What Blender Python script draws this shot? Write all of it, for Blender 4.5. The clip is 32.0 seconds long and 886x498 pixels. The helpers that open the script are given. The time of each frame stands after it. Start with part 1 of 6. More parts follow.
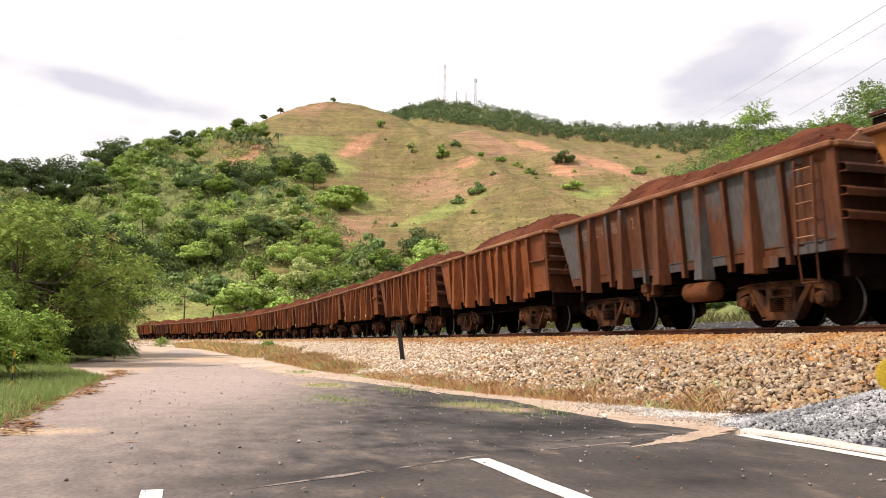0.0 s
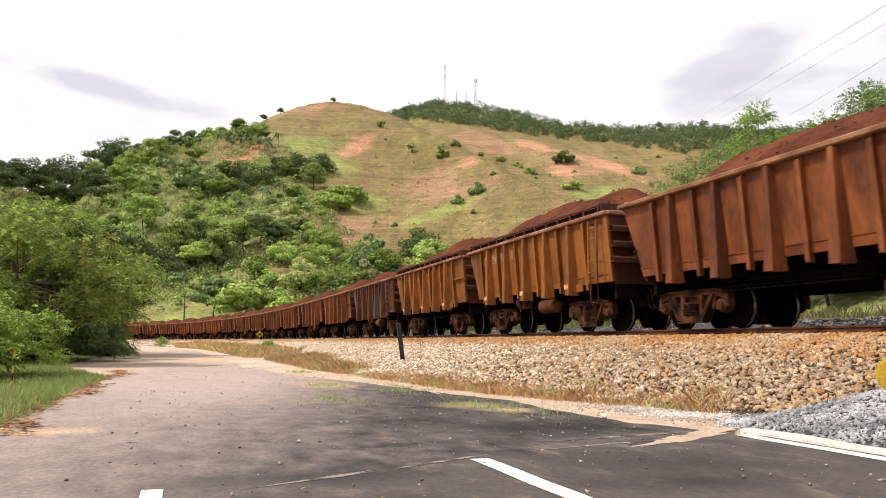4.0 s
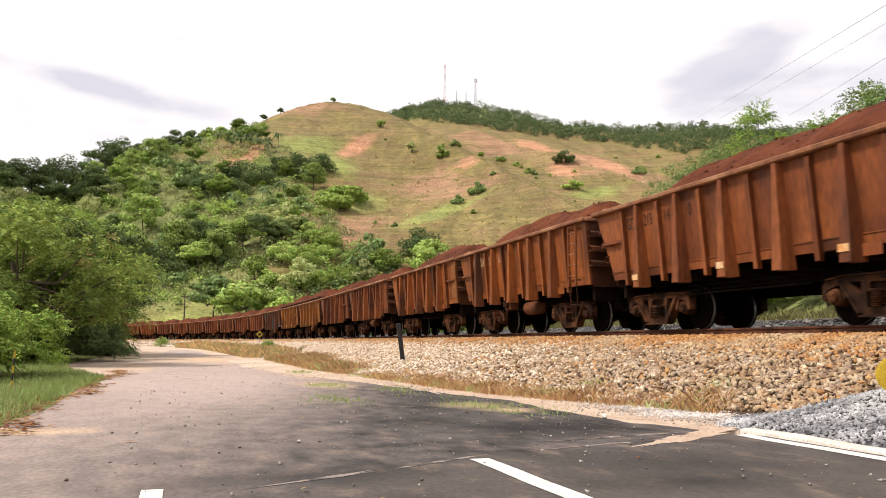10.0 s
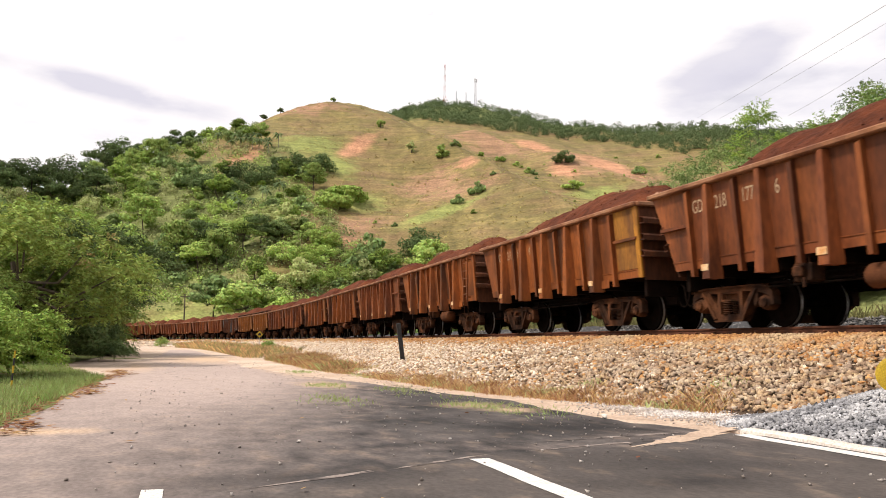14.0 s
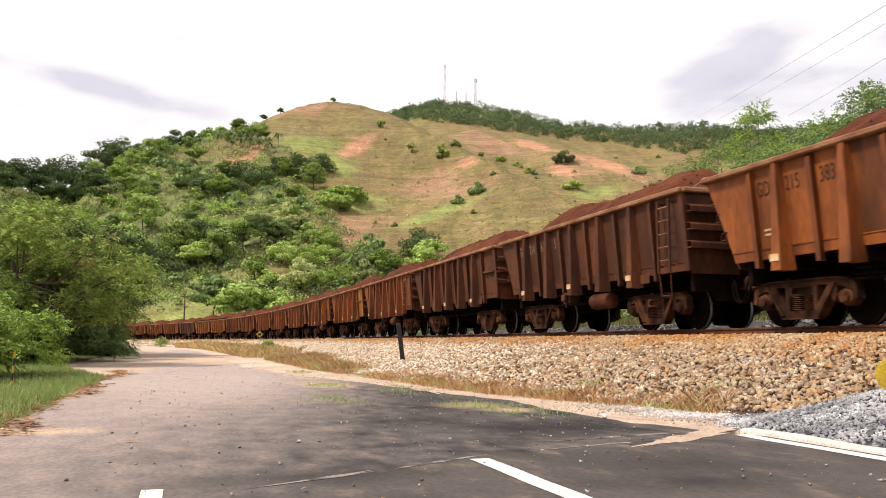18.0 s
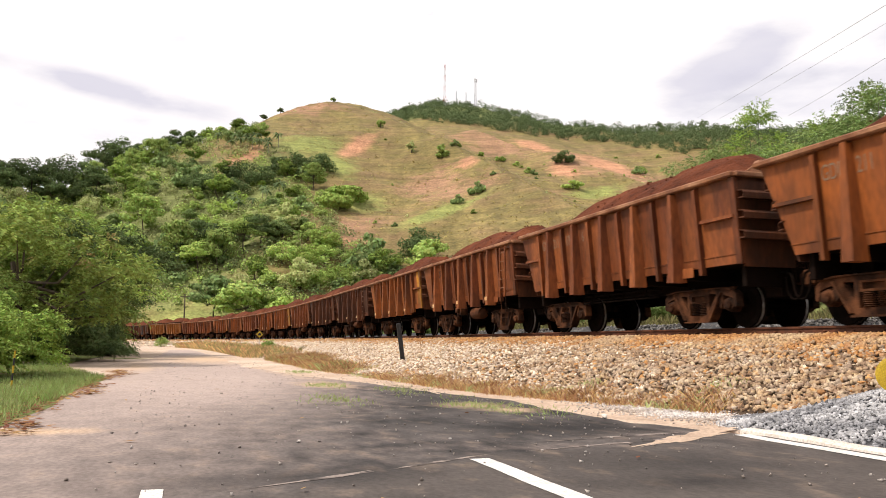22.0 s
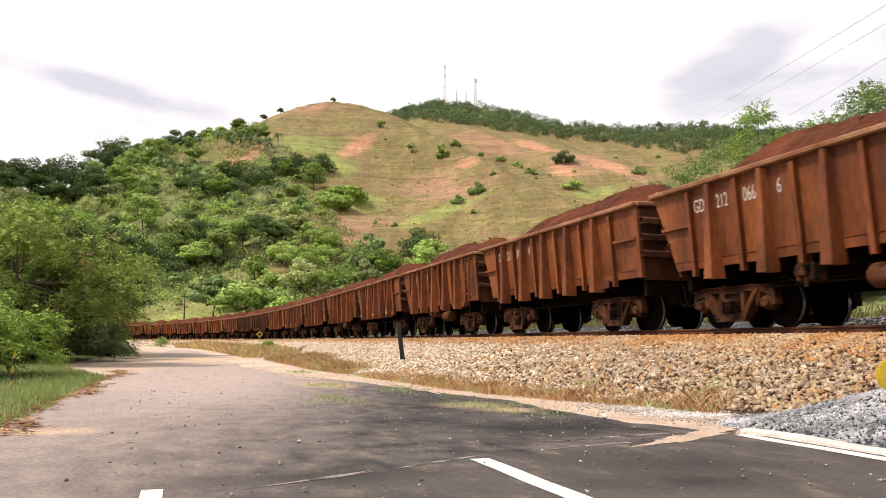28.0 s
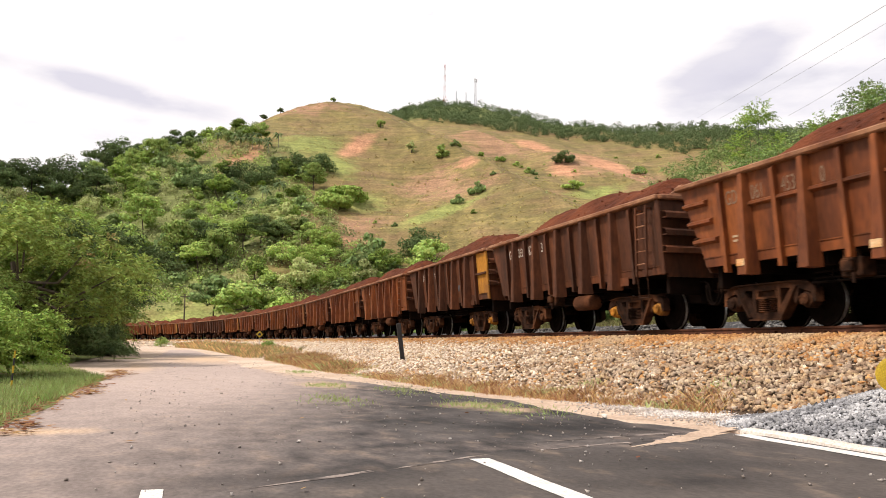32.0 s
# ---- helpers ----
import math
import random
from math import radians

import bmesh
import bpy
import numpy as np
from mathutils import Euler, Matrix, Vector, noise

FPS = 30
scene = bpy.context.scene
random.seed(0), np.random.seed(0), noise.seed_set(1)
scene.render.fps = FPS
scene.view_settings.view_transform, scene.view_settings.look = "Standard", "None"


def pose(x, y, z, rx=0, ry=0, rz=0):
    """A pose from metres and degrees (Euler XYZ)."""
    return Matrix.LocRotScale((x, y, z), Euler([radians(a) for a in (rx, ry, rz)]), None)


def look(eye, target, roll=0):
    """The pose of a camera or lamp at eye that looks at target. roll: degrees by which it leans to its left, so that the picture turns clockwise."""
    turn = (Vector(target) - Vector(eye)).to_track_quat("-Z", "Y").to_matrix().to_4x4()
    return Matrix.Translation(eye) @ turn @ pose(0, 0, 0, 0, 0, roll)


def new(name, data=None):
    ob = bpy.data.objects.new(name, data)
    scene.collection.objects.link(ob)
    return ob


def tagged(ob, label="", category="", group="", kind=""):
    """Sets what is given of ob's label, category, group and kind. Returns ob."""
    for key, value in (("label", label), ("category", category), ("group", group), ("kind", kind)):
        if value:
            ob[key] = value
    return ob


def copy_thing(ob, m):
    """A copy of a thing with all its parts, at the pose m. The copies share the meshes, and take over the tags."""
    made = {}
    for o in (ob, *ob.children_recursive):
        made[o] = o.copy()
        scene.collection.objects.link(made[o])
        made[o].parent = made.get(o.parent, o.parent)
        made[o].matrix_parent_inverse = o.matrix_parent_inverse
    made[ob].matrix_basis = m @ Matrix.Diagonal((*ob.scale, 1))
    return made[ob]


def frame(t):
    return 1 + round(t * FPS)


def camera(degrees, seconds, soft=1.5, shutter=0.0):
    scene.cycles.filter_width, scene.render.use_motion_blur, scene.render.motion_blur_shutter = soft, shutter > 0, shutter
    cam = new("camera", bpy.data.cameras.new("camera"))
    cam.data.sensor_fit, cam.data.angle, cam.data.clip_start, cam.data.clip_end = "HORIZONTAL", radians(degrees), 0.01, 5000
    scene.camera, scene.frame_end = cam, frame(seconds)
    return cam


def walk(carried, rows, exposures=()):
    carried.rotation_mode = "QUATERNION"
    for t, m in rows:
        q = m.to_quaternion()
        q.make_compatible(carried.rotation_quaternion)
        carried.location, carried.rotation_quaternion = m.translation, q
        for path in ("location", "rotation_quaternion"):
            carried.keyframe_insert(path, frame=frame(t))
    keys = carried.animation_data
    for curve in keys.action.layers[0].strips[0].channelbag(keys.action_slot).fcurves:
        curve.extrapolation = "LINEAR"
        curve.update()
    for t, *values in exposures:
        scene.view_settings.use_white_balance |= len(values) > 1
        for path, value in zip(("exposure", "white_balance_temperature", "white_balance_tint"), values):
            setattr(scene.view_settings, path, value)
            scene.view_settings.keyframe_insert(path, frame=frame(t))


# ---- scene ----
cam = camera(57.04, 32.0, soft=0.9, shutter=0.25)
EYE = (0.0, 0.0, 0.85)
VIEW = look(EYE, (0.0, 10.0, 1.996), 0.286)
walk(cam, [(0.0, VIEW), (32.0, VIEW)], exposures=((0.0, 0.17, 6750, 14), (32.0, 0.17, 6750, 14)))

# ---- light: bright, thinly overcast sky with a soft high sun ----
SUN_ELEV, SUN_AZ = radians(53), radians(247)   # azimuth clockwise from +Y
world = bpy.data.worlds.new("sky")
scene.world = world
world.use_nodes = True


def sky_nodes():
    nt = world.node_tree
    nt.nodes.clear()
    n, l = nt.nodes.new, nt.links.new
    out, bg = n("ShaderNodeOutputWorld"), n("ShaderNodeBackground")
    sky = n("ShaderNodeTexSky")
    sky.sky_type, sky.sun_disc = "NISHITA", False
    sky.sun_elevation, sky.sun_rotation = SUN_ELEV, SUN_AZ
    sky.air_density, sky.dust_density = 1.0, 2.0
    dim = n("ShaderNodeVectorMath")
    dim.operation = "SCALE"
    dim.inputs["Scale"].default_value = 0.12
    l(sky.outputs["Color"], dim.inputs[0])
    tc, mp = n("ShaderNodeTexCoord"), n("ShaderNodeMapping")
    mp.inputs["Scale"].default_value = (1.0, 1.0, 3.2)
    mp.inputs["Location"].default_value = (0.35, 0.0, 0.25)
    mp.inputs["Rotation"].default_value = (0, 0, radians(22))
    l(tc.outputs["Generated"], mp.inputs["Vector"])
    cloud = n("ShaderNodeTexNoise")
    cloud.inputs["Scale"].default_value, cloud.inputs["Detail"].default_value = 2.6, 9.0
    cloud.inputs["Roughness"].default_value = 0.55
    l(mp.outputs["Vector"], cloud.inputs["Vector"])
    ramp = n("ShaderNodeValToRGB")
    e = ramp.color_ramp.elements
    e[0].position, e[0].color = 0.30, (0.95, 0.95, 0.97, 1)
    e[1].position, e[1].color = 0.52, (0.95, 0.95, 0.96, 1)
    for at, shade in ((0.60, (0.80, 0.81, 0.87, 1)), (0.70, (0.58, 0.595, 0.69, 1))):
        e.new(at).color = shade
    l(cloud.outputs["Fac"], ramp.inputs["Fac"])
    veil = ramp.outputs["Color"]
    wisp = n("ShaderNodeMapRange")
    wisp.inputs["From Min"].default_value, wisp.inputs["From Max"].default_value = 0.36, 0.62
    l(cloud.outputs["Fac"], wisp.inputs["Value"])
    # two drifting grey clouds: where, half sizes, tilt
    for at, size, tilt, much in (((-0.369, 0.899, 0.280), (0.200, 0.5, 0.022), 9.0, 0.8), ((0.322, 0.893, 0.315), (0.105, 0.5, 0.036), -22.0, 0.7)):
        place, puff, frayed = n("ShaderNodeMapping"), n("ShaderNodeTexGradient"), n("ShaderNodeMath")
        place.vector_type = "TEXTURE"
        place.inputs["Location"].default_value, place.inputs["Scale"].default_value = at, size
        place.inputs["Rotation"].default_value = (0, radians(tilt), 0)
        puff.gradient_type = "SPHERICAL"
        l(tc.outputs["Generated"], place.inputs["Vector"])
        l(place.outputs["Vector"], puff.inputs["Vector"])
        frayed.operation = "MULTIPLY"
        l(puff.outputs["Fac"], frayed.inputs[0])
        l(wisp.outputs["Result"], frayed.inputs[1])
        soft = n("ShaderNodeMapRange")
        soft.inputs["From Min"].default_value, soft.inputs["From Max"].default_value, soft.inputs["To Max"].default_value = 0.06, 0.36, much
        l(frayed.outputs["Value"], soft.inputs["Value"])
        over = n("ShaderNodeMix")
        over.data_type = "RGBA"
        over.inputs["B"].default_value = (0.60, 0.61, 0.72, 1)
        l(soft.outputs["Result"], over.inputs["Factor"])
        l(veil, over.inputs["A"])
        veil = over.outputs["Result"]
    holes = n("ShaderNodeTexNoise")
    holes.inputs["Scale"].default_value, holes.inputs["Detail"].default_value = 5.0, 5.0
    l(mp.outputs["Vector"], holes.inputs["Vector"])
    gap = n("ShaderNodeMapRange")
    gap.inputs["From Min"].default_value, gap.inputs["From Max"].default_value = 0.20, 0.25
    l(holes.outputs["Fac"], gap.inputs["Value"])
    mix = n("ShaderNodeMix")
    mix.data_type = "RGBA"
    l(gap.outputs["Result"], mix.inputs["Factor"])
    l(dim.outputs["Vector"], mix.inputs["A"])
    l(veil, mix.inputs["B"])
    l(mix.outputs["Result"], bg.inputs["Color"])
    bg.inputs["Strength"].default_value = 1.0
    l(bg.outputs["Background"], out.inputs["Surface"])


sky_nodes()
sun = new("sun", bpy.data.lights.new("sun", "SUN"))
sun.data.energy, sun.data.angle, sun.data.color = 3.5, radians(8), (1.0, 0.93, 0.82)
sun.matrix_world = look((0, 0, 60), (0 - math.sin(SUN_AZ) * math.cos(SUN_ELEV) * 10, -math.cos(SUN_AZ) * math.cos(SUN_ELEV) * 10, 60 - math.sin(SUN_ELEV) * 10))


# ---- materials ----
def surface(name, a, b, scale=4.0, c=None, cscale=0.6, cut=(0.45, 0.65), rough=0.85, bump=0.3, metal=0.0,
            stretch=(1, 1, 1), jitter=0.0, masks=(), spec=0.3, bscale=3.0, turn=0.0, wide=(0.42, 0.62), grain=0.25, gscale=9.0, mscale=0.35, tint=0.015):
    """Two-scale procedural surface: fine a/b grain, broad patches of c, masks: (attribute, colour, softness)."""
    m = bpy.data.materials.new(name)
    m.use_nodes = True
    nt = m.node_tree
    n, l = nt.nodes.new, nt.links.new
    p = nt.nodes["Principled BSDF"]
    tc, mp, info = n("ShaderNodeTexCoord"), n("ShaderNodeMapping"), n("ShaderNodeObjectInfo")
    shift = n("ShaderNodeVectorMath")
    shift.operation = "SCALE"
    shift.inputs[0].default_value = (31.0, 17.0, 23.0)
    l(info.outputs["Random"], shift.inputs["Scale"])
    mp.inputs["Scale"].default_value = stretch
    lay = n("ShaderNodeMapping")
    lay.inputs["Rotation"].default_value = (0, 0, -turn)
    l(tc.outputs["Object"], lay.inputs["Vector"])
    l(lay.outputs["Vector"], mp.inputs["Vector"])
    l(shift.outputs["Vector"], mp.inputs["Location"])

    def noisy(s, detail=6.0):
        t = n("ShaderNodeTexNoise")
        t.inputs["Scale"].default_value, t.inputs["Detail"].default_value = s, detail
        l(mp.outputs["Vector"], t.inputs["Vector"])
        return t.outputs["Fac"]

    def mixed(fac, x, y):
        k = n("ShaderNodeMix")
        k.data_type = "RGBA"
        l(fac, k.inputs["Factor"])
        for sock, v in ((k.inputs["A"], x), (k.inputs["B"], y)):
            if isinstance(v, tuple):
                sock.default_value = (*v, 1)
            else:
                l(v, sock)
        return k.outputs["Result"]

    def ranged(v, lo, hi):
        r = n("ShaderNodeMapRange")
        r.inputs["From Min"].default_value, r.inputs["From Max"].default_value = lo, hi
        l(v, r.inputs["Value"])
        return r.outputs["Result"]

    fine = noisy(scale)
    col = mixed(ranged(fine, 0.32, 0.68), a, b)
    if c:
        col = mixed(ranged(noisy(cscale), *cut), col, c)
    for attr, mc, soft in masks:
        at = n("ShaderNodeAttribute")
        at.attribute_name = attr
        add = n("ShaderNodeMath")
        add.operation = "MULTIPLY_ADD"
        l(noisy(scale * mscale, 9.0), add.inputs[0])
        add.inputs[1].default_value = soft
        l(at.outputs["Fac"], add.inputs[2])
        col = mixed(ranged(add.outputs["Value"], wide[0] + soft * 0.5, wide[1] + soft * 0.5), col, mc)
    if grain:
        gr = n("ShaderNodeHueSaturation")
        gv = n("ShaderNodeMapRange")
        gv.inputs["From Min"].default_value, gv.inputs["From Max"].default_value = 0.3, 0.7
        gv.inputs["To Min"].default_value, gv.inputs["To Max"].default_value = 1 - grain, 1 + grain
        l(noisy(scale * gscale, 3.0), gv.inputs["Value"])
        l(gv.outputs["Result"], gr.inputs["Value"])
        l(col, gr.inputs["Color"])
        col = gr.outputs["Color"]
    if jitter:
        hsv = n("ShaderNodeHueSaturation")
        geo = n("ShaderNodeNewGeometry")
        both = n("ShaderNodeMath")
        both.operation = "ADD"
        l(info.outputs["Random"], both.inputs[0])
        l(geo.outputs["Random Per Island"], both.inputs[1])
        vr = n("ShaderNodeMapRange")
        vr.inputs["From Max"].default_value = 2.0
        vr.inputs["To Min"].default_value, vr.inputs["To Max"].default_value = 1 - jitter, 1 + jitter
        l(both.outputs["Value"], vr.inputs["Value"])
        l(vr.outputs["Result"], hsv.inputs["Value"])
        hr = n("ShaderNodeMapRange")
        hr.inputs["To Min"].default_value, hr.inputs["To Max"].default_value = 0.5 - jitter * tint, 0.5 + jitter * tint
        l(geo.outputs["Random Per Island"], hr.inputs["Value"])
        l(hr.outputs["Result"], hsv.inputs["Hue"])
        l(col, hsv.inputs["Color"])
        col = hsv.outputs["Color"]
    l(col, p.inputs["Base Color"])
    p.inputs["Roughness"].default_value, p.inputs["Metallic"].default_value = rough, metal
    p.inputs["Specular IOR Level"].default_value = spec
    if bump:
        bp = n("ShaderNodeBump")
        bp.inputs["Strength"].default_value = bump
        bp.inputs["Distance"].default_value = 0.4 / (scale * bscale)
        l(noisy(scale * bscale), bp.inputs["Height"])
        l(bp.outputs["Normal"], p.inputs["Normal"])
    return m


def leafy(name, a, b, dry=None, jitter=0.6):
    """Leaves: colour varies from leaf to leaf; some light comes through."""
    m = surface(name, a, b, 1.2, c=dry, cscale=0.5, cut=(0.62, 0.72), rough=0.7, bump=0, jitter=jitter, spec=0.07, tint=0.045, grain=0)
    nt = m.node_tree
    n, l = nt.nodes.new, nt.links.new
    p, out = nt.nodes["Principled BSDF"], nt.nodes["Material Output"]
    tr, mx = n("ShaderNodeBsdfTranslucent"), n("ShaderNodeMixShader")
    l(p.inputs["Base Color"].links[0].from_socket, tr.inputs["Color"])
    mx.inputs["Fac"].default_value = 0.24
    l(p.outputs["BSDF"], mx.inputs[1])
    l(tr.outputs["BSDF"], mx.inputs[2])
    l(mx.outputs["Shader"], out.inputs["Surface"])
    return m


STREAK = (1.0, 1.0, 0.30)
PAINTS = {
    "brown": surface("rusty_brown_steel", (0.185, 0.050, 0.015), (0.064, 0.019, 0.007), 1.6, (0.242, 0.072, 0.020), 0.9, rough=0.6, bump=0.12, stretch=STREAK),
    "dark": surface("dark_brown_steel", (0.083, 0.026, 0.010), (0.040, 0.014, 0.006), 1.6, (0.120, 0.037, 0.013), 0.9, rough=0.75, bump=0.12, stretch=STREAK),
    "orange": surface("orange_brown_steel", (0.304, 0.105, 0.017), (0.161, 0.055, 0.012), 1.6, (0.115, 0.038, 0.014), 0.9, (0.5, 0.68), rough=0.6, bump=0.12, stretch=STREAK),
    "rust": surface("warm_rust_steel", (0.292, 0.082, 0.016), (0.123, 0.036, 0.011), 1.6, (0.062, 0.021, 0.008), 0.9, (0.5, 0.66), rough=0.6, bump=0.12, stretch=STREAK),
    "grey": surface("brown_steel_with_bare_patches", (0.128, 0.042, 0.016), (0.069, 0.024, 0.011), 1.6, (0.082, 0.073, 0.071), 0.8, (0.53, 0.58), rough=0.7, bump=0.12, stretch=STREAK),
}
M_YELLOW = surface("yellow_ochre_steel", (0.470, 0.205, 0.020), (0.350, 0.140, 0.016), 2.0, (0.136, 0.056, 0.018), 0.9, rough=0.7, bump=0.1, stretch=STREAK)
M_RIM = surface("worn_rim_steel", (0.239, 0.097, 0.041), (0.138, 0.051, 0.024), 3.0, (0.313, 0.156, 0.083), 1.2, rough=0.65, bump=0.15)
# near-black: the shade under the wagons is put into this colour
M_UNDER = surface("shade_black_underframe", (0.007, 0.005, 0.004), (0.013, 0.007, 0.005), 5.0, rough=0.95, bump=0.2, spec=0.05)
M_BOGIE = surface("dusty_cast_steel", (0.044, 0.019, 0.010), (0.013, 0.007, 0.005), 6.0, (0.120, 0.047, 0.021), 2.0, rough=0.9, bump=0.25, spec=0.12)
M_TANK = surface("dusty_brown_tank", (0.095, 0.034, 0.014), (0.045, 0.018, 0.009), 3.0, (0.14, 0.05, 0.02), 1.0, rough=0.85, bump=0.15, spec=0.15)
M_BARE = surface("bare_grey_paint", (0.085, 0.088, 0.098), (0.050, 0.048, 0.050), 4.0, (0.05, 0.025, 0.015), 2.0, rough=0.7, bump=0.05)
# brown steel taken almost to black: shade under the wagons is in the colour
M_WHEEL = surface("shade_dark_wheel_steel", (0.009, 0.005, 0.004), (0.004, 0.003, 0.002), 6.0, rough=0.95, bump=0.15, spec=0.04)
M_TREAD = surface("polished_tread", (0.62, 0.60, 0.58), (0.50, 0.48, 0.46), 8.0, rough=0.4, bump=0.03, metal=0.7)
M_ORE = surface("iron_ore", (0.113, 0.033, 0.015), (0.057, 0.018, 0.010), 3.5, (0.142, 0.044, 0.020), 0.9, rough=0.95, bump=0.9, spec=0.1)
M_MARK = surface("cream_reflector", (0.66, 0.50, 0.30), (0.58, 0.26, 0.08), 7.0, rough=0.5, bump=0)
M_NUMBER = surface("faded_paint", (0.240, 0.160, 0.104), (0.176, 0.104, 0.068), 9.0, rough=0.7, bump=0)
M_CREAM = surface("cream_letters", (0.46, 0.34, 0.22), (0.36, 0.24, 0.15), 9.0, rough=0.7, bump=0)
M_WHITENUM = surface("white_paint_letters", (0.560, 0.528, 0.480), (0.440, 0.392, 0.336), 9.0, rough=0.7, bump=0)
M_DARKNUM = surface("dark_letters", (0.032, 0.016, 0.011), (0.022, 0.013, 0.010), 9.0, rough=0.7, bump=0)
M_RAIL = surface("rusty_rail", (0.150, 0.052, 0.024), (0.085, 0.032, 0.018), 7.0, rough=0.8, bump=0.2)
M_RAILTOP = surface("polished_rail_head", (0.336, 0.288, 0.256), (0.272, 0.224, 0.192), 5.0, rough=0.3, bump=0.02, metal=1.0)
M_SLEEPER = surface("weathered_sleeper", (0.112, 0.068, 0.044), (0.072, 0.044, 0.030), 8.0, rough=0.9, bump=0.4)
# bed far darker than its stones: the shade in their gaps is painted in
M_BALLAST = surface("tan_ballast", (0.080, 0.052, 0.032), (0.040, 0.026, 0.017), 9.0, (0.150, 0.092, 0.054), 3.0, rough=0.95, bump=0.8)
M_STONE = surface("tan_ballast_stone", (0.395, 0.278, 0.180), (0.240, 0.158, 0.094), 5.0, (0.420, 0.335, 0.250), 3.0, rough=0.95, bump=0.35, jitter=0.75, spec=0.15)
M_RUSTSTONE = surface("rust_stained_stone", (0.470, 0.240, 0.088), (0.330, 0.155, 0.058), 5.0, (0.440, 0.310, 0.185), 0.8, rough=0.9, bump=0.25, jitter=0.4)
M_GREYSTONE = surface("grey_crushed_stone", (0.260, 0.262, 0.276), (0.090, 0.092, 0.100), 6.0, (0.420, 0.420, 0.430), 1.5, rough=0.9, bump=0.35, jitter=0.8)
M_PALESTONE = surface("pale_gravel_stone", (0.42, 0.37, 0.33), (0.26, 0.22, 0.19), 6.0, (0.50, 0.47, 0.45), 1.5, rough=0.9, bump=0.35, jitter=0.7)
# darker version of M_GREYSTONE, with the shade behind the train in its colour
M_BANKSTONE = surface("shade_grey_bank_stone", (0.190, 0.180, 0.170), (0.080, 0.075, 0.070), 6.0, (0.25, 0.24, 0.23), 1.5, rough=0.95, bump=0.35, jitter=0.7, spec=0.15)
M_DUSTSTONE = surface("dusty_pale_ballast_stone", (0.560, 0.455, 0.350), (0.390, 0.300, 0.220), 5.0, (0.60, 0.52, 0.43), 3.0, rough=0.95, bump=0.3, jitter=0.55, spec=0.15)
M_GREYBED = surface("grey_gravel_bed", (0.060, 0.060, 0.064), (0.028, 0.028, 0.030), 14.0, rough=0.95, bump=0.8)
M_ASPHALT = surface("dusty_worn_asphalt", (0.036, 0.032, 0.031), (0.098, 0.085, 0.080), 3.2, (0.015, 0.014, 0.014), 1.3, (0.48, 0.68), rough=0.9, bump=0.5,
                    masks=(("grit", (0.082, 0.069, 0.062), 1.2), ("dust", (0.420, 0.335, 0.298), 0.55), ("sand", (0.56, 0.40, 0.27), 0.9), ("stain", (0.013, 0.012, 0.012), 0.9)), bscale=24.0, stretch=(1, 0.55, 1), turn=0.30, wide=(0.06, 1.0), grain=0.20, gscale=9.0, mscale=1.3)
M_SAND = surface("sandy_verge", (0.550, 0.420, 0.320), (0.400, 0.295, 0.220), 2.4, (0.610, 0.485, 0.385), 0.4, rough=0.95, bump=0.5, masks=(("moss", (0.156, 0.166, 0.054), 0.6),), bscale=8.0)
M_GROUND = surface("hill_grass_and_soil", (0.255, 0.200, 0.072), (0.150, 0.125, 0.047), 0.30, (0.235, 0.155, 0.078), 0.06, (0.46, 0.72), rough=0.95, bump=0.9, stretch=(1, 1, 2.2),
                   masks=(("green", (0.245, 0.268, 0.080), 1.2), ("blush", (0.33, 0.195, 0.115), 1.6), ("scrub", (0.190, 0.215, 0.075), 0.9), ("soil", (0.48, 0.25, 0.145), 1.0)), bscale=4.0, wide=(0.26, 0.78), grain=0.34, gscale=4.0, mscale=0.55)


def terraced(m):
    """Cattle terraces: thin wavering lines that follow the height, and faint runnels down the slope."""
    nt = m.node_tree
    n, l = nt.nodes.new, nt.links.new
    p = nt.nodes["Principled BSDF"]
    tc = n("ShaderNodeTexCoord")

    def lines(squash, detail, distort):
        mp, w = n("ShaderNodeMapping"), n("ShaderNodeTexNoise")
        mp.inputs["Scale"].default_value = squash
        w.inputs["Scale"].default_value, w.inputs["Detail"].default_value, w.inputs["Distortion"].default_value = 1.0, detail, distort
        l(tc.outputs["Object"], mp.inputs["Vector"])
        l(mp.outputs["Vector"], w.inputs["Vector"])
        return w.outputs["Fac"]

    col = p.inputs["Base Color"].links[0].from_socket
    for fac, lo, hi in ((lines((0.035, 0.035, 0.75), 4.0, 0.4), 0.76, 1.14), (lines((0.13, 0.03, 0.03), 5.0, 0.8), 0.80, 1.16)):
        r, h = n("ShaderNodeMapRange"), n("ShaderNodeHueSaturation")
        r.inputs["From Min"].default_value, r.inputs["From Max"].default_value = 0.32, 0.68
        r.inputs["To Min"].default_value, r.inputs["To Max"].default_value = lo, hi
        l(fac, r.inputs["Value"])
        l(r.outputs["Result"], h.inputs["Value"])
        l(col, h.inputs["Color"])
        col = h.outputs["Color"]
    l(col, p.inputs["Base Color"])


terraced(M_GROUND)
M_DUSTY = surface("pale_dust_streak", (0.300, 0.250, 0.222), (0.150, 0.125, 0.112), 6.0, (0.07, 0.06, 0.056), 3.0, (0.46, 0.60), rough=0.95, bump=0.3)
M_LAWN = surface("verge_grass_ground", (0.120, 0.160, 0.040), (0.175, 0.190, 0.060), 1.5, (0.26, 0.20, 0.10), 0.5, (0.54, 0.66), rough=0.95, bump=0.5, masks=(("path", (0.52, 0.40, 0.29), 0.35),))
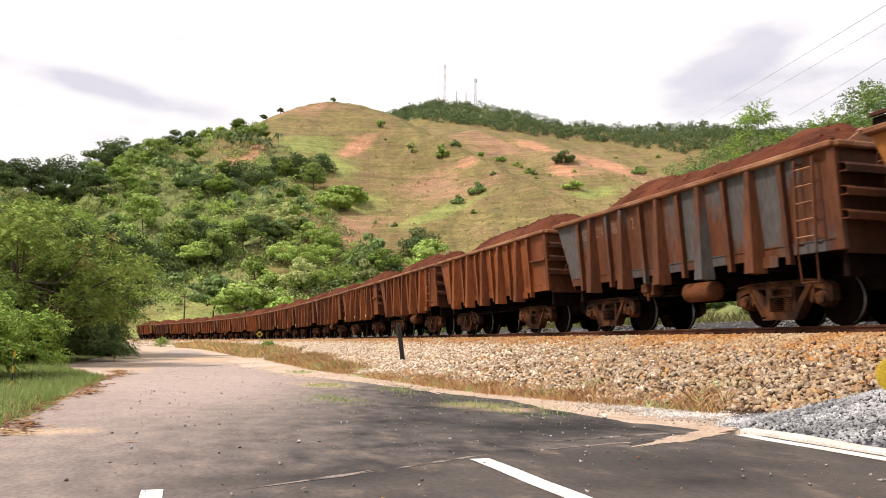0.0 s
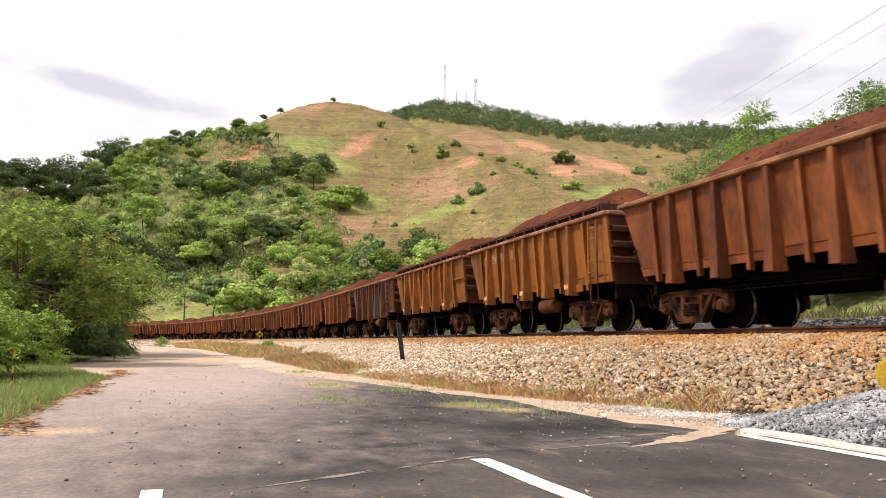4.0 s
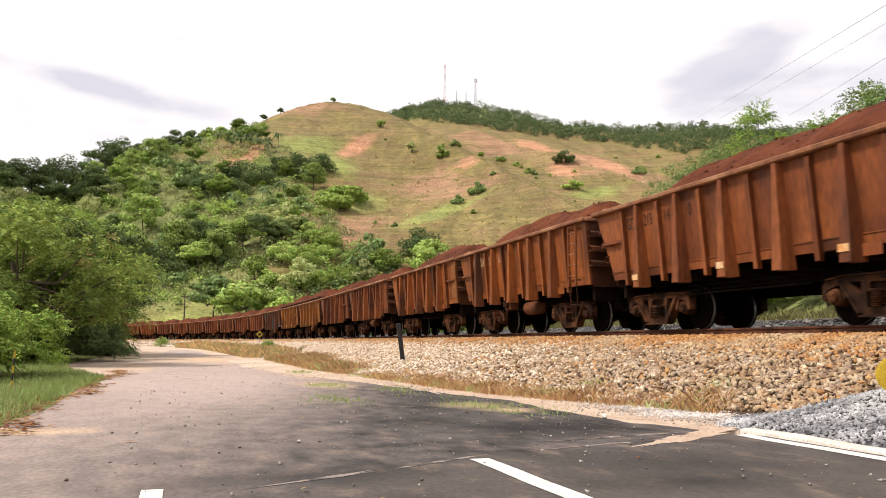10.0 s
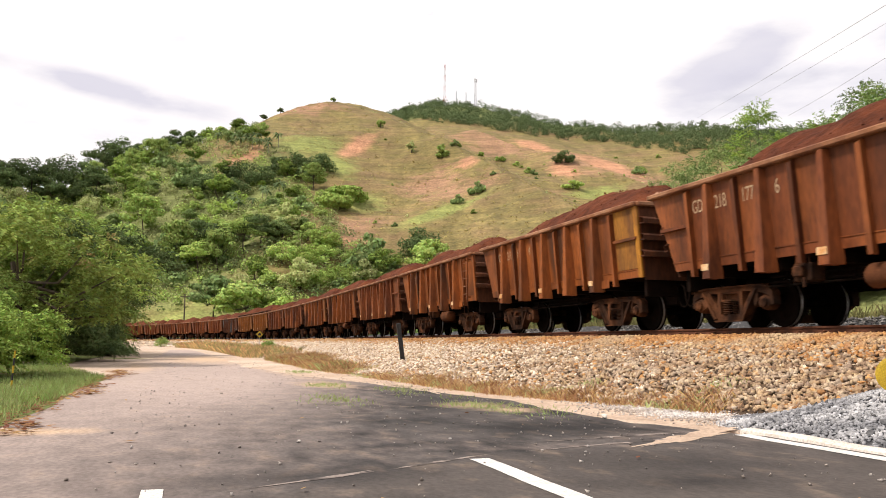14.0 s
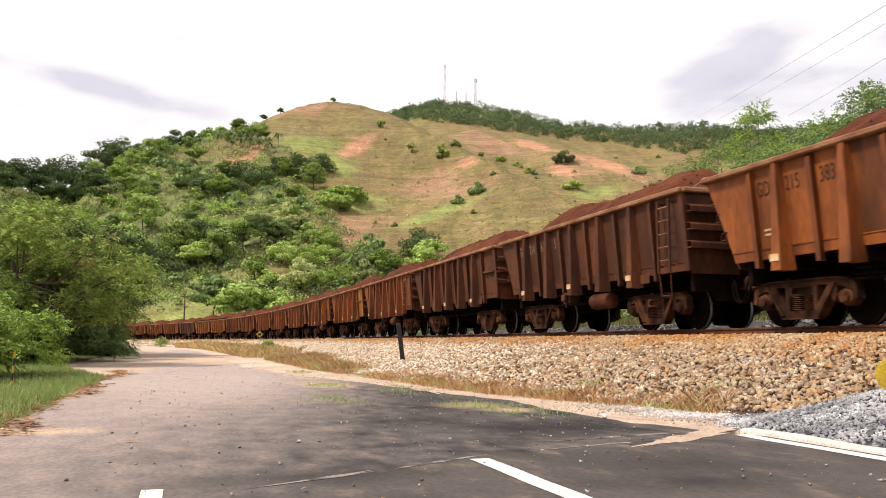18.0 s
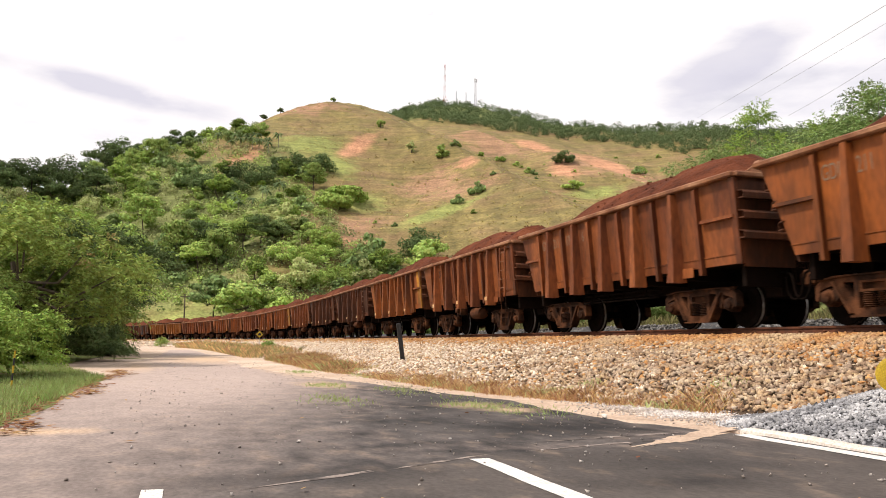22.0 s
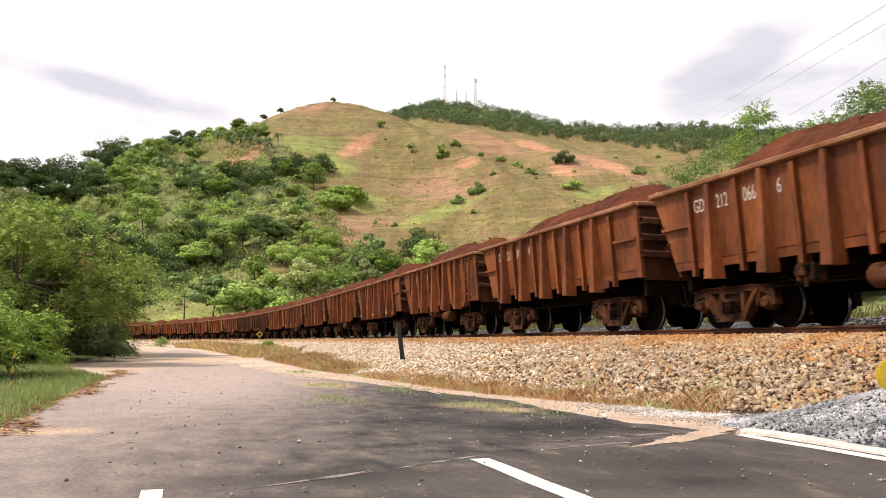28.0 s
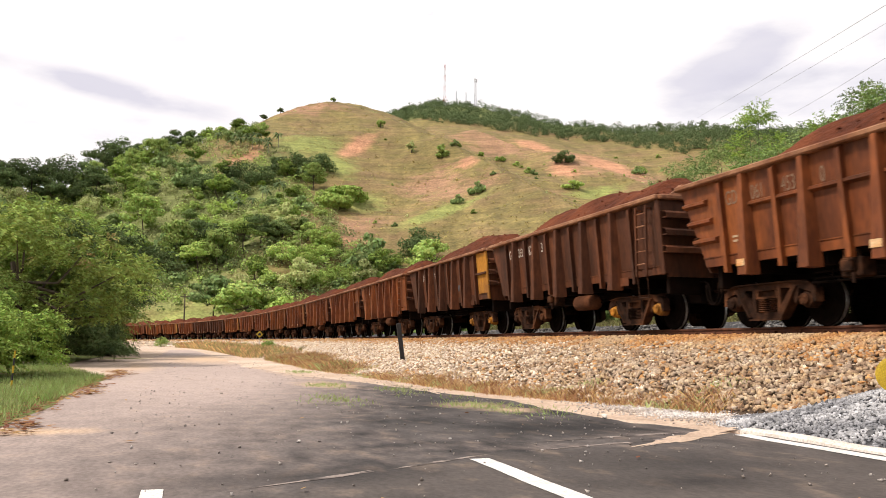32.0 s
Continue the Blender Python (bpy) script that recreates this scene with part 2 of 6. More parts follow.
M_LINE = surface("white_road_paint", (0.730, 0.712, 0.690), (0.600, 0.575, 0.540), 5.0, (0.360, 0.336, 0.312), 1.3, (0.62, 0.74), rough=0.7, bump=0.15)
M_CURB = surface("whitewashed_concrete", (0.660, 0.610, 0.555), (0.540, 0.475, 0.410), 5.0, (0.368, 0.272, 0.192), 1.2, (0.58, 0.7), rough=0.85, bump=0.3)
M_BARK = surface("grey_brown_bark", (0.104, 0.080, 0.060), (0.060, 0.046, 0.035), 5.0, rough=0.95, bump=0.6, stretch=(1, 1, 0.3))
M_DRYBARK = surface("pale_dead_wood", (0.256, 0.232, 0.200), (0.176, 0.160, 0.136), 5.0, rough=0.95, bump=0.3, stretch=(1, 1, 0.3))
M_LEAF = {
    # deep, mid, shade, mixed: a/b patches paint highlights and shadows of leaf clumps
    "deep": leafy("deep_green_leaves", (0.310, 0.405, 0.150), (0.112, 0.168, 0.064)),
    # for dark hill trees, and as painted shade in the roadside hollow
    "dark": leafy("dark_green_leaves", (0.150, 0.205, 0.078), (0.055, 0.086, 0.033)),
    "mid": leafy("mid_green_leaves", (0.455, 0.560, 0.160), (0.205, 0.295, 0.085)),
    "light": leafy("light_green_leaves", (0.400, 0.510, 0.125), (0.260, 0.365, 0.088)),
    "olive": leafy("olive_leaves", (0.450, 0.480, 0.215), (0.310, 0.350, 0.135), (0.48, 0.40, 0.220)),
    "far": leafy("distant_wood_leaves", (0.195, 0.260, 0.115), (0.090, 0.135, 0.062), jitter=0.3),
    "shade": leafy("lit_and_shaded_leaves", (0.370, 0.490, 0.110), (0.085, 0.140, 0.036)),
    "mixed": leafy("mixed_leaves_with_seed_pods", (0.380, 0.460, 0.115), (0.105, 0.155, 0.042), (0.56, 0.38, 0.200)),
}
M_GRASS = leafy("green_grass_blades", (0.215, 0.310, 0.084), (0.290, 0.320, 0.142))
M_DRYGRASS = leafy("dry_grass_blades", (0.68, 0.44, 0.235), (0.50, 0.29, 0.135))
M_REED = leafy("tall_dry_grass_blades", (0.40, 0.37, 0.16), (0.26, 0.24, 0.10))
M_TUSSOCK = leafy("hill_tussock_blades", (0.42, 0.34, 0.13), (0.29, 0.245, 0.095))
M_DRYLEAF = leafy("fallen_dry_leaves", (0.38, 0.21, 0.10), (0.24, 0.12, 0.06))
M_BLACK = surface("black_painted_timber", (0.018, 0.017, 0.018), (0.032, 0.030, 0.029), 12.0, rough=0.7, bump=0.2)
M_SIGNYEL = surface("yellow_sign_paint", (0.496, 0.336, 0.024), (0.400, 0.264, 0.024), 9.0, rough=0.5, bump=0.05)
M_STEEL = surface("galvanised_steel", (0.320, 0.328, 0.344), (0.240, 0.248, 0.264), 9.0, rough=0.5, bump=0.05, metal=0.6)
M_RED = surface("red_tower_paint", (0.400, 0.072, 0.048), (0.320, 0.064, 0.048), 2.0, rough=0.6, bump=0)
M_WHITE = surface("white_tower_paint", (0.576, 0.576, 0.584), (0.496, 0.496, 0.512), 2.0, rough=0.6, bump=0)
M_WIRE = surface("weathered_cable", (0.16, 0.16, 0.17), (0.22, 0.22, 0.23), 2.0, rough=0.6, bump=0)


# ---- building blocks ----
def mesh_from(bm, name, mat, smooth=False):
    me = bpy.data.meshes.new(name)
    bm.to_mesh(me)
    bm.free()
    for f in me.polygons:
        f.use_smooth = smooth
    me.materials.append(mat)
    return me


def raw_mesh(name, verts, faces, mat, smooth=False):
    me = bpy.data.meshes.new(name)
    me.from_pydata([tuple(v) for v in verts], [], [tuple(f) for f in faces])
    me.materials.append(mat)
    if smooth:
        me.polygons.foreach_set("use_smooth", [True] * len(me.polygons))
    me.update()
    return me


def part(name, bm, mat, parent, label="", smooth=False, at=None):
    me = bm if isinstance(bm, bpy.types.Mesh) else mesh_from(bm, name, mat, smooth)
    ob = new(name, me)
    ob.parent = parent
    if at is not None:
        ob.matrix_basis = at
    if label:
        tagged(ob, label=label)
    return ob


def thing(name, label, category, group="", kind="", at=None, data=None):
    ob = new(name, data)
    if at is not None:
        ob.matrix_basis = at
    return tagged(ob, label, category, group, kind)


def box(bm, x0, x1, y0, y1, z0, z1, bevel=0.0):
    vs = [bm.verts.new((x, y, z)) for x in (x0, x1) for y in (y0, y1) for z in (z0, z1)]
    fs = [bm.faces.new([vs[i] for i in q]) for q in ((0, 1, 3, 2), (4, 6, 7, 5), (0, 4, 5, 1), (2, 3, 7, 6), (0, 2, 6, 4), (1, 5, 7, 3))]
    if bevel:
        edges = list({e for f in fs for e in f.edges})
        bmesh.ops.bevel(bm, geom=edges, offset=bevel, segments=1, affect="EDGES", profile=0.5)
    return bm


def boxes(*args, bevel=0.0, lean=False):
    bm = bmesh.new()
    for a in args:
        box(bm, *a, bevel=bevel)
    if lean:
        tuck(bm)
    return bm


def extrude_poly(bm, pts, axis, lo, hi):
    """Prism from a polygon pts in the plane across axis ('x','y','z')."""
    def at(u, v, w):
        return {"x": (w, u, v), "y": (u, w, v), "z": (u, v, w)}[axis]
    a = [bm.verts.new(at(u, v, lo)) for u, v in pts]
    b = [bm.verts.new(at(u, v, hi)) for u, v in pts]
    n = len(pts)
    bm.faces.new(a)
    bm.faces.new(b[::-1])
    for i in range(n):
        bm.faces.new((a[i], b[i], b[(i + 1) % n], a[(i + 1) % n]))
    bmesh.ops.recalc_face_normals(bm, faces=bm.faces[:])
    return bm


def tube(bm, a, b, r0, r1=None, seg=8, caps=True):
    a, b = Vector(a), Vector(b)
    r1 = r0 if r1 is None else r1
    q = (b - a).to_track_quat("Z", "Y")
    ring = []
    for c, r in ((a, r0), (b, r1)):
        ring.append([bm.verts.new(c + q @ Vector((r * math.cos(6.28318 * i / seg), r * math.sin(6.28318 * i / seg), 0))) for i in range(seg)])
    for i in range(seg):
        bm.faces.new((ring[0][i], ring[0][(i + 1) % seg], ring[1][(i + 1) % seg], ring[1][i]))
    if caps:
        bm.faces.new(ring[0][::-1])
        bm.faces.new(ring[1])
    return bm


def sweep(bm, pts, r, seg=8):
    """One bent round bar through the points."""
    pts = [Vector(p) for p in pts]
    rings = []
    for i, p in enumerate(pts):
        d = (pts[min(i + 1, len(pts) - 1)] - pts[max(i - 1, 0)]).normalized()
        u = d.cross(Vector((0, 1, 0))).normalized()
        v = d.cross(u)
        rings.append([bm.verts.new(p + u * (r * math.cos(6.28318 * k / seg)) + v * (r * math.sin(6.28318 * k / seg))) for k in range(seg)])
    for a, b in zip(rings, rings[1:]):
        for k in range(seg):
            bm.faces.new((a[k], a[(k + 1) % seg], b[(k + 1) % seg], b[k]))
    bm.faces.new(rings[0])
    bm.faces.new(rings[-1])
    bmesh.ops.recalc_face_normals(bm, faces=bm.faces[:])
    return bm


def lathe(bm, prof, axis="y", seg=24):
    """Solid of revolution; prof: (along, radius)."""
    rings = []
    for t, r in prof:
        ring = []
        for i in range(seg):
            c, s = math.cos(2 * math.pi * i / seg) * r, math.sin(2 * math.pi * i / seg) * r
            ring.append(bm.verts.new({"y": (c, t, s), "x": (t, c, s), "z": (c, s, t)}[axis]))
        rings.append(ring)
    for p, q in zip(rings, rings[1:]):
        for i in range(seg):
            bm.faces.new((p[i], p[(i + 1) % seg], q[(i + 1) % seg], q[i]))
    bm.faces.new(rings[0])
    bm.faces.new(rings[-1])
    bmesh.ops.recalc_face_normals(bm, faces=bm.faces[:])
    return bm


# ---- the line of the track: straight, then easing into a wide curve to the west ----
TX, TY, TH = 2.776, 22.146, 0.30272       # near flank of the train at s = 0, heading west of north
S1, S2, KURV = 11.43, 97.97, 0.00356
HALF = 1.45                               # half the width of a wagon
RAIL_Z = 1.156


def flank_table():
    ds = 0.25
    s = S1
    x, y = TX - math.sin(TH) * S1, TY + math.cos(TH) * S1
    rows = [(s, x, y, TH)]
    while s < 420:
        m = s + ds / 2
        h = TH + (KURV * (m - S1) ** 2 / (2 * (S2 - S1)) if m < S2 else KURV * (S2 - S1) / 2 + KURV * (m - S2))
        h = min(h, 1.45)
        x, y, s = x - math.sin(h) * ds, y + math.cos(h) * ds, s + ds
        rows.append((s, x, y, h))
    return np.array(rows)


FLANK = flank_table()


def on_track(s, w, z=0.0):
    """World place s metres along the line, w metres from the track's centre towards the road; also the heading."""
    if s <= S1:
        x, y, h = TX - math.sin(TH) * s, TY + math.cos(TH) * s, TH
    else:
        x, y, h = (float(np.interp(s, FLANK[:, 0], FLANK[:, i])) for i in (1, 2, 3))
    k = HALF - w
    return Vector((x + k * math.cos(h), y + k * math.sin(h), z)), h


def by_road(s, w, z=0.0):
    """The same for the roadside, whose bed lies a little nearer the rails than a full half width."""
    return on_track(s + 0.745, w - 0.235, z)


CENTRE = np.array([[*on_track(s, 0)[0][:2]] for s in np.arange(-120, 400, 1.0)])


def track_sw(x, y):
    """The reverse, for arrays: metres along and metres from the centre, to the road's side positive."""
    x, y = np.atleast_1d(x).astype(float), np.atleast_1d(y).astype(float)
    s, w = np.empty(x.shape), np.empty(x.shape)
    for i in range(len(x)):
        d = (CENTRE[:, 0] - x[i]) ** 2 + (CENTRE[:, 1] - y[i]) ** 2
        j = int(np.argmin(d))
        h = on_track(j - 120.0, 0)[1]
        dx, dy = x[i] - CENTRE[j, 0], y[i] - CENTRE[j, 1]
        s[i] = j - 120.0 - math.sin(h) * dx + math.cos(h) * dy
        w[i] = -(math.cos(h) * dx + math.sin(h) * dy)
    return s, w


def wave(x, y, f, seed=0.0):
    """Cheap smooth pseudo-noise in -1..1."""
    return (np.sin(x * f + seed * 1.7 + 1.3 * np.sin(y * f * 0.7 + seed)) + np.sin(y * f * 1.13 + seed * 2.3 + 1.1 * np.sin(x * f * 0.83 - seed)) + np.sin((x + y) * f * 0.61 + seed * 3.1)) / 3


# ---- the ore train ----
PITCH = 10.4
BODY_X0, BODY_X1 = -4.90, 4.84            # trailing and leading end at the rim
SILL_Z, RIM_Z = 1.13, 2.73
WIDE_RIBS = (2.85, 1.38, -0.08, -1.53, -2.99)
THIN_RIBS = (3.52, 2.09, 0.63, -0.80, -2.25, -3.76)
TUCK = 0.086                              # the walls lean inward towards the sill
LEAD_FOOT = 4.20                          # the leading end leans out towards the top
BOGIES = (3.02, -3.00)
WHEEL_R, AXLE = 0.43, 0.95


def tuck(bm):
    """Leans a flank inward below the rim."""
    for v in bm.verts:
        v.co.y -= TUCK * max(0.0, RIM_Z - v.co.z)


def panel_mesh():
    """One flank: plate with a fold line near the sill, seen from both sides."""
    bm = bmesh.new()
    pts = [(BODY_X0, SILL_Z), (LEAD_FOOT, SILL_Z), (BODY_X1, RIM_Z), (BODY_X0, RIM_Z)]
    extrude_poly(bm, pts, "y", HALF - 0.055, HALF - 0.015)
    tuck(bm)
    return mesh_from(bm, "side_panel", PAINTS["brown"])


def sill_plate_mesh():
    """Doubling plate along the foot of a flank, with a lip along its top."""
    bm = bmesh.new()
    extrude_poly(bm, [(BODY_X0, SILL_Z), (LEAD_FOOT, SILL_Z), (LEAD_FOOT + 0.06, SILL_Z + 0.17), (BODY_X0, SILL_Z + 0.17)], "y", HALF - 0.014, HALF)
    extrude_poly(bm, [(BODY_X0, SILL_Z + 0.165), (LEAD_FOOT + 0.06, SILL_Z + 0.165), (LEAD_FOOT + 0.07, SILL_Z + 0.185), (BODY_X0, SILL_Z + 0.185)], "y", HALF - 0.013, HALF + 0.014)
    tuck(bm)
    return mesh_from(bm, "sill_plate", PAINTS["brown"])


def wide_rib_mesh():
    """Tapered stake: a flange narrow at the rim, wide and deeper at the foot, with side webs."""
    bm = bmesh.new()
    top, bot, z0, z1 = 0.058, 0.128, 0.89, RIM_Z - 0.07
    d0, d1 = 0.150, 0.135
    ring = []
    for z, hw, d in ((z0, bot, d0), (z0 + 0.3, bot * 0.92, d0 - 0.01), (z1, top, d1)):
        foot = -TUCK * (RIM_Z - z)
        ring.append([bm.verts.new((-hw, foot, z)), bm.verts.new((-hw * 0.90, d - 0.012, z)), bm.verts.new((-hw * 0.72, d, z)), bm.verts.new((hw * 0.72, d, z)), bm.verts.new((hw * 0.90, d - 0.012, z)), bm.verts.new((hw, foot, z))])
    for a, b in zip(ring, ring[1:]):
        for i in range(5):
            bm.faces.new((a[i], a[i + 1], b[i + 1], b[i]))
        bm.faces.new((a[5], a[0], b[0], b[5]))
    bm.faces.new(ring[0][::-1])
    bm.faces.new(ring[-1])
    bmesh.ops.recalc_face_normals(bm, faces=bm.faces[:])
    return mesh_from(bm, "stake", PAINTS["brown"])


def thin_rib_mesh():
    bm = bmesh.new()
    extrude_poly(bm, [(0, 0.98), (0.10, 0.99), (0.10, RIM_Z - 0.12), (0.05, RIM_Z - 0.07), (0, RIM_Z - 0.07)], "x", -0.03, 0.03)
    extrude_poly(bm, [(0.101, 0.975), (0.115, 0.985), (0.115, RIM_Z - 0.12), (0.101, RIM_Z - 0.12)], "x", -0.05, 0.05)
    tuck(bm)
    return mesh_from(bm, "thin_stake", PAINTS["brown"])


def ore_mesh(seed):
    """Heaped load: a long mound with rough lumps."""
    nx, ny = 46, 16
    rnd = random.Random(seed)
    x0, x1, hw = BODY_X0 + 0.06, BODY_X1 - 0.08, HALF - 0.09
    humps = [(rnd.uniform(-3.4, 3.4), rnd.uniform(0.06, 0.16)) for _ in range(3)]
    vs = []
    for i in range(nx + 1):
        u = i / nx
        x = x0 + (x1 - x0) * u
        for j in range(ny + 1):
            v = j / ny * 2 - 1
            end = min(1.0, (x - x0) / 1.25, (x1 - x) / 2.7)
            prof = max(0.0, 1 - abs(v) ** 1.7) * max(0.0, end) ** 0.9
            z = RIM_Z - 0.10 + 0.84 * prof + sum(a * prof * math.exp(-((x - c) / 0.9) ** 2) for c, a in humps)
            z += (0.055 * noise.noise((x * 1.9 + seed * 7, v * 2.4, seed)) + 0.035 * noise.noise((x * 6, v * 8 + seed * 3, 1.0))) * (0.3 + prof)
            vs.append((x, v * hw, z))
    fs = [(i * (ny + 1) + j, (i + 1) * (ny + 1) + j, (i + 1) * (ny + 1) + j + 1, i * (ny + 1) + j + 1) for i in range(nx) for j in range(ny)]
    # loose lumps on the slopes
    for _ in range(260):
        k = rnd.randrange(len(vs[:(nx + 1) * (ny + 1)]))
        x, y, z = vs[k]
        r = rnd.uniform(0.02, 0.055)
        b = len(vs)
        c = (x + rnd.uniform(-0.1, 0.1), max(-hw, min(hw, y + rnd.uniform(-0.08, 0.08))), z)
        for d in ((1, 0, 0), (-0.5, 0.8, 0), (-0.5, -0.8, 0), (0, 0, 0.9)):
            vs.append(tuple(c[q] + d[q] * r * rnd.uniform(0.7, 1.3) for q in range(3)))
        fs += [(b, b + 1, b + 3), (b + 1, b + 2, b + 3), (b + 2, b, b + 3)]
    return raw_mesh("ore_load", vs, fs, M_ORE)


def side_frame_mesh():
    """Cast bogie frame: arched top bar, raking legs round two windows, spring pocket and hooked pedestals."""
    bm = bmesh.new()
    y0, y1 = -0.07, 0.07
    for sg in (1, -1):
        for pts in (
            [(0.0, 0.665), (0.0, 0.755), (0.72, 0.755), (1.08, 0.71), (1.18, 0.63), (1.20, 0.40), (1.14, 0.38), (1.09, 0.55), (0.96, 0.59), (0.70, 0.65)],
            [(0.80, 0.67), (0.63, 0.68), (0.31, 0.28), (0.32, 0.16), (0.42, 0.16)],
            [(0.0, 0.11), (0.34, 0.11), (0.42, 0.17), (0.36, 0.25), (0.0, 0.25)],
            [(0.370, 0.70), (0.285, 0.70), (0.285, 0.22), (0.370, 0.24)],
            [(0.80, 0.66), (0.72, 0.66), (0.70, 0.42), (0.74, 0.36), (0.80, 0.50)],
        ):
            extrude_poly(bm, [(u * sg, v) for u, v in pts], "y", y0, y1)
            y0 -= 0.002
            y1 += 0.002
    # flanges that stand out along the legs and the foot
    for sg in (1, -1):
        extrude_poly(bm, [(sg * 0.80, 0.67), (sg * 0.77, 0.685), (sg * 0.39, 0.17), (sg * 0.43, 0.155)], "y", 0.07, 0.13)
        extrude_poly(bm, [(sg * 1.08, 0.725), (sg * 0.72, 0.77), (sg * 0.72, 0.745), (sg * 1.07, 0.70)], "y", 0.07, 0.12)
    box(bm, -0.42, 0.42, 0.07, 0.13, 0.105, 0.135)
    box(bm, -0.72, 0.72, 0.07, 0.12, 0.745, 0.77)
    return mesh_from(bm, "side_frame", M_BOGIE)


def spring_mesh():
    bm = bmesh.new()
    for cx in (-0.135, 0.135):
        prof = []
        for i in range(15):
            prof.append((0.25 + i * 0.0165, 0.110 if i % 2 else 0.078))
        lathe(bm, prof, "z", 12)
        bmesh.ops.translate(bm, verts=bm.verts[-15 * 12:], vec=(cx, 0, 0))
    return mesh_from(bm, "coil_spring", M_BOGIE)


def bearing_mesh():
    bm = bmesh.new()
    lathe(bm, [(-0.14, 0.150), (0.0, 0.150), (0.02, 0.135), (0.05, 0.135), (0.07, 0.10), (0.12, 0.10), (0.135, 0.055)], "y", 16)
    for i in range(3):
        a = i * 2.094 + 0.5
        tube(bm, (0.068 * math.cos(a), 0.11, 0.068 * math.sin(a)), (0.068 * math.cos(a), 0.148, 0.068 * math.sin(a)), 0.02, seg=6)
    return mesh_from(bm, "bearing_cap", M_BOGIE)


def wheelset_mesh():
    """Axle with two flanged wheels; bright treads."""
    bm = bmesh.new()
    tube(bm, (0, -0.74, 0), (0, 0.74, 0), 0.075, seg=10)
    for sgn in (1, -1):
        n0 = len(bm.faces)
        prof = [(0.565, 0.10), (0.565, 0.16), (0.535, 0.30), (0.560, 0.37), (0.565, 0.41), (0.560, WHEEL_R - 0.004), (0.512, WHEEL_R - 0.002), (0.470, WHEEL_R), (0.455, WHEEL_R + 0.025), (0.435, WHEEL_R + 0.025), (0.435, 0.36), (0.470, 0.30), (0.450, 0.15), (0.450, 0.09)]
        lathe(bm, [(sgn * a, r) for a, r in prof], "y", 36)
        bm.faces.ensure_lookup_table()
        for f in bm.faces[n0:]:
            lo = min(math.hypot(v.co.x, v.co.z) for v in f.verts)
            across = max(abs(v.co.y) for v in f.verts) - min(abs(v.co.y) for v in f.verts)
            if lo > 0.42 and across > 0.03 and max(abs(v.co.y) for v in f.verts) < 0.52:
                f.material_index = 1
        # three lightening marks so that turning shows
        for i in range(3):
            a = i * 2.094
            tube(bm, (0.23 * math.cos(a), sgn * 0.545, 0.23 * math.sin(a)), (0.23 * math.cos(a), sgn * 0.562, 0.23 * math.sin(a)), 0.03, seg=6)
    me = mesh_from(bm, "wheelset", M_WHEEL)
    me.materials.append(M_TREAD)
    return me


def end_mesh(lead):
    """End plate; the leading one leans outward."""
    bm = bmesh.new()
    if lead:
        pts = [(LEAD_FOOT - 0.04, SILL_Z - 0.1), (LEAD_FOOT, SILL_Z - 0.1), (BODY_X1, RIM_Z - 0.02), (BODY_X1 - 0.04, RIM_Z - 0.02)]
    else:
        pts = [(BODY_X0, SILL_Z - 0.06), (BODY_X0 + 0.04, SILL_Z - 0.06), (BODY_X0 + 0.04, RIM_Z - 0.02), (BODY_X0, RIM_Z - 0.02)]
    extrude_poly(bm, pts, "y", -HALF + 0.056, HALF - 0.056)
    for v in bm.verts:
        v.co.y *= 1 - TUCK / HALF * (RIM_Z - v.co.z)
    # dark on every wagon: grime, plus the ends' shade put into the colour
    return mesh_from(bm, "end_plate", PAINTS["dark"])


def channel_mesh():
    """Pressed horizontal stiffener of an end plate, open box section."""
    bm = bmesh.new()
    pts = [(0.0, 0.10), (-0.13, 0.085), (-0.17, 0.04), (-0.17, -0.04), (-0.16, -0.04), (-0.16, 0.035), (-0.125, 0.07), (0.0, 0.085)]
    extrude_poly(bm, pts, "y", -HALF + 0.06, HALF - 0.06)
    bm2 = [(0.0, -0.035), (0.0, -0.055), (-0.17, -0.065), (-0.17, -0.041)]
    extrude_poly(bm, bm2, "y", -HALF + 0.06, HALF - 0.06)
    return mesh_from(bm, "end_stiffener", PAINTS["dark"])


def rim_mesh():
    """Top coping all round, rounded section."""
    bm = bmesh.new()
    o = 0.115
    box(bm, BODY_X0 - 0.03, BODY_X1 + 0.02, HALF - 0.06, HALF + o, RIM_Z - 0.055, RIM_Z + 0.045, bevel=0.022)
    box(bm, BODY_X0 - 0.03, BODY_X1 + 0.02, -HALF - o, -HALF + 0.06, RIM_Z - 0.055, RIM_Z + 0.045, bevel=0.022)
    box(bm, BODY_X0 - 0.12, BODY_X0 - 0.01, -HALF - 0.03, HALF + 0.03, RIM_Z - 0.06, RIM_Z + 0.04, bevel=0.022)
    box(bm, BODY_X1 - 0.02, BODY_X1 + 0.05, -HALF - 0.03, HALF + 0.03, RIM_Z - 0.06, RIM_Z + 0.04, bevel=0.022)
    return mesh_from(bm, "rim", M_RIM)


def extension_mesh():
    """Raised coping on short posts above the rim."""
    bm = bmesh.new()
    for y in (HALF + 0.01, -HALF - 0.01):
        box(bm, BODY_X0 + 0.3, BODY_X1 - 0.05, y - 0.03, y + 0.03, RIM_Z + 0.20, RIM_Z + 0.26, bevel=0.01)
        x = BODY_X0 + 0.4
        while x < BODY_X1:
            box(bm, x - 0.035, x + 0.035, y - 0.02, y + 0.02, RIM_Z + 0.04, RIM_Z + 0.21)
            x += 0.74
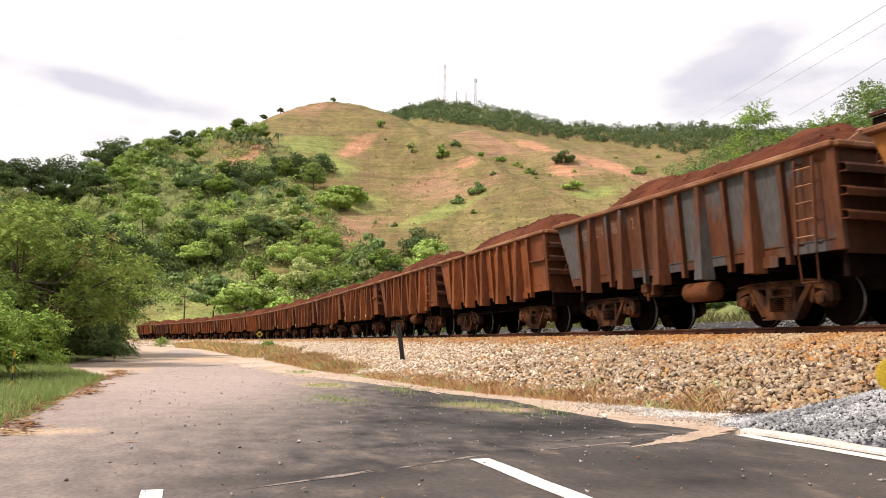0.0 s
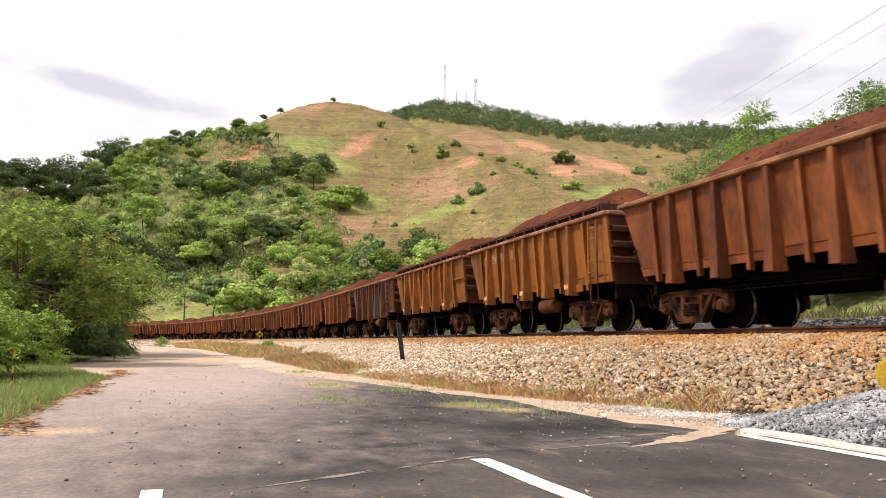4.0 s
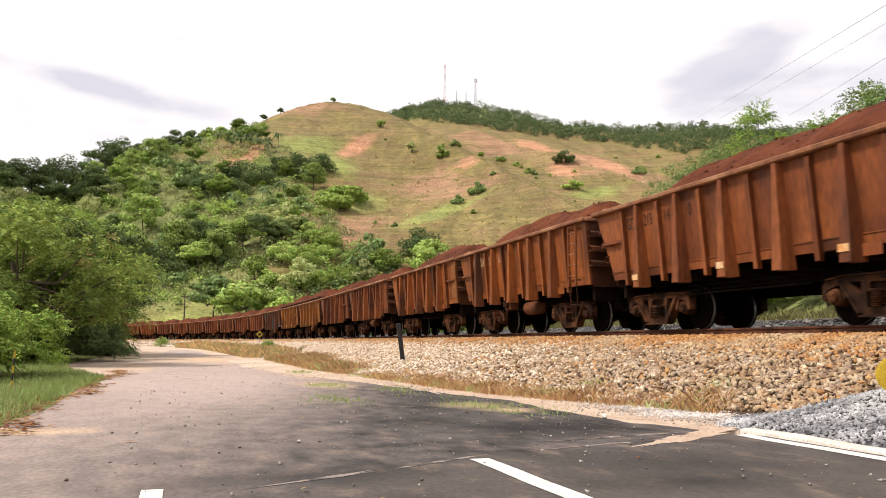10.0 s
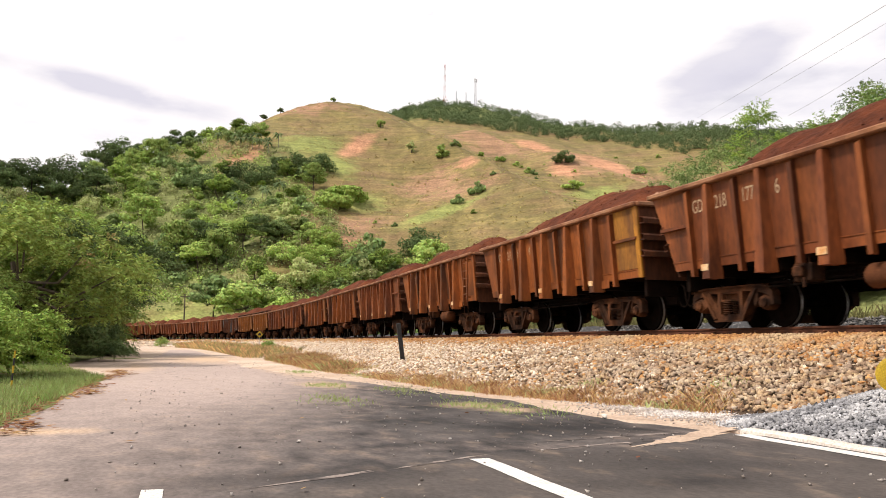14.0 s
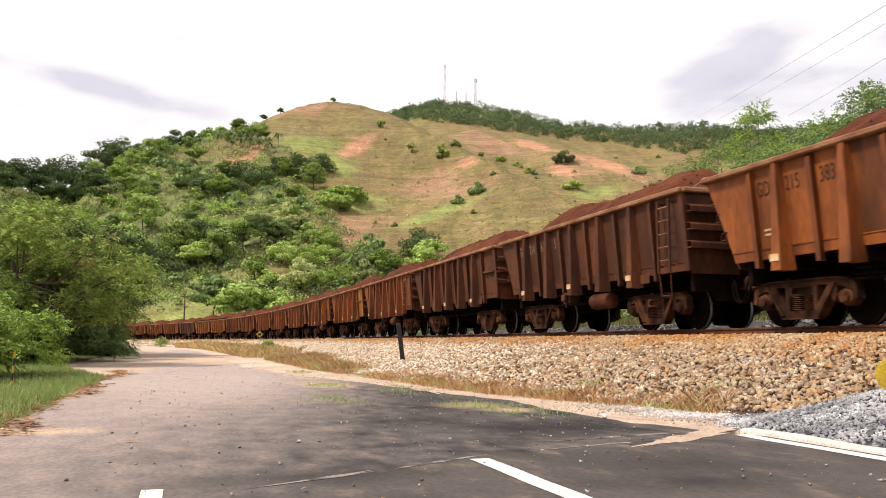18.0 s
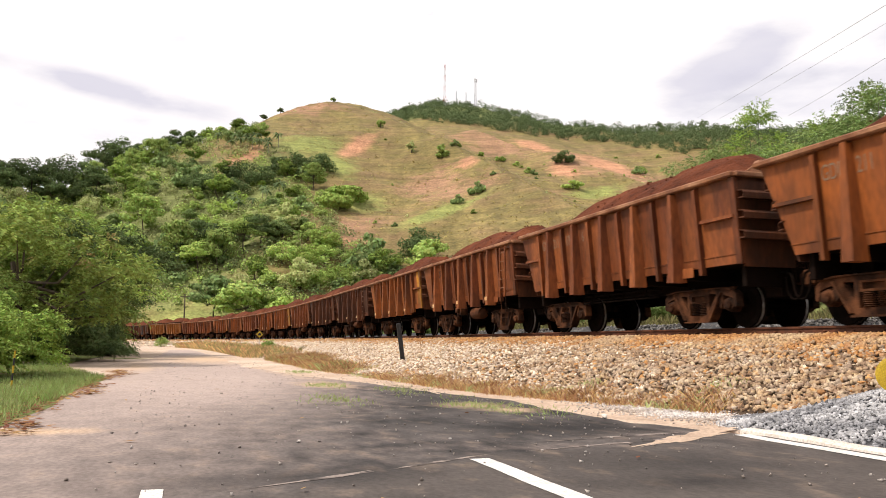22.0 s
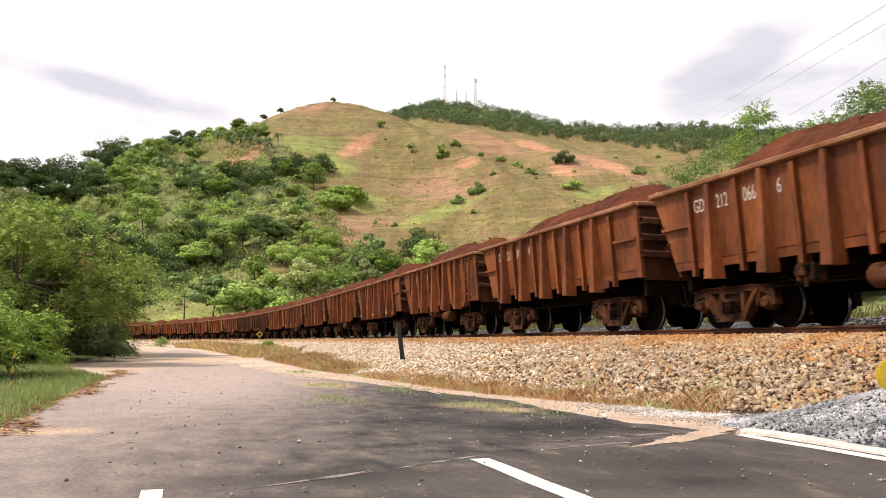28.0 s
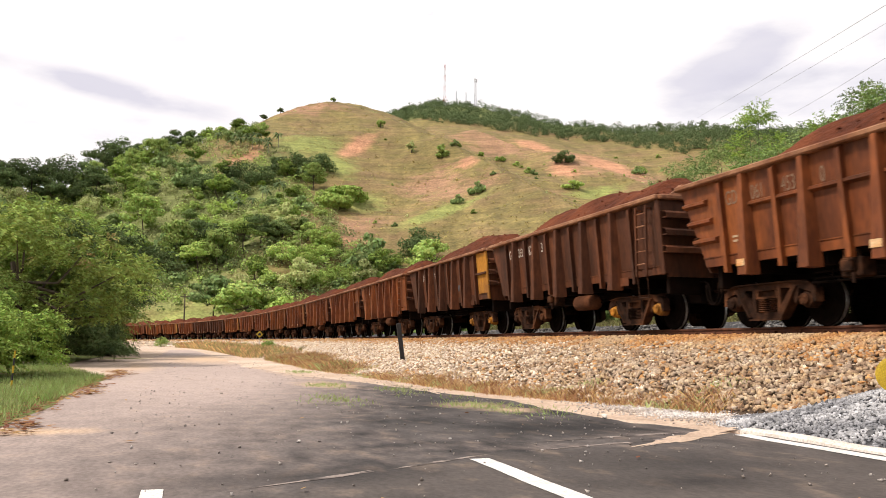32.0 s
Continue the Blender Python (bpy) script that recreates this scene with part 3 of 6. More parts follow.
    box(bm, BODY_X0 + 0.27, BODY_X0 + 0.33, -HALF, HALF, RIM_Z + 0.04, RIM_Z + 0.27, bevel=0.01)
    return mesh_from(bm, "raised_coping", PAINTS["dark"])


# Near-black plates behind the coping posts, painted as the openings' shade.
def coping_back_mesh():
    bm = bmesh.new()
    for y in (HALF - 0.04, -HALF + 0.04):
        box(bm, BODY_X0 + 0.3, BODY_X1 - 0.05, y - 0.015, y + 0.015, RIM_Z + 0.02, RIM_Z + 0.19)
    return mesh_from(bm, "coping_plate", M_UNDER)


def wall(z, out=0.0):
    """How far from the middle the leaning flank stands at height z."""
    return HALF - TUCK * (RIM_Z - z) + out


def ladder_parts(parent, shape):
    lad = part("ladder", shape["ladder"], None, parent)
    for i in range(5):
        part("rung", shape["rung"], None, lad, at=pose(-4.35, HALF + 0.10, 1.36 + i * 0.27))
    part("stirrup_step", shape["stirrup"], None, lad, at=pose(-4.35, HALF + 0.05, 0))


def shapes():
    s = {"panel": panel_mesh(), "sillplate": sill_plate_mesh(), "wide": wide_rib_mesh(), "thin": thin_rib_mesh(), "frame": side_frame_mesh(), "spring": spring_mesh(), "cap": bearing_mesh(), "wheels": wheelset_mesh(),
         "lead": end_mesh(True), "trail": end_mesh(False), "channel": channel_mesh(), "rim": rim_mesh(), "ext": extension_mesh(), "extback": coping_back_mesh(), "ore": [ore_mesh(i) for i in range(4)]}
    bm = bmesh.new()
    for x in (-4.15, -4.55):
        box(bm, x - 0.022, x + 0.022, HALF + 0.075, HALF + 0.125, 1.10, 2.60, bevel=0.006)
        for z in (1.25, 2.54):
            box(bm, x - 0.018, x + 0.018, HALF - 0.02, HALF + 0.08, z - 0.02, z + 0.02)
    s["ladder"] = mesh_from(bm, "ladder", PAINTS["brown"])
    bm = bmesh.new()
    tube(bm, (-0.20, 0, 0), (0.20, 0, 0), 0.014, seg=6)
    s["rung"] = mesh_from(bm, "rung", M_RIM)
    bm = bmesh.new()
    for a, b in (((-0.20, 0.04, 1.14), (-0.18, 0, 0.64)), ((0.20, 0.04, 1.14), (0.18, 0, 0.64)), ((-0.185, 0, 0.65), (0.185, 0, 0.65))):
        tube(bm, a, b, 0.013, seg=6)
    s["stirrup"] = mesh_from(bm, "stirrup_step", M_BOGIE)
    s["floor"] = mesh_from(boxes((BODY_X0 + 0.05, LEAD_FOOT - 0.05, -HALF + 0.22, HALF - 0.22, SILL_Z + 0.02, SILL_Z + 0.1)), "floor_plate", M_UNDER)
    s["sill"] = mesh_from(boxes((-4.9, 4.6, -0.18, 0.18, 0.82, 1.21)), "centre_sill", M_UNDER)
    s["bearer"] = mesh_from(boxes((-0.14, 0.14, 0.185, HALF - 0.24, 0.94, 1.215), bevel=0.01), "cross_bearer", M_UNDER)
    # added near-black sheet, far side only, that stands in for shade underneath
    s["backing"] = mesh_from(boxes((-4.75, 4.05, -0.02, 0.02, 0.66, 1.21)), "side_sill", M_UNDER)
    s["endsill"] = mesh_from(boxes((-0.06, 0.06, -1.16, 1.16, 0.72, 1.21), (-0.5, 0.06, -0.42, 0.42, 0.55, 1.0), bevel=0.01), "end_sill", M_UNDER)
    bm = bmesh.new()
    for y, z in ((0.0, 0.0), (0.05, -0.17), (0.02, -0.10)):
        tube(bm, (-1.75, y, z), (1.75, y, z), 0.022, seg=6)
    for x in (-1.2, -0.2, 0.5, 1.3):
        tube(bm, (x, 0.0, 0.14), (x + 0.05, 0.05, -0.19), 0.018, seg=6)
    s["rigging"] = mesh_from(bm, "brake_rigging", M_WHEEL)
    bm = bmesh.new()
    lathe(bm, [(-0.52, 0.07), (-0.49, 0.145), (-0.42, 0.192), (0.42, 0.192), (0.49, 0.145), (0.52, 0.07)], "x", 18)
    s["tank"] = mesh_from(bm, "air_reservoir", M_TANK, True)
    bm = boxes((-0.20, 0.20, -0.15, 0.15, -0.16, 0.14), (-0.11, 0.11, 0.15, 0.26, -0.09, 0.09), bevel=0.02)
    tube(bm, (-0.1, 0.2, -0.1), (-0.1, 0.2, -0.26), 0.03)
    tube(bm, (0.14, 0.12, 0.12), (0.14, 0.12, 0.26), 0.025)
    tube(bm, (-0.14, 0.12, 0.12), (-0.14, 0.12, 0.26), 0.025)
    s["valve"] = mesh_from(bm, "brake_valve", M_BOGIE)
    bm = boxes((-0.55, 0.0, -0.10, 0.10, -0.11, 0.11), (0.0, 0.16, -0.15, 0.15, -0.15, 0.15), (0.16, 0.30, -0.16, -0.04, -0.13, 0.13), bevel=0.03)
    s["coupler"] = mesh_from(bm, "coupler", M_BOGIE)
    bm = bmesh.new()
    sweep(bm, [(-0.25, 0, 0.12), (-0.08, 0, 0.12), (0.03, 0, 0.07), (0.08, 0, -0.04), (0.10, 0, -0.18), (0.15, 0, -0.31), (0.25, 0.01, -0.38), (0.36, 0.02, -0.36), (0.44, 0.03, -0.24), (0.47, 0.03, -0.08), (0.47, 0.03, 0.04)], 0.024)
    s["hose"] = mesh_from(bm, "brake_hose", M_WHEEL, True)
    s["bolster"] = mesh_from(boxes((-0.22, 0.22, -0.86, 0.86, 0.50, 0.70), (-0.265, 0.265, 0.70, 0.95, 0.49, 0.53), (-0.265, 0.265, 0.70, 0.95, 0.63, 0.665), (-0.265, -0.22, 0.70, 0.95, 0.53, 0.63), (0.22, 0.265, 0.70, 0.95, 0.53, 0.63),
                                    (-0.265, 0.265, -0.95, -0.70, 0.49, 0.665), (-0.3, 0.3, -0.3, 0.3, 0.7, 0.84)), "bolster", M_BOGIE)
    s["mark"] = mesh_from(boxes((-0.105, 0.105, 0, 0.006, -0.06, 0.06)), "reflector", M_MARK)
    s["stencil"] = mesh_from(boxes((-0.15, 0.12, 0.001, 0.004, -0.02, 0.02)), "stencil_bar", M_CREAM)
    s["patch"] = mesh_from(boxes((-0.17, 0.17, 0.0, 0.004, -0.14, 0.14)), "bare_patch", M_BARE)
    s["belt"] = mesh_from(boxes((-0.52, 0.46, -0.02, 0.08, -0.03, 0.03)), "belt_rail", PAINTS["brown"])
    bm = bmesh.new()
    extrude_poly(bm, [(0, -0.05), (0.08, -0.015), (0.08, 0.03), (0, 0.06)], "x", -0.70, 0.70)
    s["waist"] = mesh_from(bm, "waist_rail", PAINTS["brown"])
    bm = bmesh.new()
    extrude_poly(bm, [(0, -0.06), (0.09, -0.02), (0.09, 0.03), (0, 0.07)], "x", -0.30, 0.40)
    s["nose"] = mesh_from(bm, "corner_stiffener", PAINTS["brown"])
    s["skirt"] = mesh_from(boxes((-0.19, 0.20, -0.015, 0.0, 0.97, 1.16)), "gusset_plate", PAINTS["brown"])
    s["corner"] = mesh_from(boxes((BODY_X0 - 0.02, BODY_X0 + 0.14, HALF - 0.014, HALF + 0.05, SILL_Z - 0.02, RIM_Z - 0.06), bevel=0.015, lean=True), "corner_post", PAINTS["brown"])
    bm = bmesh.new()
    extrude_poly(bm, [(-1.25, RIM_Z + 0.03), (1.25, RIM_Z + 0.03), (0.95, RIM_Z + 0.24), (-0.95, RIM_Z + 0.24)], "x", BODY_X0 - 0.05, BODY_X0 - 0.01)
    extrude_poly(bm, [(-1.0, RIM_Z + 0.22), (1.0, RIM_Z + 0.22), (0.95, RIM_Z + 0.27), (-0.95, RIM_Z + 0.27)], "x", BODY_X0 - 0.10, BODY_X0 + 0.02)
    s["board"] = mesh_from(bm, "end_board", M_RIM)
    s["wideend"] = mesh_from(boxes((BODY_X0 + 0.145, -3.86, HALF - 0.012, HALF + 0.006, SILL_Z + 0.20, RIM_Z - 0.07), lean=True), "end_panel", M_YELLOW)
    s["endpanel"] = mesh_from(boxes((BODY_X0 + 0.145, -4.30, HALF - 0.012, HALF + 0.006, SILL_Z + 0.20, RIM_Z - 0.07), lean=True), "end_panel", M_YELLOW)
    return s


def letters(text, size):
    c = bpy.data.curves.new("lettering", "FONT")
    c.body, c.size, c.extrude, c.align_x = text, size, 0.001, "LEFT"
    ob = new("lettering", c)
    me = bpy.data.meshes.new_from_object(ob)
    bpy.data.objects.remove(ob)
    return me


PAINTED = ("side_panel", "sill_plate", "stake", "thin_stake", "ladder", "belt_rail", "waist_rail", "corner_stiffener", "gusset_plate", "corner_post")


def build_wagon(s, ladder, ext=False, belts=False, ore=0):
    """One gondola in its own space: x ahead, y to the left flank, z = 0 on the rails."""
    w = thing("ore_wagon", "", "wagon", "wagons of the ore train")
    turn = pose(0, 0, 0, 0, 0, 180)
    for sgn in (1, -1):
        flip = Matrix.Identity(4) if sgn > 0 else Matrix.Diagonal((1, -1, 1, 1))
        part("side_panel", s["panel"], None, w, at=flip)
        part("sill_plate", s["sillplate"], None, w, at=flip)
        for x in WIDE_RIBS:
            part("stake", s["wide"], None, w, at=pose(x, sgn * (HALF - 0.015), 0) @ (flip if sgn < 0 else Matrix.Identity(4)))
        for x in THIN_RIBS:
            part("thin_stake", s["thin"], None, w, at=pose(x, sgn * (HALF - 0.015), 0) @ (flip if sgn < 0 else Matrix.Identity(4)))
    part("gusset_plate", s["skirt"], None, w, at=pose(WIDE_RIBS[-1] - 0.28, HALF - 0.09, 0))
    if belts:
        for x in (2.22, 0.75, -0.72, -2.19):
            part("waist_rail", s["waist"], None, w, at=pose(x, wall(2.12, -0.01), 2.12))
        for z in (1.62, 1.98, 2.34):
            part("corner_stiffener", s["nose"], None, w, at=pose(3.92 + (z - 1.2) * 0.33, wall(z, -0.012), z))
            part("corner_stiffener", s["nose"], None, w, at=pose(-4.26, wall(z, -0.012), z))
    else:
        if not ladder:
            part("belt_rail", s["belt"], None, w, at=pose(-4.32, wall(1.98), 1.98))
    part("corner_post", s["corner"], None, w)
    part("corner_post", s["corner"], None, w, at=Matrix.Diagonal((1, -1, 1, 1)))
    part("end_board", s["board"], None, w)
    part("side_sill", s["backing"], None, w, at=pose(0, -HALF + 0.3, 0))
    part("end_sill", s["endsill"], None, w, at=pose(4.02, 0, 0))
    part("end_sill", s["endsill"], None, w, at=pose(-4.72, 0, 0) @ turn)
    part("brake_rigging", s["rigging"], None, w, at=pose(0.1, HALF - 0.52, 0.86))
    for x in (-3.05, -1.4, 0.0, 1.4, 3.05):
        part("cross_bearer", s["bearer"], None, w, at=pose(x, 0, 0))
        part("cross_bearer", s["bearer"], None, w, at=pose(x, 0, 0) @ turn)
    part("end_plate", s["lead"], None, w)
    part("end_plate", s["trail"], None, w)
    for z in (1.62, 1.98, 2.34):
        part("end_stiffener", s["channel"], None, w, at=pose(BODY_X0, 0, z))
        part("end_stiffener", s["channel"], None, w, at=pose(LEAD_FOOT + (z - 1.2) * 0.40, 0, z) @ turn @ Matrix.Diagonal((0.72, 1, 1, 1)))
    part("rim", s["rim"], None, w)
    if ext:
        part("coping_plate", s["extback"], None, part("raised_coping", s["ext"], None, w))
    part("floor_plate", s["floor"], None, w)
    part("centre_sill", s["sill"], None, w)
    part("ore_load", s["ore"][ore], None, w, at=pose(0, 0, 0.16 if ext else 0.0))
    if ladder:
        part("air_reservoir", s["tank"], None, w, at=pose(-0.98, HALF - 0.36, 0.70))
        part("brake_valve", s["valve"], None, w, at=pose(0.75, HALF - 0.35, 0.86))
    part("coupler", s["coupler"], None, w, at=pose(4.85, 0, 0.88))
    part("coupler", s["coupler"], None, w, at=pose(-5.0, 0, 0.88) @ turn)
    part("brake_hose", s["hose"], None, w, at=pose(4.98, 0.42, 0.86))
    part("brake_hose", s["hose"], None, w, at=pose(-5.02, 0.42, 0.86) @ turn)
    if ladder:
        ladder_parts(w, s)
    for bx in BOGIES:
        b = thing("bogie", "", "")
        b.parent = w
        b.matrix_basis = pose(bx, 0, 0)
        part("bolster", s["bolster"], None, b)
        for sgn in (1, -1):
            part("side_frame", s["frame"], None, b, at=pose(0, sgn * 0.87, 0) @ (Matrix.Identity(4) if sgn > 0 else Matrix.Diagonal((1, -1, 1, 1))))
            part("coil_spring", s["spring"], None, b, at=pose(0, sgn * 0.88, 0))
            for ax in (-AXLE, AXLE):
                part("bearing_cap", s["cap"], None, b, at=pose(ax, sgn * 0.87, 0.44, 0, 0, 0 if sgn > 0 else 180))
        for ax in (-AXLE, AXLE):
            part("wheelset", s["wheels"], None, b, at=pose(ax, 0, WHEEL_R))
    return w


# wagon by wagon: paint, ladder, other traits, number on the flank and its paint, small shift along the train
LOOKS = {
    -6: ("grey", 1, "", "GD 214 86 2", "faded", -0.07), -5: ("orange", 0, "ext mark", "GDE 204 87 6", "cream", -0.08), -4: ("orange", 1, "ext mark", "GDE 204 970 8", "cream", -0.08),
    -3: ("brown", 0, "", "", "", -0.1), -2: ("brown", 1, "", "GD 218 04 2", "dark", 0.13), -1: ("rust", 0, "end", "GD 218 127 4", "faded", -0.18),
    0: ("rust", 1, "", "GDE 218 126 6", "cream", -0.03), 1: ("brown", 0, "mark", "GDE 215 14 0", "dark", 0.12), 2: ("rust", 1, "mark", "GDE 215 142 1", "faded", 0.08),
    3: ("rust", 0, "mark yellow", "GDE 211 117 4", "cream", -0.16), 4: ("brown", 1, "mark", "GDE 218 177 6", "cream", -0.1), 5: ("dark", 0, "mark", "", "", -0.05),
    6: ("dark", 1, "mark", "GDE 214 618 5", "faded", 0.01), 7: ("rust", 0, "mark yellow", "GDE 215 383", "dark", -0.08), 8: ("brown", 1, "mark", "GD 215 38 2", "dark", 0.07),
    9: ("brown", 0, "", "GDE 211 691 6", "faded", 0), 10: ("rust", 1, "", "GDE 211 69 8", "faded", -0.01), 11: ("brown", 0, "end mark", "GDE 212 187 5", "cream", 0.08),
    12: ("brown", 1, "", "GDE 212 186 7", "cream", 0.05), 13: ("brown", 0, "", "GDE 211 06 4", "white", 0), 14: ("brown", 1, "", "GDE 212 066 6", "white", 0),
    15: ("dark", 0, "yellow cap", "GDE 213 521 1", "white", -0.07), 16: ("dark", 1, "cap", "GDE 213 828 3", "white", 0.09), 17: ("brown", 1, "belts mark", "GDE 061 453 0", "faded", 0),
    18: ("brown", 0, "", "", "", -0.05),
}
NUM_MATS = {"faded": M_NUMBER, "cream": M_CREAM, "dark": M_DARKNUM, "white": M_WHITENUM}
LABELS = {"brown": "rust-brown steel ore gondola heaped with red iron ore", "dark": "dark brown steel ore gondola heaped with iron ore",
          "orange": "orange-ochre steel ore gondola with raised coping, ore-laden", "rust": "warm rust-orange steel gondola heaped with red ore",
          "grey": "brown ore gondola with bare grey paint patches, loaded"}
WAGONS = {}
PATCHES = ((-0.98, 1.70), (-1.86, 1.68), (-2.50, 1.50))                      # along the flank and up, on the dark wagon


def train():
    s = shapes()
    protos = {}
    rnd = random.Random(5)
    for n in range(-21, 19):
        paint, lad, traits, number, ink, shift = LOOKS.get(n, (rnd.choice(("brown", "brown", "dark", "rust", "rust")), n % 2 == 0, rnd.choice(("", "mark")), "", "", 0.0))
        key = (bool(lad), "ext" in traits, "belts" in traits, n % 4)
        if key not in protos:
            protos[key] = build_wagon(s, *key)
        w = copy_thing(protos[key], Matrix.Identity(4))
        for ob in w.children_recursive:
            kind = ob.name.split(".")[0]
            if kind in PAINTED:
                ob.material_slots[0].link = "OBJECT"
                ob.material_slots[0].material = PAINTS[paint]
        lab = LABELS[paint]
        if "yellow" in traits or "end" in traits:
            e = part("end_panel", s["wideend" if n in (3, 15) else "endpanel"], None, w, "yellow-ochre painted end panel")
            if "end" in traits:
                e.material_slots[0].link = "OBJECT"
                e.material_slots[0].material = PAINTS["orange"]
            tone = PAINTS["orange"] if "end" in traits else M_YELLOW
            for ob in w.children:
                kind = ob.name.split(".")[0]
                if kind == "corner_post":
                    ob.material_slots[0].link = "OBJECT"
                    ob.material_slots[0].material = tone
            lab = "rust-brown ore gondola with a yellow end panel, loaded"
        if "belts" in traits:
            lab = "brown ore gondola with horizontal waist rails, loaded"
        if "ext" in traits and paint != "orange":
            lab += " above a raised coping"
        tagged(w, lab)
        if "cap" in traits:
            for ob in [o for o in w.children_recursive if o.name.startswith("bearing_cap") and o.location.y > 0 and o.parent.location.x < 0]:
                ob.material_slots[0].link = "OBJECT"
                ob.material_slots[0].material = M_YELLOW
        if "mark" in traits:
            for x in (WIDE_RIBS[0], WIDE_RIBS[2], WIDE_RIBS[4]):
                part("reflector", s["mark"], None, w, at=pose(x + 0.01, HALF + 0.137, 1.10))
        if n in (0, 1, 4, 9, 10, 12, 13, 14):
            bar = part("belt_rail", s["belt"], None, w, at=pose(4.05, wall(1.98), 1.98))
            bar.material_slots[0].link = "OBJECT"
            bar.material_slots[0].material = PAINTS[paint]
        if n == 15:
            for x, z in PATCHES:
                part("bare_patch", s["patch"], None, w, "bare grey patch on the flank", at=pose(x, wall(z, -0.012), z))
        if n in (-1, 3, 7, 12, 17):
            for z in (1.62, 1.54):
                part("stencil_bar", s["stencil"], None, w, at=pose(3.24, wall(z, -0.012), z))
        if number:
            xs = (3.46, 2.76, 1.99, 1.12)
            for word, x in zip(number.split(), xs):
                me = letters(word, 0.36)
                me.materials.append(NUM_MATS[ink])
                part("number", me, None, w, at=pose(x, wall(2.22, -0.010), 2.20) @ pose(0, 0, 0, 90 + math.degrees(math.atan(TUCK)), 0, 180) @ Matrix.Diagonal((0.64, 1, 1, 1)))
        WAGONS[n] = (w, shift)
    for proto in protos.values():
        for ob in (*proto.children_recursive, proto):
            bpy.data.objects.remove(ob)


train()


# ---- the land: valley floor, grassy hill, wooded ridge, bank behind the track ----
RIDGES = (
    (0.58, ((-190, 250, 54), (-150, 280, 52), (-136, 300, 54), (-120, 335, 57), (-106, 370, 77), (-86, 400, 111), (-74, 412, 124.5), (-60, 420, 126.5), (-48, 428, 126.5), (-36, 440, 127.5), (-8, 480, 124))),
    (0.45, ((-64, 620, 160), (-38, 620, 175), (-7, 610, 181), (36, 600, 173), (88, 580, 157), (145, 560, 149), (197, 540, 145), (288, 520, 145))),
    (0.62, ((-34, 410, 112), (-6, 370, 93), (17, 320, 72), (33, 270, 53), (45, 230, 38), (53, 200, 28))),
    (0.55, ((18, 470, 124), (42, 440, 109), (61, 400, 94), (77, 370, 79), (92, 330, 62))),
    (0.60, ((-84, 400, 108), (-72, 350, 84), (-58, 300, 60), (-45, 250, 38))),
    (0.50, ((16, 22, 2), (18, 30, 3.5), (24, 50, 7), (30, 75, 10.5), (36, 105, 16), (45, 150, 22), (70, 190, 30))),
)


def ridge_height(x, y, slope, pts):
    best = np.full(x.shape, -1e9)
    for (ax, ay, az), (bx, by, bz) in zip(pts, pts[1:]):
        dx, dy = bx - ax, by - ay
        t = np.clip(((x - ax) * dx + (y - ay) * dy) / (dx * dx + dy * dy), 0, 1)
        best = np.maximum(best, az + t * (bz - az) - slope * np.hypot(x - ax - t * dx, y - ay - t * dy))
    return best


def ease(v, lo, hi):
    t = np.clip((v - lo) / (hi - lo), 0, 1)
    return t * t * (3 - 2 * t)


def land(x, y):
    """Height of the ground (arrays)."""
    x, y = np.atleast_1d(x).astype(float), np.atleast_1d(y).astype(float)
    k = 0.25
    hs = [ridge_height(x, y, *r) for r in RIDGES]
    z = np.log(1 + sum(np.exp(np.clip(k * h, -40, 60)) for h in hs)) / k
    z = z + np.clip(z / 30, 0, 1) * (3.2 * wave(x, y, 0.045, 1) + 1.5 * wave(x, y, 0.12, 4) + 0.5 * wave(x, y, 0.33, 2))
    s, w = track_sw(x, y)
    behind = ease(-w, 5.0, 16.0)
    return z * behind + 0.9 * ease(-w, 2.0, 6.0) - 0.03


BLUSH = ((85, 430, 45, 22, -1.0), (30, 445, 40, 16, -0.8), (-5, 318, 16, 12, 0.9), (5, 300, 14, 10, 0), (70, 390, 25, 14, -1.2), (-32, 262, 18, 9, 0.9), (-70, 405, 18, 10, 0.4))
# bare scars, green flushes: x, y, radius along and across, turn
SOIL = ((-38.3, 356, 14, 4.2, -1.95), (-82, 322, 17, 5, -1.69), (9.7, 326, 6, 3.5, -1.09), (91, 440, 20, 10, -1.08), (54, 478, 18, 7, -0.78), (-25, 249, 6, 2.4, 1.24), (57, 378, 15, 6, -1.51),
        (-29, 237, 4, 2.2, 1.2), (75, 405, 22, 5, -1.3), (100, 380, 12, 5, 0.4))
GREEN = ((-58, 346, 14, 11, 0.85), (-34, 294, 11, 11, -0.84), (-58, 180, 24, 26, 0.1), (0, 276, 19, 5, -2.5), (65, 340, 16, 5, -2.47), (-77, 263, 9, 14, 1.11), (-45, 330, 8, 14, 0.3))


def patch_mask(x, y, patches):
    m = np.zeros(x.shape)
    for cx, cy, a, b, turn in patches:
        c, s = math.cos(turn), math.sin(turn)
        u, v = ((x - cx) * c + (y - cy) * s) / a, (-(x - cx) * s + (y - cy) * c) / b
        m = np.maximum(m, 1.15 - 0.65 * np.hypot(u, v))
    return np.clip(m, 0, 1)


def grid_mesh(name, pts, nx, ny, mat, attrs=None, smooth=True, wrap=False):
    me = bpy.data.meshes.new(name)
    idx = np.arange(nx * ny).reshape(nx, ny)
    a, b, c, d = idx[:-1, :-1].ravel(), idx[1:, :-1].ravel(), idx[1:, 1:].ravel(), idx[:-1, 1:].ravel()
    me.from_pydata(pts.reshape(-1, 3).tolist(), [], np.stack([a, b, c, d], 1).tolist())
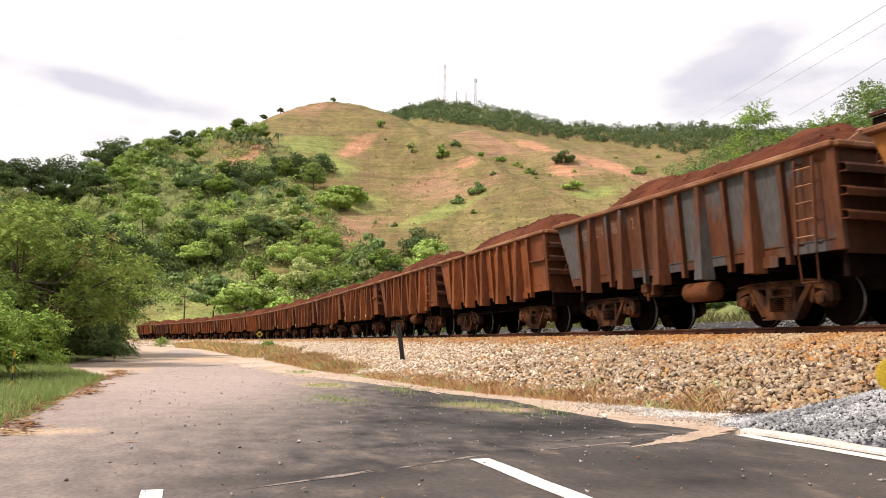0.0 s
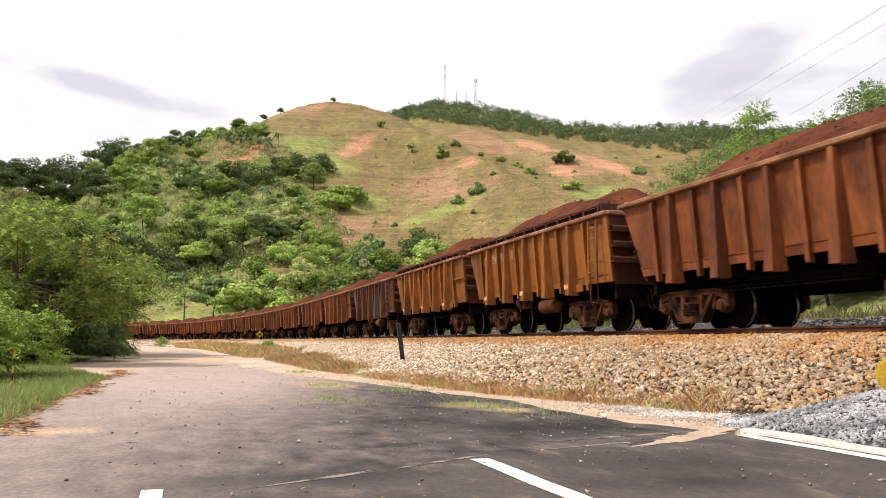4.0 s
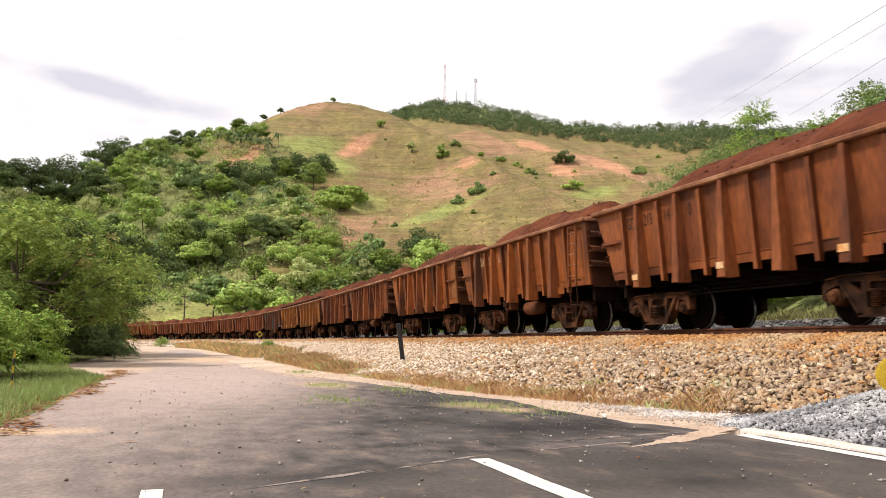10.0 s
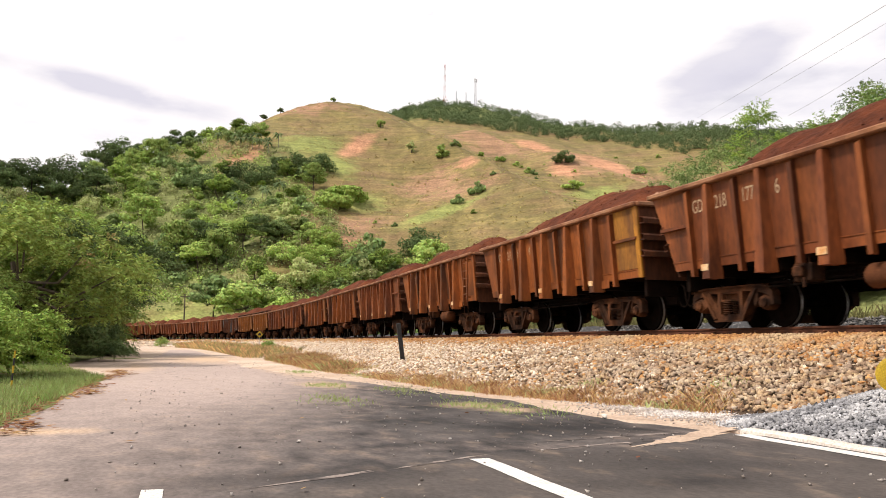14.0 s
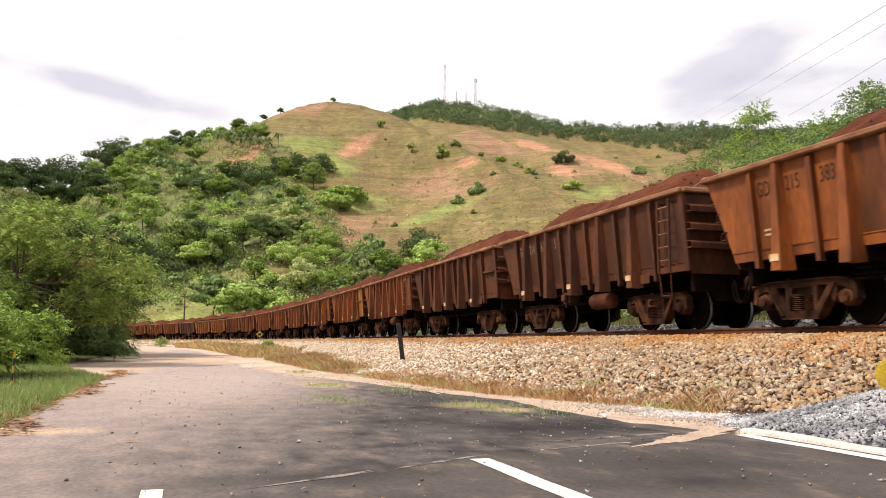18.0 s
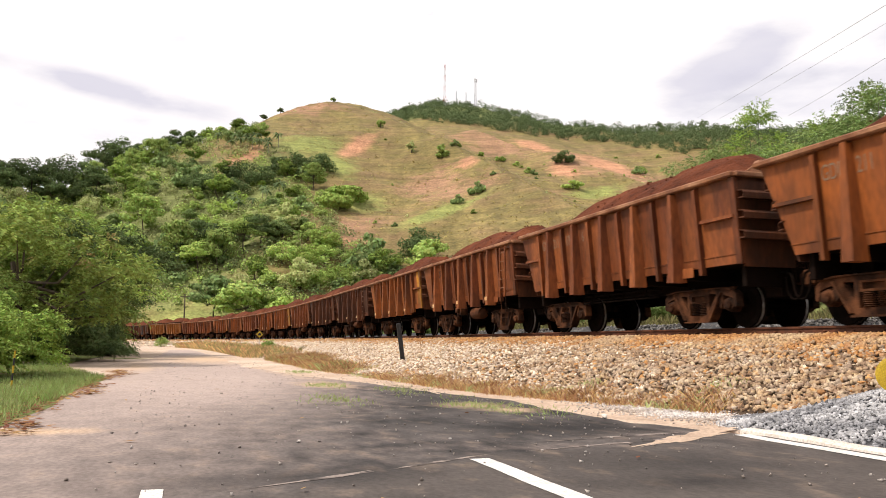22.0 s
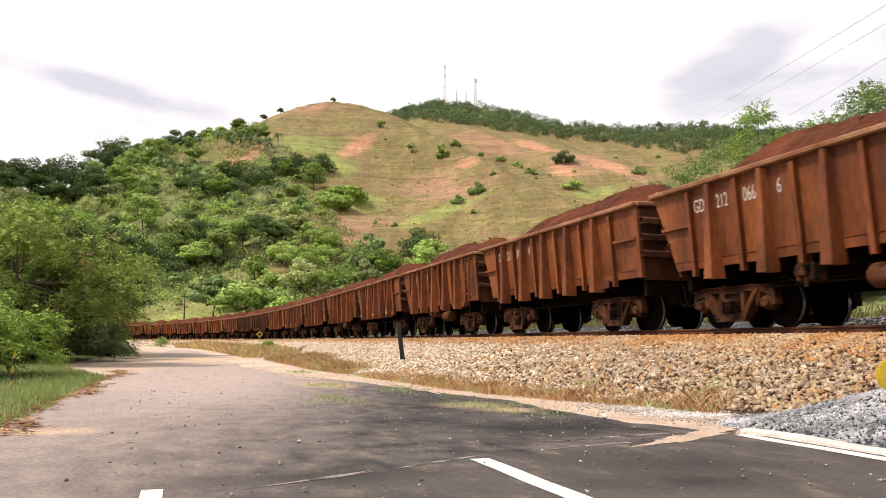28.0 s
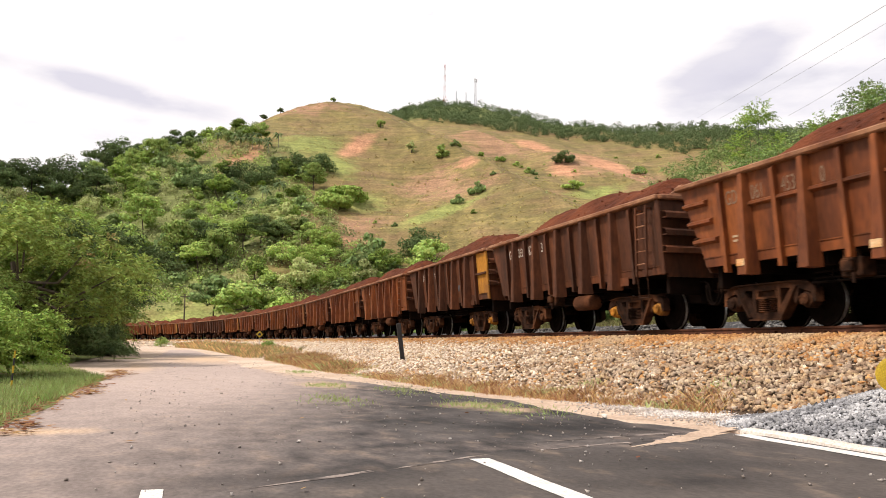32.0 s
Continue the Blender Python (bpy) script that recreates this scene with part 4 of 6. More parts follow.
    if smooth:
        me.polygons.foreach_set("use_smooth", [True] * len(me.polygons))
    for key, val in (attrs or {}).items():
        me.attributes.new(key, "FLOAT", "POINT").data.foreach_set("value", np.asarray(val, np.float32).ravel())
    me.materials.append(mat)
    me.update()
    return me


def build_land():
    az = np.radians(np.concatenate([np.arange(-180, -42, 6.0), np.arange(-42, 42, 0.4), np.arange(42, 181, 6.0)]))
    rr = np.concatenate([[0.5, 2, 4, 6], np.geomspace(8, 120, 50), np.arange(123, 480, 3.0), np.geomspace(485, 900, 24), [1300, 2200, 4200]])
    A, R = np.meshgrid(az, rr, indexing="ij")
    x, y = (np.sin(A) * R).ravel(), (np.cos(A) * R).ravel()
    z = land(x, y)
    soil = patch_mask(x, y, SOIL)
    green = patch_mask(x, y, GREEN)
    # scrub spreads over the western foot of the hill and the wooded ridge
    scrub = np.maximum(ease(-x - 0.05 * y, 18, 60) * ease(-y, -380, -300), ease(y, 540, 575) * ease(z, 90, 120))
    scrub = scrub * (1 - ease(-y, -215, -190) * ease(x / np.maximum(y, 1), -0.44, -0.40) * ease(-x / np.maximum(y, 1), 0.20, 0.26) * (y > 50))
    scrub = scrub * (1 - 0.9 * patch_mask(x, y, ((-95, 334, 15, 13, 0), (-51, 250, 5, 8, 0), (-33, 246, 8, 9, 0))))
    s, w = track_sw(x, y)
    scrub = np.maximum(scrub, ease(-w, 3, 7) * ease(-y, -175, -120) * (x > -30))
    me = grid_mesh("ground", np.stack([x, y, z], 1), len(az), len(rr), M_GROUND, {"soil": soil, "green": green, "blush": patch_mask(x, y, BLUSH) * 0.85, "scrub": np.clip(scrub, 0, 1)})
    thing("ground", "valley floor and hillside of dry grass", "ground", kind="structure", data=me)


build_land()


def strip(name, s_vals, w_edges, z_fn, mat, label, category, attrs=None, smooth=True, nw=24):
    """Sheet along the line; w_edges(s) gives its two sides."""
    pts, at = [], {k: [] for k in (attrs or {})}
    for s in s_vals:
        lo, hi = w_edges(s)
        for j in range(nw):
            w = lo + (hi - lo) * j / (nw - 1)
            p, _ = by_road(s, w, z_fn(s, w))
            pts.append(tuple(p))
            for k, fn in (attrs or {}).items():
                at[k].append(fn(s, w, p))
    me = grid_mesh(name, np.array(pts), len(s_vals), nw, mat, at, smooth)
    return thing(name, label, category, kind="structure", data=me)


def wv(p, f, seed):
    return float(wave(np.array([p.x]), np.array([p.y]), f, seed)[0])


S_ROAD = list(np.arange(-60, -19, 1.0)) + list(np.arange(-19, -8, 0.16)) + list(np.arange(-8, 30, 0.8)) + list(np.arange(30, 62, 2.0))
S_LONG = list(np.arange(-60, 40, 1.0)) + list(np.arange(40, 220, 3.0))


def rough_edge(s, seed):
    return 0.16 * math.sin(s * 0.9 + seed) + 0.10 * math.sin(s * 2.3 + seed * 2) + 0.05 * math.sin(s * 6.1 + seed)


def road_sides(s):
    far = max(0.0, min(1.0, (s - 12) / 45))
    near = float(np.interp(s, (-14.7, -14.1, -12.7, -10.0, -6.7, -2, 6, 40), (5.80, 6.06, 6.38, 6.50, 6.85, 7.9, 9.0, 9.6))) + (rough_edge(s, 1) * 0.6 if s > -13.3 else 0.0)
    return near, 12.75 + rough_edge(s, 4) - 0.9 * far


def seam(w):
    """Where the newer dark surfacing meets the older yard."""
    return float(np.interp(w, (5.9, 6.8, 7.5, 8.0, 8.7, 9.6, 10.3, 11.5), (-14.1, -14.74, -15.05, -15.0, -15.11, -15.62, -16.2, -17.4))) + 0.05 * math.sin(w * 9) + 0.03 * math.sin(w * 23)


STAINS = ((-15.9, 7.6, 0.6, 0.9, 0.7), (-16.6, 7.9, 0.35, 0.6, 0.8), (-16.5, 8.5, 0.25, 0.3, 0.55), (-15.8, 10.2, 0.35, 0.8, 0.75), (-13.5, 7.4, 1.0, 0.9, 0.8), (-12.5, 8.3, 1.0, 0.8, 0.35), (-10.0, 7.6, 2.0, 0.6, 0.5))


def dust(s, w, p):
    """Tracked-in dust: over the far end and the western lane, and pale wheel marks beside the seam."""
    edge = float(np.interp(s, (-16, -14, -11.5, -7.6, -4, 6), (11.3, 10.7, 9.9, 8.9, 8.0, 7.2)))
    lane = float(ease(np.array(w - edge), -2.2, 2.0)) * (0.62 + 0.3 * float(ease(np.array(s), -14, -2)))
    far = 0.9 * float(ease(np.array(s), -4, 14))
    d = s - seam(w)
    marks = 0.0
    if 6.2 < w < 9.6:
        for at, wide, much in ((0.25, 0.16, 0.22), (0.62, 0.14, 0.15)):
            marks = max(marks, much * math.exp(-((d - at - 0.05 * (w - 8)) / wide) ** 2) * (0.6 + 0.4 * math.sin(w * 3 + at * 9)))
    return float(np.clip(max(lane, far) + marks + 0.045 * wv(p, 0.9, 3) + 0.05 * wv(p, 2.3, 6) + 0.03, 0, 1))


def grit(s, w, p):
    """Rough brown-grey surface of the older yard, this side of the seam."""
    d = seam(w) - s
    return float(np.clip(ease(np.array(d), -0.05, 0.12) * (0.60 + 0.30 * wv(p, 1.3, 9) + 0.16 * wv(p, 4.0, 2)) + 0.10 + 0.10 * wv(p, 0.8, 4), 0, 1))


def stains(s, w, p):
    """Dark oily patches and worn tyre tracks."""
    m = 0.0
    for cs, cw, a, b, much in STAINS:
        m = max(m, much * (1.0 - 0.7 * math.hypot((s - cs) / a, (w - cw) / b)))
    return float(np.clip(m + 0.12 * wv(p, 3.1, 1) * (m > 0.1), 0, 1))


def blown_sand(s, w, p):
    """Thin sand on the asphalt: a patch by the western edge, the shoulder at the bend, bald spots by the weeds."""
    m = 0.0
    for cs, cw, a, b in ((-12.6, 12.3, 0.30, 0.6), (8.0, 13.0, 6.0, 1.2), (-10.5, 7.25, 0.5, 0.45), (-11.3, 7.0, 0.35, 0.35), (-4.8, 8.3, 1.2, 0.5), (20.0, 9.8, 9.0, 3.0), (6.0, 8.0, 8.0, 0.7)):
        m = max(m, 1.1 - 0.75 * math.hypot((s - cs) / a, (w - cw) / b))
    return float(np.clip(m, 0, 0.92))


def sandy_path(s, w, p):
    """A worn track that leaves the road between the lawn and the trees."""
    return float(np.clip(1.1 - 0.62 * math.hypot((p.y - 29.3 - 0.12 * (p.x + 11)) / 1.5, (p.x + 10.0) / 5.5), 0, 1))


strip("sandy_verge", S_LONG, lambda s: (3.6, float(np.interp(s, (-3, 4, 60), (13.6, 17.0, 17.0))) if s < 60 else 17.0 + (s - 60) * 0.22), lambda s, w: 0.0 if s > -13.9 or w > 6 else -0.02, M_SAND,
      "pale sandy verge with sparse moss beside the track", "verge", {"moss": lambda s, w, p: max(0.0, 0.42 * wv(p, 0.5, 2) + 0.25 * wv(p, 1.6, 5) + 0.12)}, nw=40)
strip("road", S_ROAD, road_sides, lambda s, w: 0.008, M_ASPHALT, "worn dark asphalt yard road, dusty towards the far end", "road", {"dust": dust, "grit": grit, "sand": blown_sand, "stain": stains}, nw=84)
strip("grass_verge", list(np.arange(-30, 70, 0.8)), lambda s: (12.62 + 0.4 * rough_edge(s, 7) + float(np.interp(s, (-1, 4, 9), (0, 1.3, 2.4))), 40.0), lambda s, w: 0.0115 + 0.10 * ease(np.array(w), 13, 18), M_LAWN,
      "green grass verge with fallen leaves along the road", "verge", {"path": sandy_path}, nw=40)

CROWN_W, CROWN_Z = 1.70, 0.965


def toe(s):
    """The bank's foot draws away from the rails beyond the gravel heap."""
    return float(np.interp(s, (-14, -12.6, -9.2, -6.7, 4, 40), (4.2, 4.6, 5.75, 6.25, 7.1, 7.5)))


def bed_height(w, s=-14.0):
    t = toe(s)
    prof = ((-9.0, 0.85), (-6.2, 1.40), (-4.6, 1.46), (-3.1, 0.98), (-1.7, CROWN_Z), (CROWN_W, CROWN_Z), (CROWN_W + 0.25, CROWN_Z - 0.07), (t - 0.35 - 0.35 * max(0.0, t - 4.2), 0.13), (t, -0.02))
    return float(np.interp(w, [a for a, _ in prof], [b for _, b in prof]))


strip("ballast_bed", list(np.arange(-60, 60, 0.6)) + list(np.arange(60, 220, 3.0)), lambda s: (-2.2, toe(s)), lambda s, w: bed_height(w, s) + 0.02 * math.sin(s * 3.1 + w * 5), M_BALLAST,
      "sloping ballast bed under the track, coloured dark as shade between stones", "ballast", nw=26)
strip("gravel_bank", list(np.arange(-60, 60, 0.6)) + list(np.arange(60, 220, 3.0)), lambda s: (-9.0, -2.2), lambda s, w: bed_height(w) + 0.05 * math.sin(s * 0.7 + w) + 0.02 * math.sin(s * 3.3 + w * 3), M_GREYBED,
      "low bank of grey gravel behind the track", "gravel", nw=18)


# ---- stones ----
def stone_shapes(rnd, count):
    out = []
    for _ in range(count):
        bm = bmesh.new()
        k = (rnd.uniform(0.9, 1.35), rnd.uniform(0.65, 1.0), rnd.uniform(0.5, 0.8))
        turn = Euler((rnd.uniform(-0.7, 0.7), rnd.uniform(-0.7, 0.7), rnd.uniform(0, 6.28))).to_matrix()
        for _ in range(9):
            v = Vector((rnd.gauss(0, 1), rnd.gauss(0, 1), rnd.gauss(0, 1))).normalized() * rnd.uniform(0.42, 0.58)
            bm.verts.new(turn @ Vector((v.x * k[0], v.y * k[1], v.z * k[2])))
        hull = bmesh.ops.convex_hull(bm, input=bm.verts[:])
        bmesh.ops.delete(bm, geom=list({v for v in hull["geom_interior"] if isinstance(v, bmesh.types.BMVert)}), context="VERTS")
        bmesh.ops.triangulate(bm, faces=bm.faces[:])
        bm.verts.ensure_lookup_table()
        bm.verts.index_update()
        out.append((np.array([v.co[:] for v in bm.verts]), np.array([[v.index for v in f.verts] for f in bm.faces])))
        bm.free()
    return out


RND = random.Random(11)
NPR = np.random.RandomState(11)
STONES = stone_shapes(RND, 24)


def heap(name, places, sizes, mat, label, category):
    """Many loose stones as one mass."""
    V, F, base = [], [], 0
    for (x, y, z), r in zip(places, sizes):
        sv, sf = STONES[RND.randrange(len(STONES))]
        a = RND.uniform(0, 6.28)
        c, s = math.cos(a), math.sin(a)
        rot = np.stack([sv[:, 0] * c - sv[:, 1] * s, sv[:, 0] * s + sv[:, 1] * c, sv[:, 2]], 1) * r
        V.append(rot + (x, y, z))
        F.append(sf + base)
        base += len(sv)
    V, F = np.concatenate(V), np.concatenate(F)
    me = bpy.data.meshes.new(name)
    me.vertices.add(len(V))
    me.vertices.foreach_set("co", V.ravel().astype(np.float32))
    me.loops.add(F.size)
    me.loops.foreach_set("vertex_index", F.ravel().astype(np.int32))
    me.polygons.add(len(F))
    me.polygons.foreach_set("loop_start", np.arange(0, F.size, 3, dtype=np.int32))
    me.polygons.foreach_set("loop_total", np.full(len(F), 3, np.int32))
    me.update(calc_edges=True)
    me.materials.append(mat)
    return thing(name, label, category, kind="stuff", data=me)


def scatter(n, s0, s1, w0, w1, zf, lift=0.0):
    out = []
    for _ in range(n):
        s, w = RND.uniform(s0, s1), RND.uniform(w0, w1)
        out.append(tuple(by_road(s, w, zf(w) + lift)[0]))
    return out


def ballast_stones():
    places, sizes, rusty, rsz, dusty, dsz = [], [], [], [], [], []
    for s0, s1, n, size in ((-19, -6, 19000, 0.090), (-6, 8, 14000, 0.100), (8, 30, 12000, 0.115), (30, 80, 8000, 0.22), (80, 160, 2500, 0.40)):
        for _ in range(n):
            s = RND.uniform(s0, s1)
            w = 1.35 + (toe(s) - 0.15 - 1.35) * RND.random() ** 1.25
            p = tuple(by_road(s, w, bed_height(w, s) + 0.022)[0])
            r = size * RND.uniform(0.6, 1.45)
            top = RND.uniform(0, 1) < max(0.07, 1.15 - (w - 1.85) / 0.95)
            pale = not top and RND.random() < float(np.interp(s + 1.2 * (w - 3.0), (-14, -8, 2, 20), (0.0, 0.08, 0.55, 0.9)))
            (rusty if top else dusty if pale else places).append(p)
            (rsz if top else dsz if pale else sizes).append(r)
    heap("dusty_ballast_stones", dusty, dsz, M_DUSTSTONE, "pale dusty ballast stones along the bank", "ballast")
    heap("ballast_stones", places, sizes, M_STONE, "loose tan ballast stones on the track's shoulder", "ballast")
    heap("rusty_ballast_stones", rusty, rsz, M_RUSTSTONE, "rust-stained ballast stones beside the rail", "ballast")
    heap("grey_bank_stones", scatter(13000, -18, 26, -6.4, -1.9, bed_height, 0.02), [RND.uniform(0.06, 0.15) for _ in range(13000)], M_BANKSTONE, "grey crushed stone on the bank behind the track", "gravel")


def pile_z(s, w):
    """Grey gravel heap between kerb and ballast, thinning out at its end."""
    return -0.04 + 0.08 * ease(np.array(-s), 13.0, 14.0) * ease(np.array(-w), -5.64, -5.30) + 0.52 * ease(np.array(-s), 11.9, 14.9) * ease(np.array(-w), -5.6, -3.0)


def gravel_pile():
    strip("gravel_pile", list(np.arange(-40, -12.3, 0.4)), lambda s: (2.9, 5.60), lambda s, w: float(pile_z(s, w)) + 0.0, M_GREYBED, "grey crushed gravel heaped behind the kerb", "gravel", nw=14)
    pl, sz = [], []
    for _ in range(24000):
        s, w = RND.uniform(-20, -12.7), RND.uniform(2.95, 5.56)
        pl.append(tuple(by_road(s, w, float(pile_z(s, w)) + 0.008)[0]))
        sz.append(0.048 * RND.uniform(0.5, 1.5))
    heap("gravel_stones", pl, sz, M_GREYSTONE, "sharp grey gravel stones behind the white kerb", "gravel")
    pl, sz = [], []
    for _ in range(3000):
        s, w = RND.gauss(-12.0, 0.8), RND.gauss(5.15, 0.30)
        pl.append(tuple(by_road(s, w, max(0.006, bed_height(w, s) + 0.004))[0]))
        sz.append(0.036 * RND.uniform(0.4, 1.4))
    heap("sandy_gravel", pl, sz, M_PALESTONE, "pale gravel scattered on sand at the bank's foot", "gravel")


ballast_stones()
gravel_pile()


# ---- rails, sleepers, kerb, road paint ----
def rail(w, name):
    prof = ((-0.065, -0.155), (0.065, -0.155), (0.065, -0.14), (0.012, -0.12), (0.010, -0.045), (0.034, -0.035), (0.036, -0.006), (0.026, 0.0), (-0.026, 0.0), (-0.036, -0.006), (-0.034, -0.035), (-0.010, -0.045), (-0.012, -0.12), (-0.065, -0.14))
    ss = list(np.arange(-60, 16, 4.0)) + list(np.arange(16, 220, 2.0))
    vs, fs = [], []
    for s in ss:
        for a, z in prof:
            vs.append(tuple(on_track(s, w + a, RAIL_Z + z)[0]))
    n = len(prof)
    for i in range(len(ss) - 1):
        for j in range(n):
            fs.append((i * n + j, i * n + (j + 1) % n, (i + 1) * n + (j + 1) % n, (i + 1) * n + j))
    me = raw_mesh(name, vs, fs, M_RAIL)
    me.materials.append(M_RAILTOP)
    for p in me.polygons:
        if p.index % n in (7, 8):
            p.material_index = 1
    return me


def track():
    for w in (0.5, -0.5):
        r = thing("rail", "rusty steel rail with a worn shiny head", "rail", "rails of the track", kind="structure", data=rail(w, "rail"))
        if w > 0:
            bm = boxes((-0.05, 0.05, 0.05, 0.14, -0.15, -0.10), (-0.02, 0.02, 0.03, 0.10, -0.10, -0.075), bevel=0.008)
            me = mesh_from(bm, "rail_clip", M_RAIL)
            for i in range(110):
                p, h = on_track(-20 + i * 0.6, w, RAIL_Z)
                part("rail_clip", me, None, r, at=Matrix.Translation(p) @ pose(0, 0, 0, 0, 0, math.degrees(h) + 90))
    me = mesh_from(boxes((-0.11, 0.11, -1.0, 1.0, -0.17, 0.0), bevel=0.012), "sleeper", M_SLEEPER)
    bed = thing("sleepers", "row of weathered sleepers under the rails", "sleepers", kind="structure")
    for i in range(120):
        p, h = on_track(-24 + i * 0.6, 0, RAIL_Z - 0.157)
        part("sleeper", me, None, bed, at=Matrix.Translation(p) @ pose(0, 0, 0, 0, 0, math.degrees(h) + 90))


track()


def ribbon(bm, s0, s1, w0, w1, z, step=0.5, wob=0.0):
    n = max(2, int(abs(s1 - s0) / step) + 1)
    prev = None
    for i in range(n):
        s = s0 + (s1 - s0) * i / (n - 1)
        k = wob * math.sin(s * 5.3) + wob * 0.6 * math.sin(s * 13.0)
        cur = [bm.verts.new(by_road(s, w + k, z)[0]) for w in (w0, w1)]
        if prev:
            bm.faces.new((prev[0], cur[0], cur[1], prev[1]))
        prev = cur
    return bm


def kerb():
    bm = bmesh.new()
    prof = ((5.66, -0.02), (5.665, 0.034), (5.69, 0.050), (5.77, 0.048), (5.81, 0.030), (5.82, -0.02))
    rings = []
    for i in range(41):
        s = -14.28 - i * 0.7
        wob = 0.012 * math.sin(i * 1.7) + 0.008 * math.sin(i * 4.1)
        rings.append([bm.verts.new(by_road(s, w + wob, z + 0.008 * math.sin(i * 2.3 + w))[0]) for w, z in prof])
    for a, b in zip(rings, rings[1:]):
        for j in range(len(prof) - 1):
            bm.faces.new((a[j], a[j + 1], b[j + 1], b[j]))
    bm.faces.new(rings[0])
    bm.faces.new(rings[-1])
    bmesh.ops.recalc_face_normals(bm, faces=bm.faces[:])
    thing("kerb", "rough whitewashed concrete kerb along the yard", "kerb", kind="structure", data=mesh_from(bm, "kerb", M_CURB))
    bm = bmesh.new()
    ribbon(bm, -14.5, -40, 5.90, 6.07, 0.013, wob=0.014)
    thing("edge_line", "white painted edge line beside the kerb", "road marking", kind="structure", data=mesh_from(bm, "edge_line", M_LINE))
    bm = bmesh.new()
    ribbon(bm, -15.35, -24, 8.79, 8.94, 0.013, wob=0.006)
    thing("parking_line", "white painted parking bay line on the asphalt", "road marking", kind="structure", data=mesh_from(bm, "parking_line", M_LINE))
    bm = bmesh.new()
    ribbon(bm, -16.03, -24, 11.03, 11.15, 0.013, wob=0.006)
    thing("parking_line", "white painted parking bay line on the asphalt", "road marking", kind="structure", data=mesh_from(bm, "parking_line", M_LINE))


kerb()


# ---- plants ----
def leaf_cloud(rnd, lobes, count, size, droop=0.35, slim=0.46):
    """Pointed leaves spread through the outer part of each lobe (x, y, z, rx, ry, rz)."""
    vol = np.array([a[3] * a[4] * a[5] for a in lobes]) ** 0.67
    pick = rnd.choice(len(lobes), count, p=vol / vol.sum())
    L = np.array(lobes)[pick]
    d = rnd.normal(size=(count, 3))
    d /= np.linalg.norm(d, axis=1)[:, None]
    r = rnd.uniform(0.5, 1.0, count) ** 0.4
    clump = 1 + 0.18 * np.sin(d[:, 0] * 7 + L[:, 0] * 3) * np.sin(d[:, 1] * 6 + L[:, 1]) + 0.14 * np.sin(d[:, 2] * 9 + L[:, 2])
    c = L[:, :3] + d * L[:, 3:] * (r * clump)[:, None]
    # leaves lie along the outside of their clump, facing out and up
    face = d + rnd.normal(size=(count, 3)) * 0.42
    face[:, 2] += 0.30
    face /= np.linalg.norm(face, axis=1)[:, None]
    ax = np.cross(face, rnd.normal(size=(count, 3)))
    ax[:, 2] -= droop * 0.4
    ax /= np.linalg.norm(ax, axis=1)[:, None] + 1e-9
    side = np.cross(ax, face)
    ln = size * rnd.uniform(0.6, 1.4, count)[:, None]
    V = np.stack([c - ax * ln * 0.5, c + side * ln * slim - ax * ln * 0.05, c + ax * ln * 0.5, c - side * ln * slim - ax * ln * 0.05], 1)
    return V


def spray_cloud(rnd, lobes, count, size, droop=0.5, per=13):
    """Feathery boughs: short drooping twigs that leave each lobe, with leaves in pairs along them."""
    n = count // per
    vol = np.array([a[3] * a[4] * a[5] for a in lobes]) ** 0.67
    L = np.array(lobes)[rnd.choice(len(lobes), n, p=vol / vol.sum())]
    d = rnd.normal(size=(n, 3))
    d[:, 2] = np.abs(d[:, 2]) * 0.8 - 0.25
    d /= np.linalg.norm(d, axis=1)[:, None]
    root = L[:, :3] + d * L[:, 3:] * rnd.uniform(0.25, 0.95, n)[:, None]
    ln = size * rnd.uniform(2.6, 4.8, n)
    out = []
    for k in range(per):
        t = (k + 0.5) / per
        c = root + d * (ln * t)[:, None]
        c[:, 2] -= droop * ln * t * t
        tan = d.copy()
        tan[:, 2] -= 2 * droop * t
        tan /= np.linalg.norm(tan, axis=1)[:, None]
        side = np.cross(tan, np.array([0, 0, 1.0]) + rnd.normal(size=(n, 3)) * 0.35)
        side /= np.linalg.norm(side, axis=1)[:, None] + 1e-9
        ax = side * (1 if k % 2 else -1) + tan * 0.5 + rnd.normal(size=(n, 3)) * 0.25
        ax[:, 2] -= 0.25
        ax /= np.linalg.norm(ax, axis=1)[:, None]
        wd = np.cross(ax, rnd.normal(size=(n, 3)) * 0.5 + np.array([0, 0, 1.0]))
        wd /= np.linalg.norm(wd, axis=1)[:, None] + 1e-9
        q = (size * rnd.uniform(0.8, 1.5, n) * (1.15 - 0.5 * t))[:, None]
        out.append(np.stack([c, c + ax * q * 0.45 + wd * q * 0.24, c + ax * q, c + ax * q * 0.45 - wd * q * 0.24], 1))
    return np.concatenate(out)


def quads_mesh(name, V, mat):
    n = len(V)
    me = bpy.data.meshes.new(name)
    me.vertices.add(n * 4)
    me.vertices.foreach_set("co", V.reshape(-1).astype(np.float32))
    me.loops.add(n * 4)
    me.loops.foreach_set("vertex_index", np.arange(n * 4, dtype=np.int32))
    me.polygons.add(n)
    me.polygons.foreach_set("loop_start", np.arange(0, n * 4, 4, dtype=np.int32))
    me.polygons.foreach_set("loop_total", np.full(n, 4, np.int32))
    me.update(calc_edges=True)
    me.materials.append(mat)
    return me


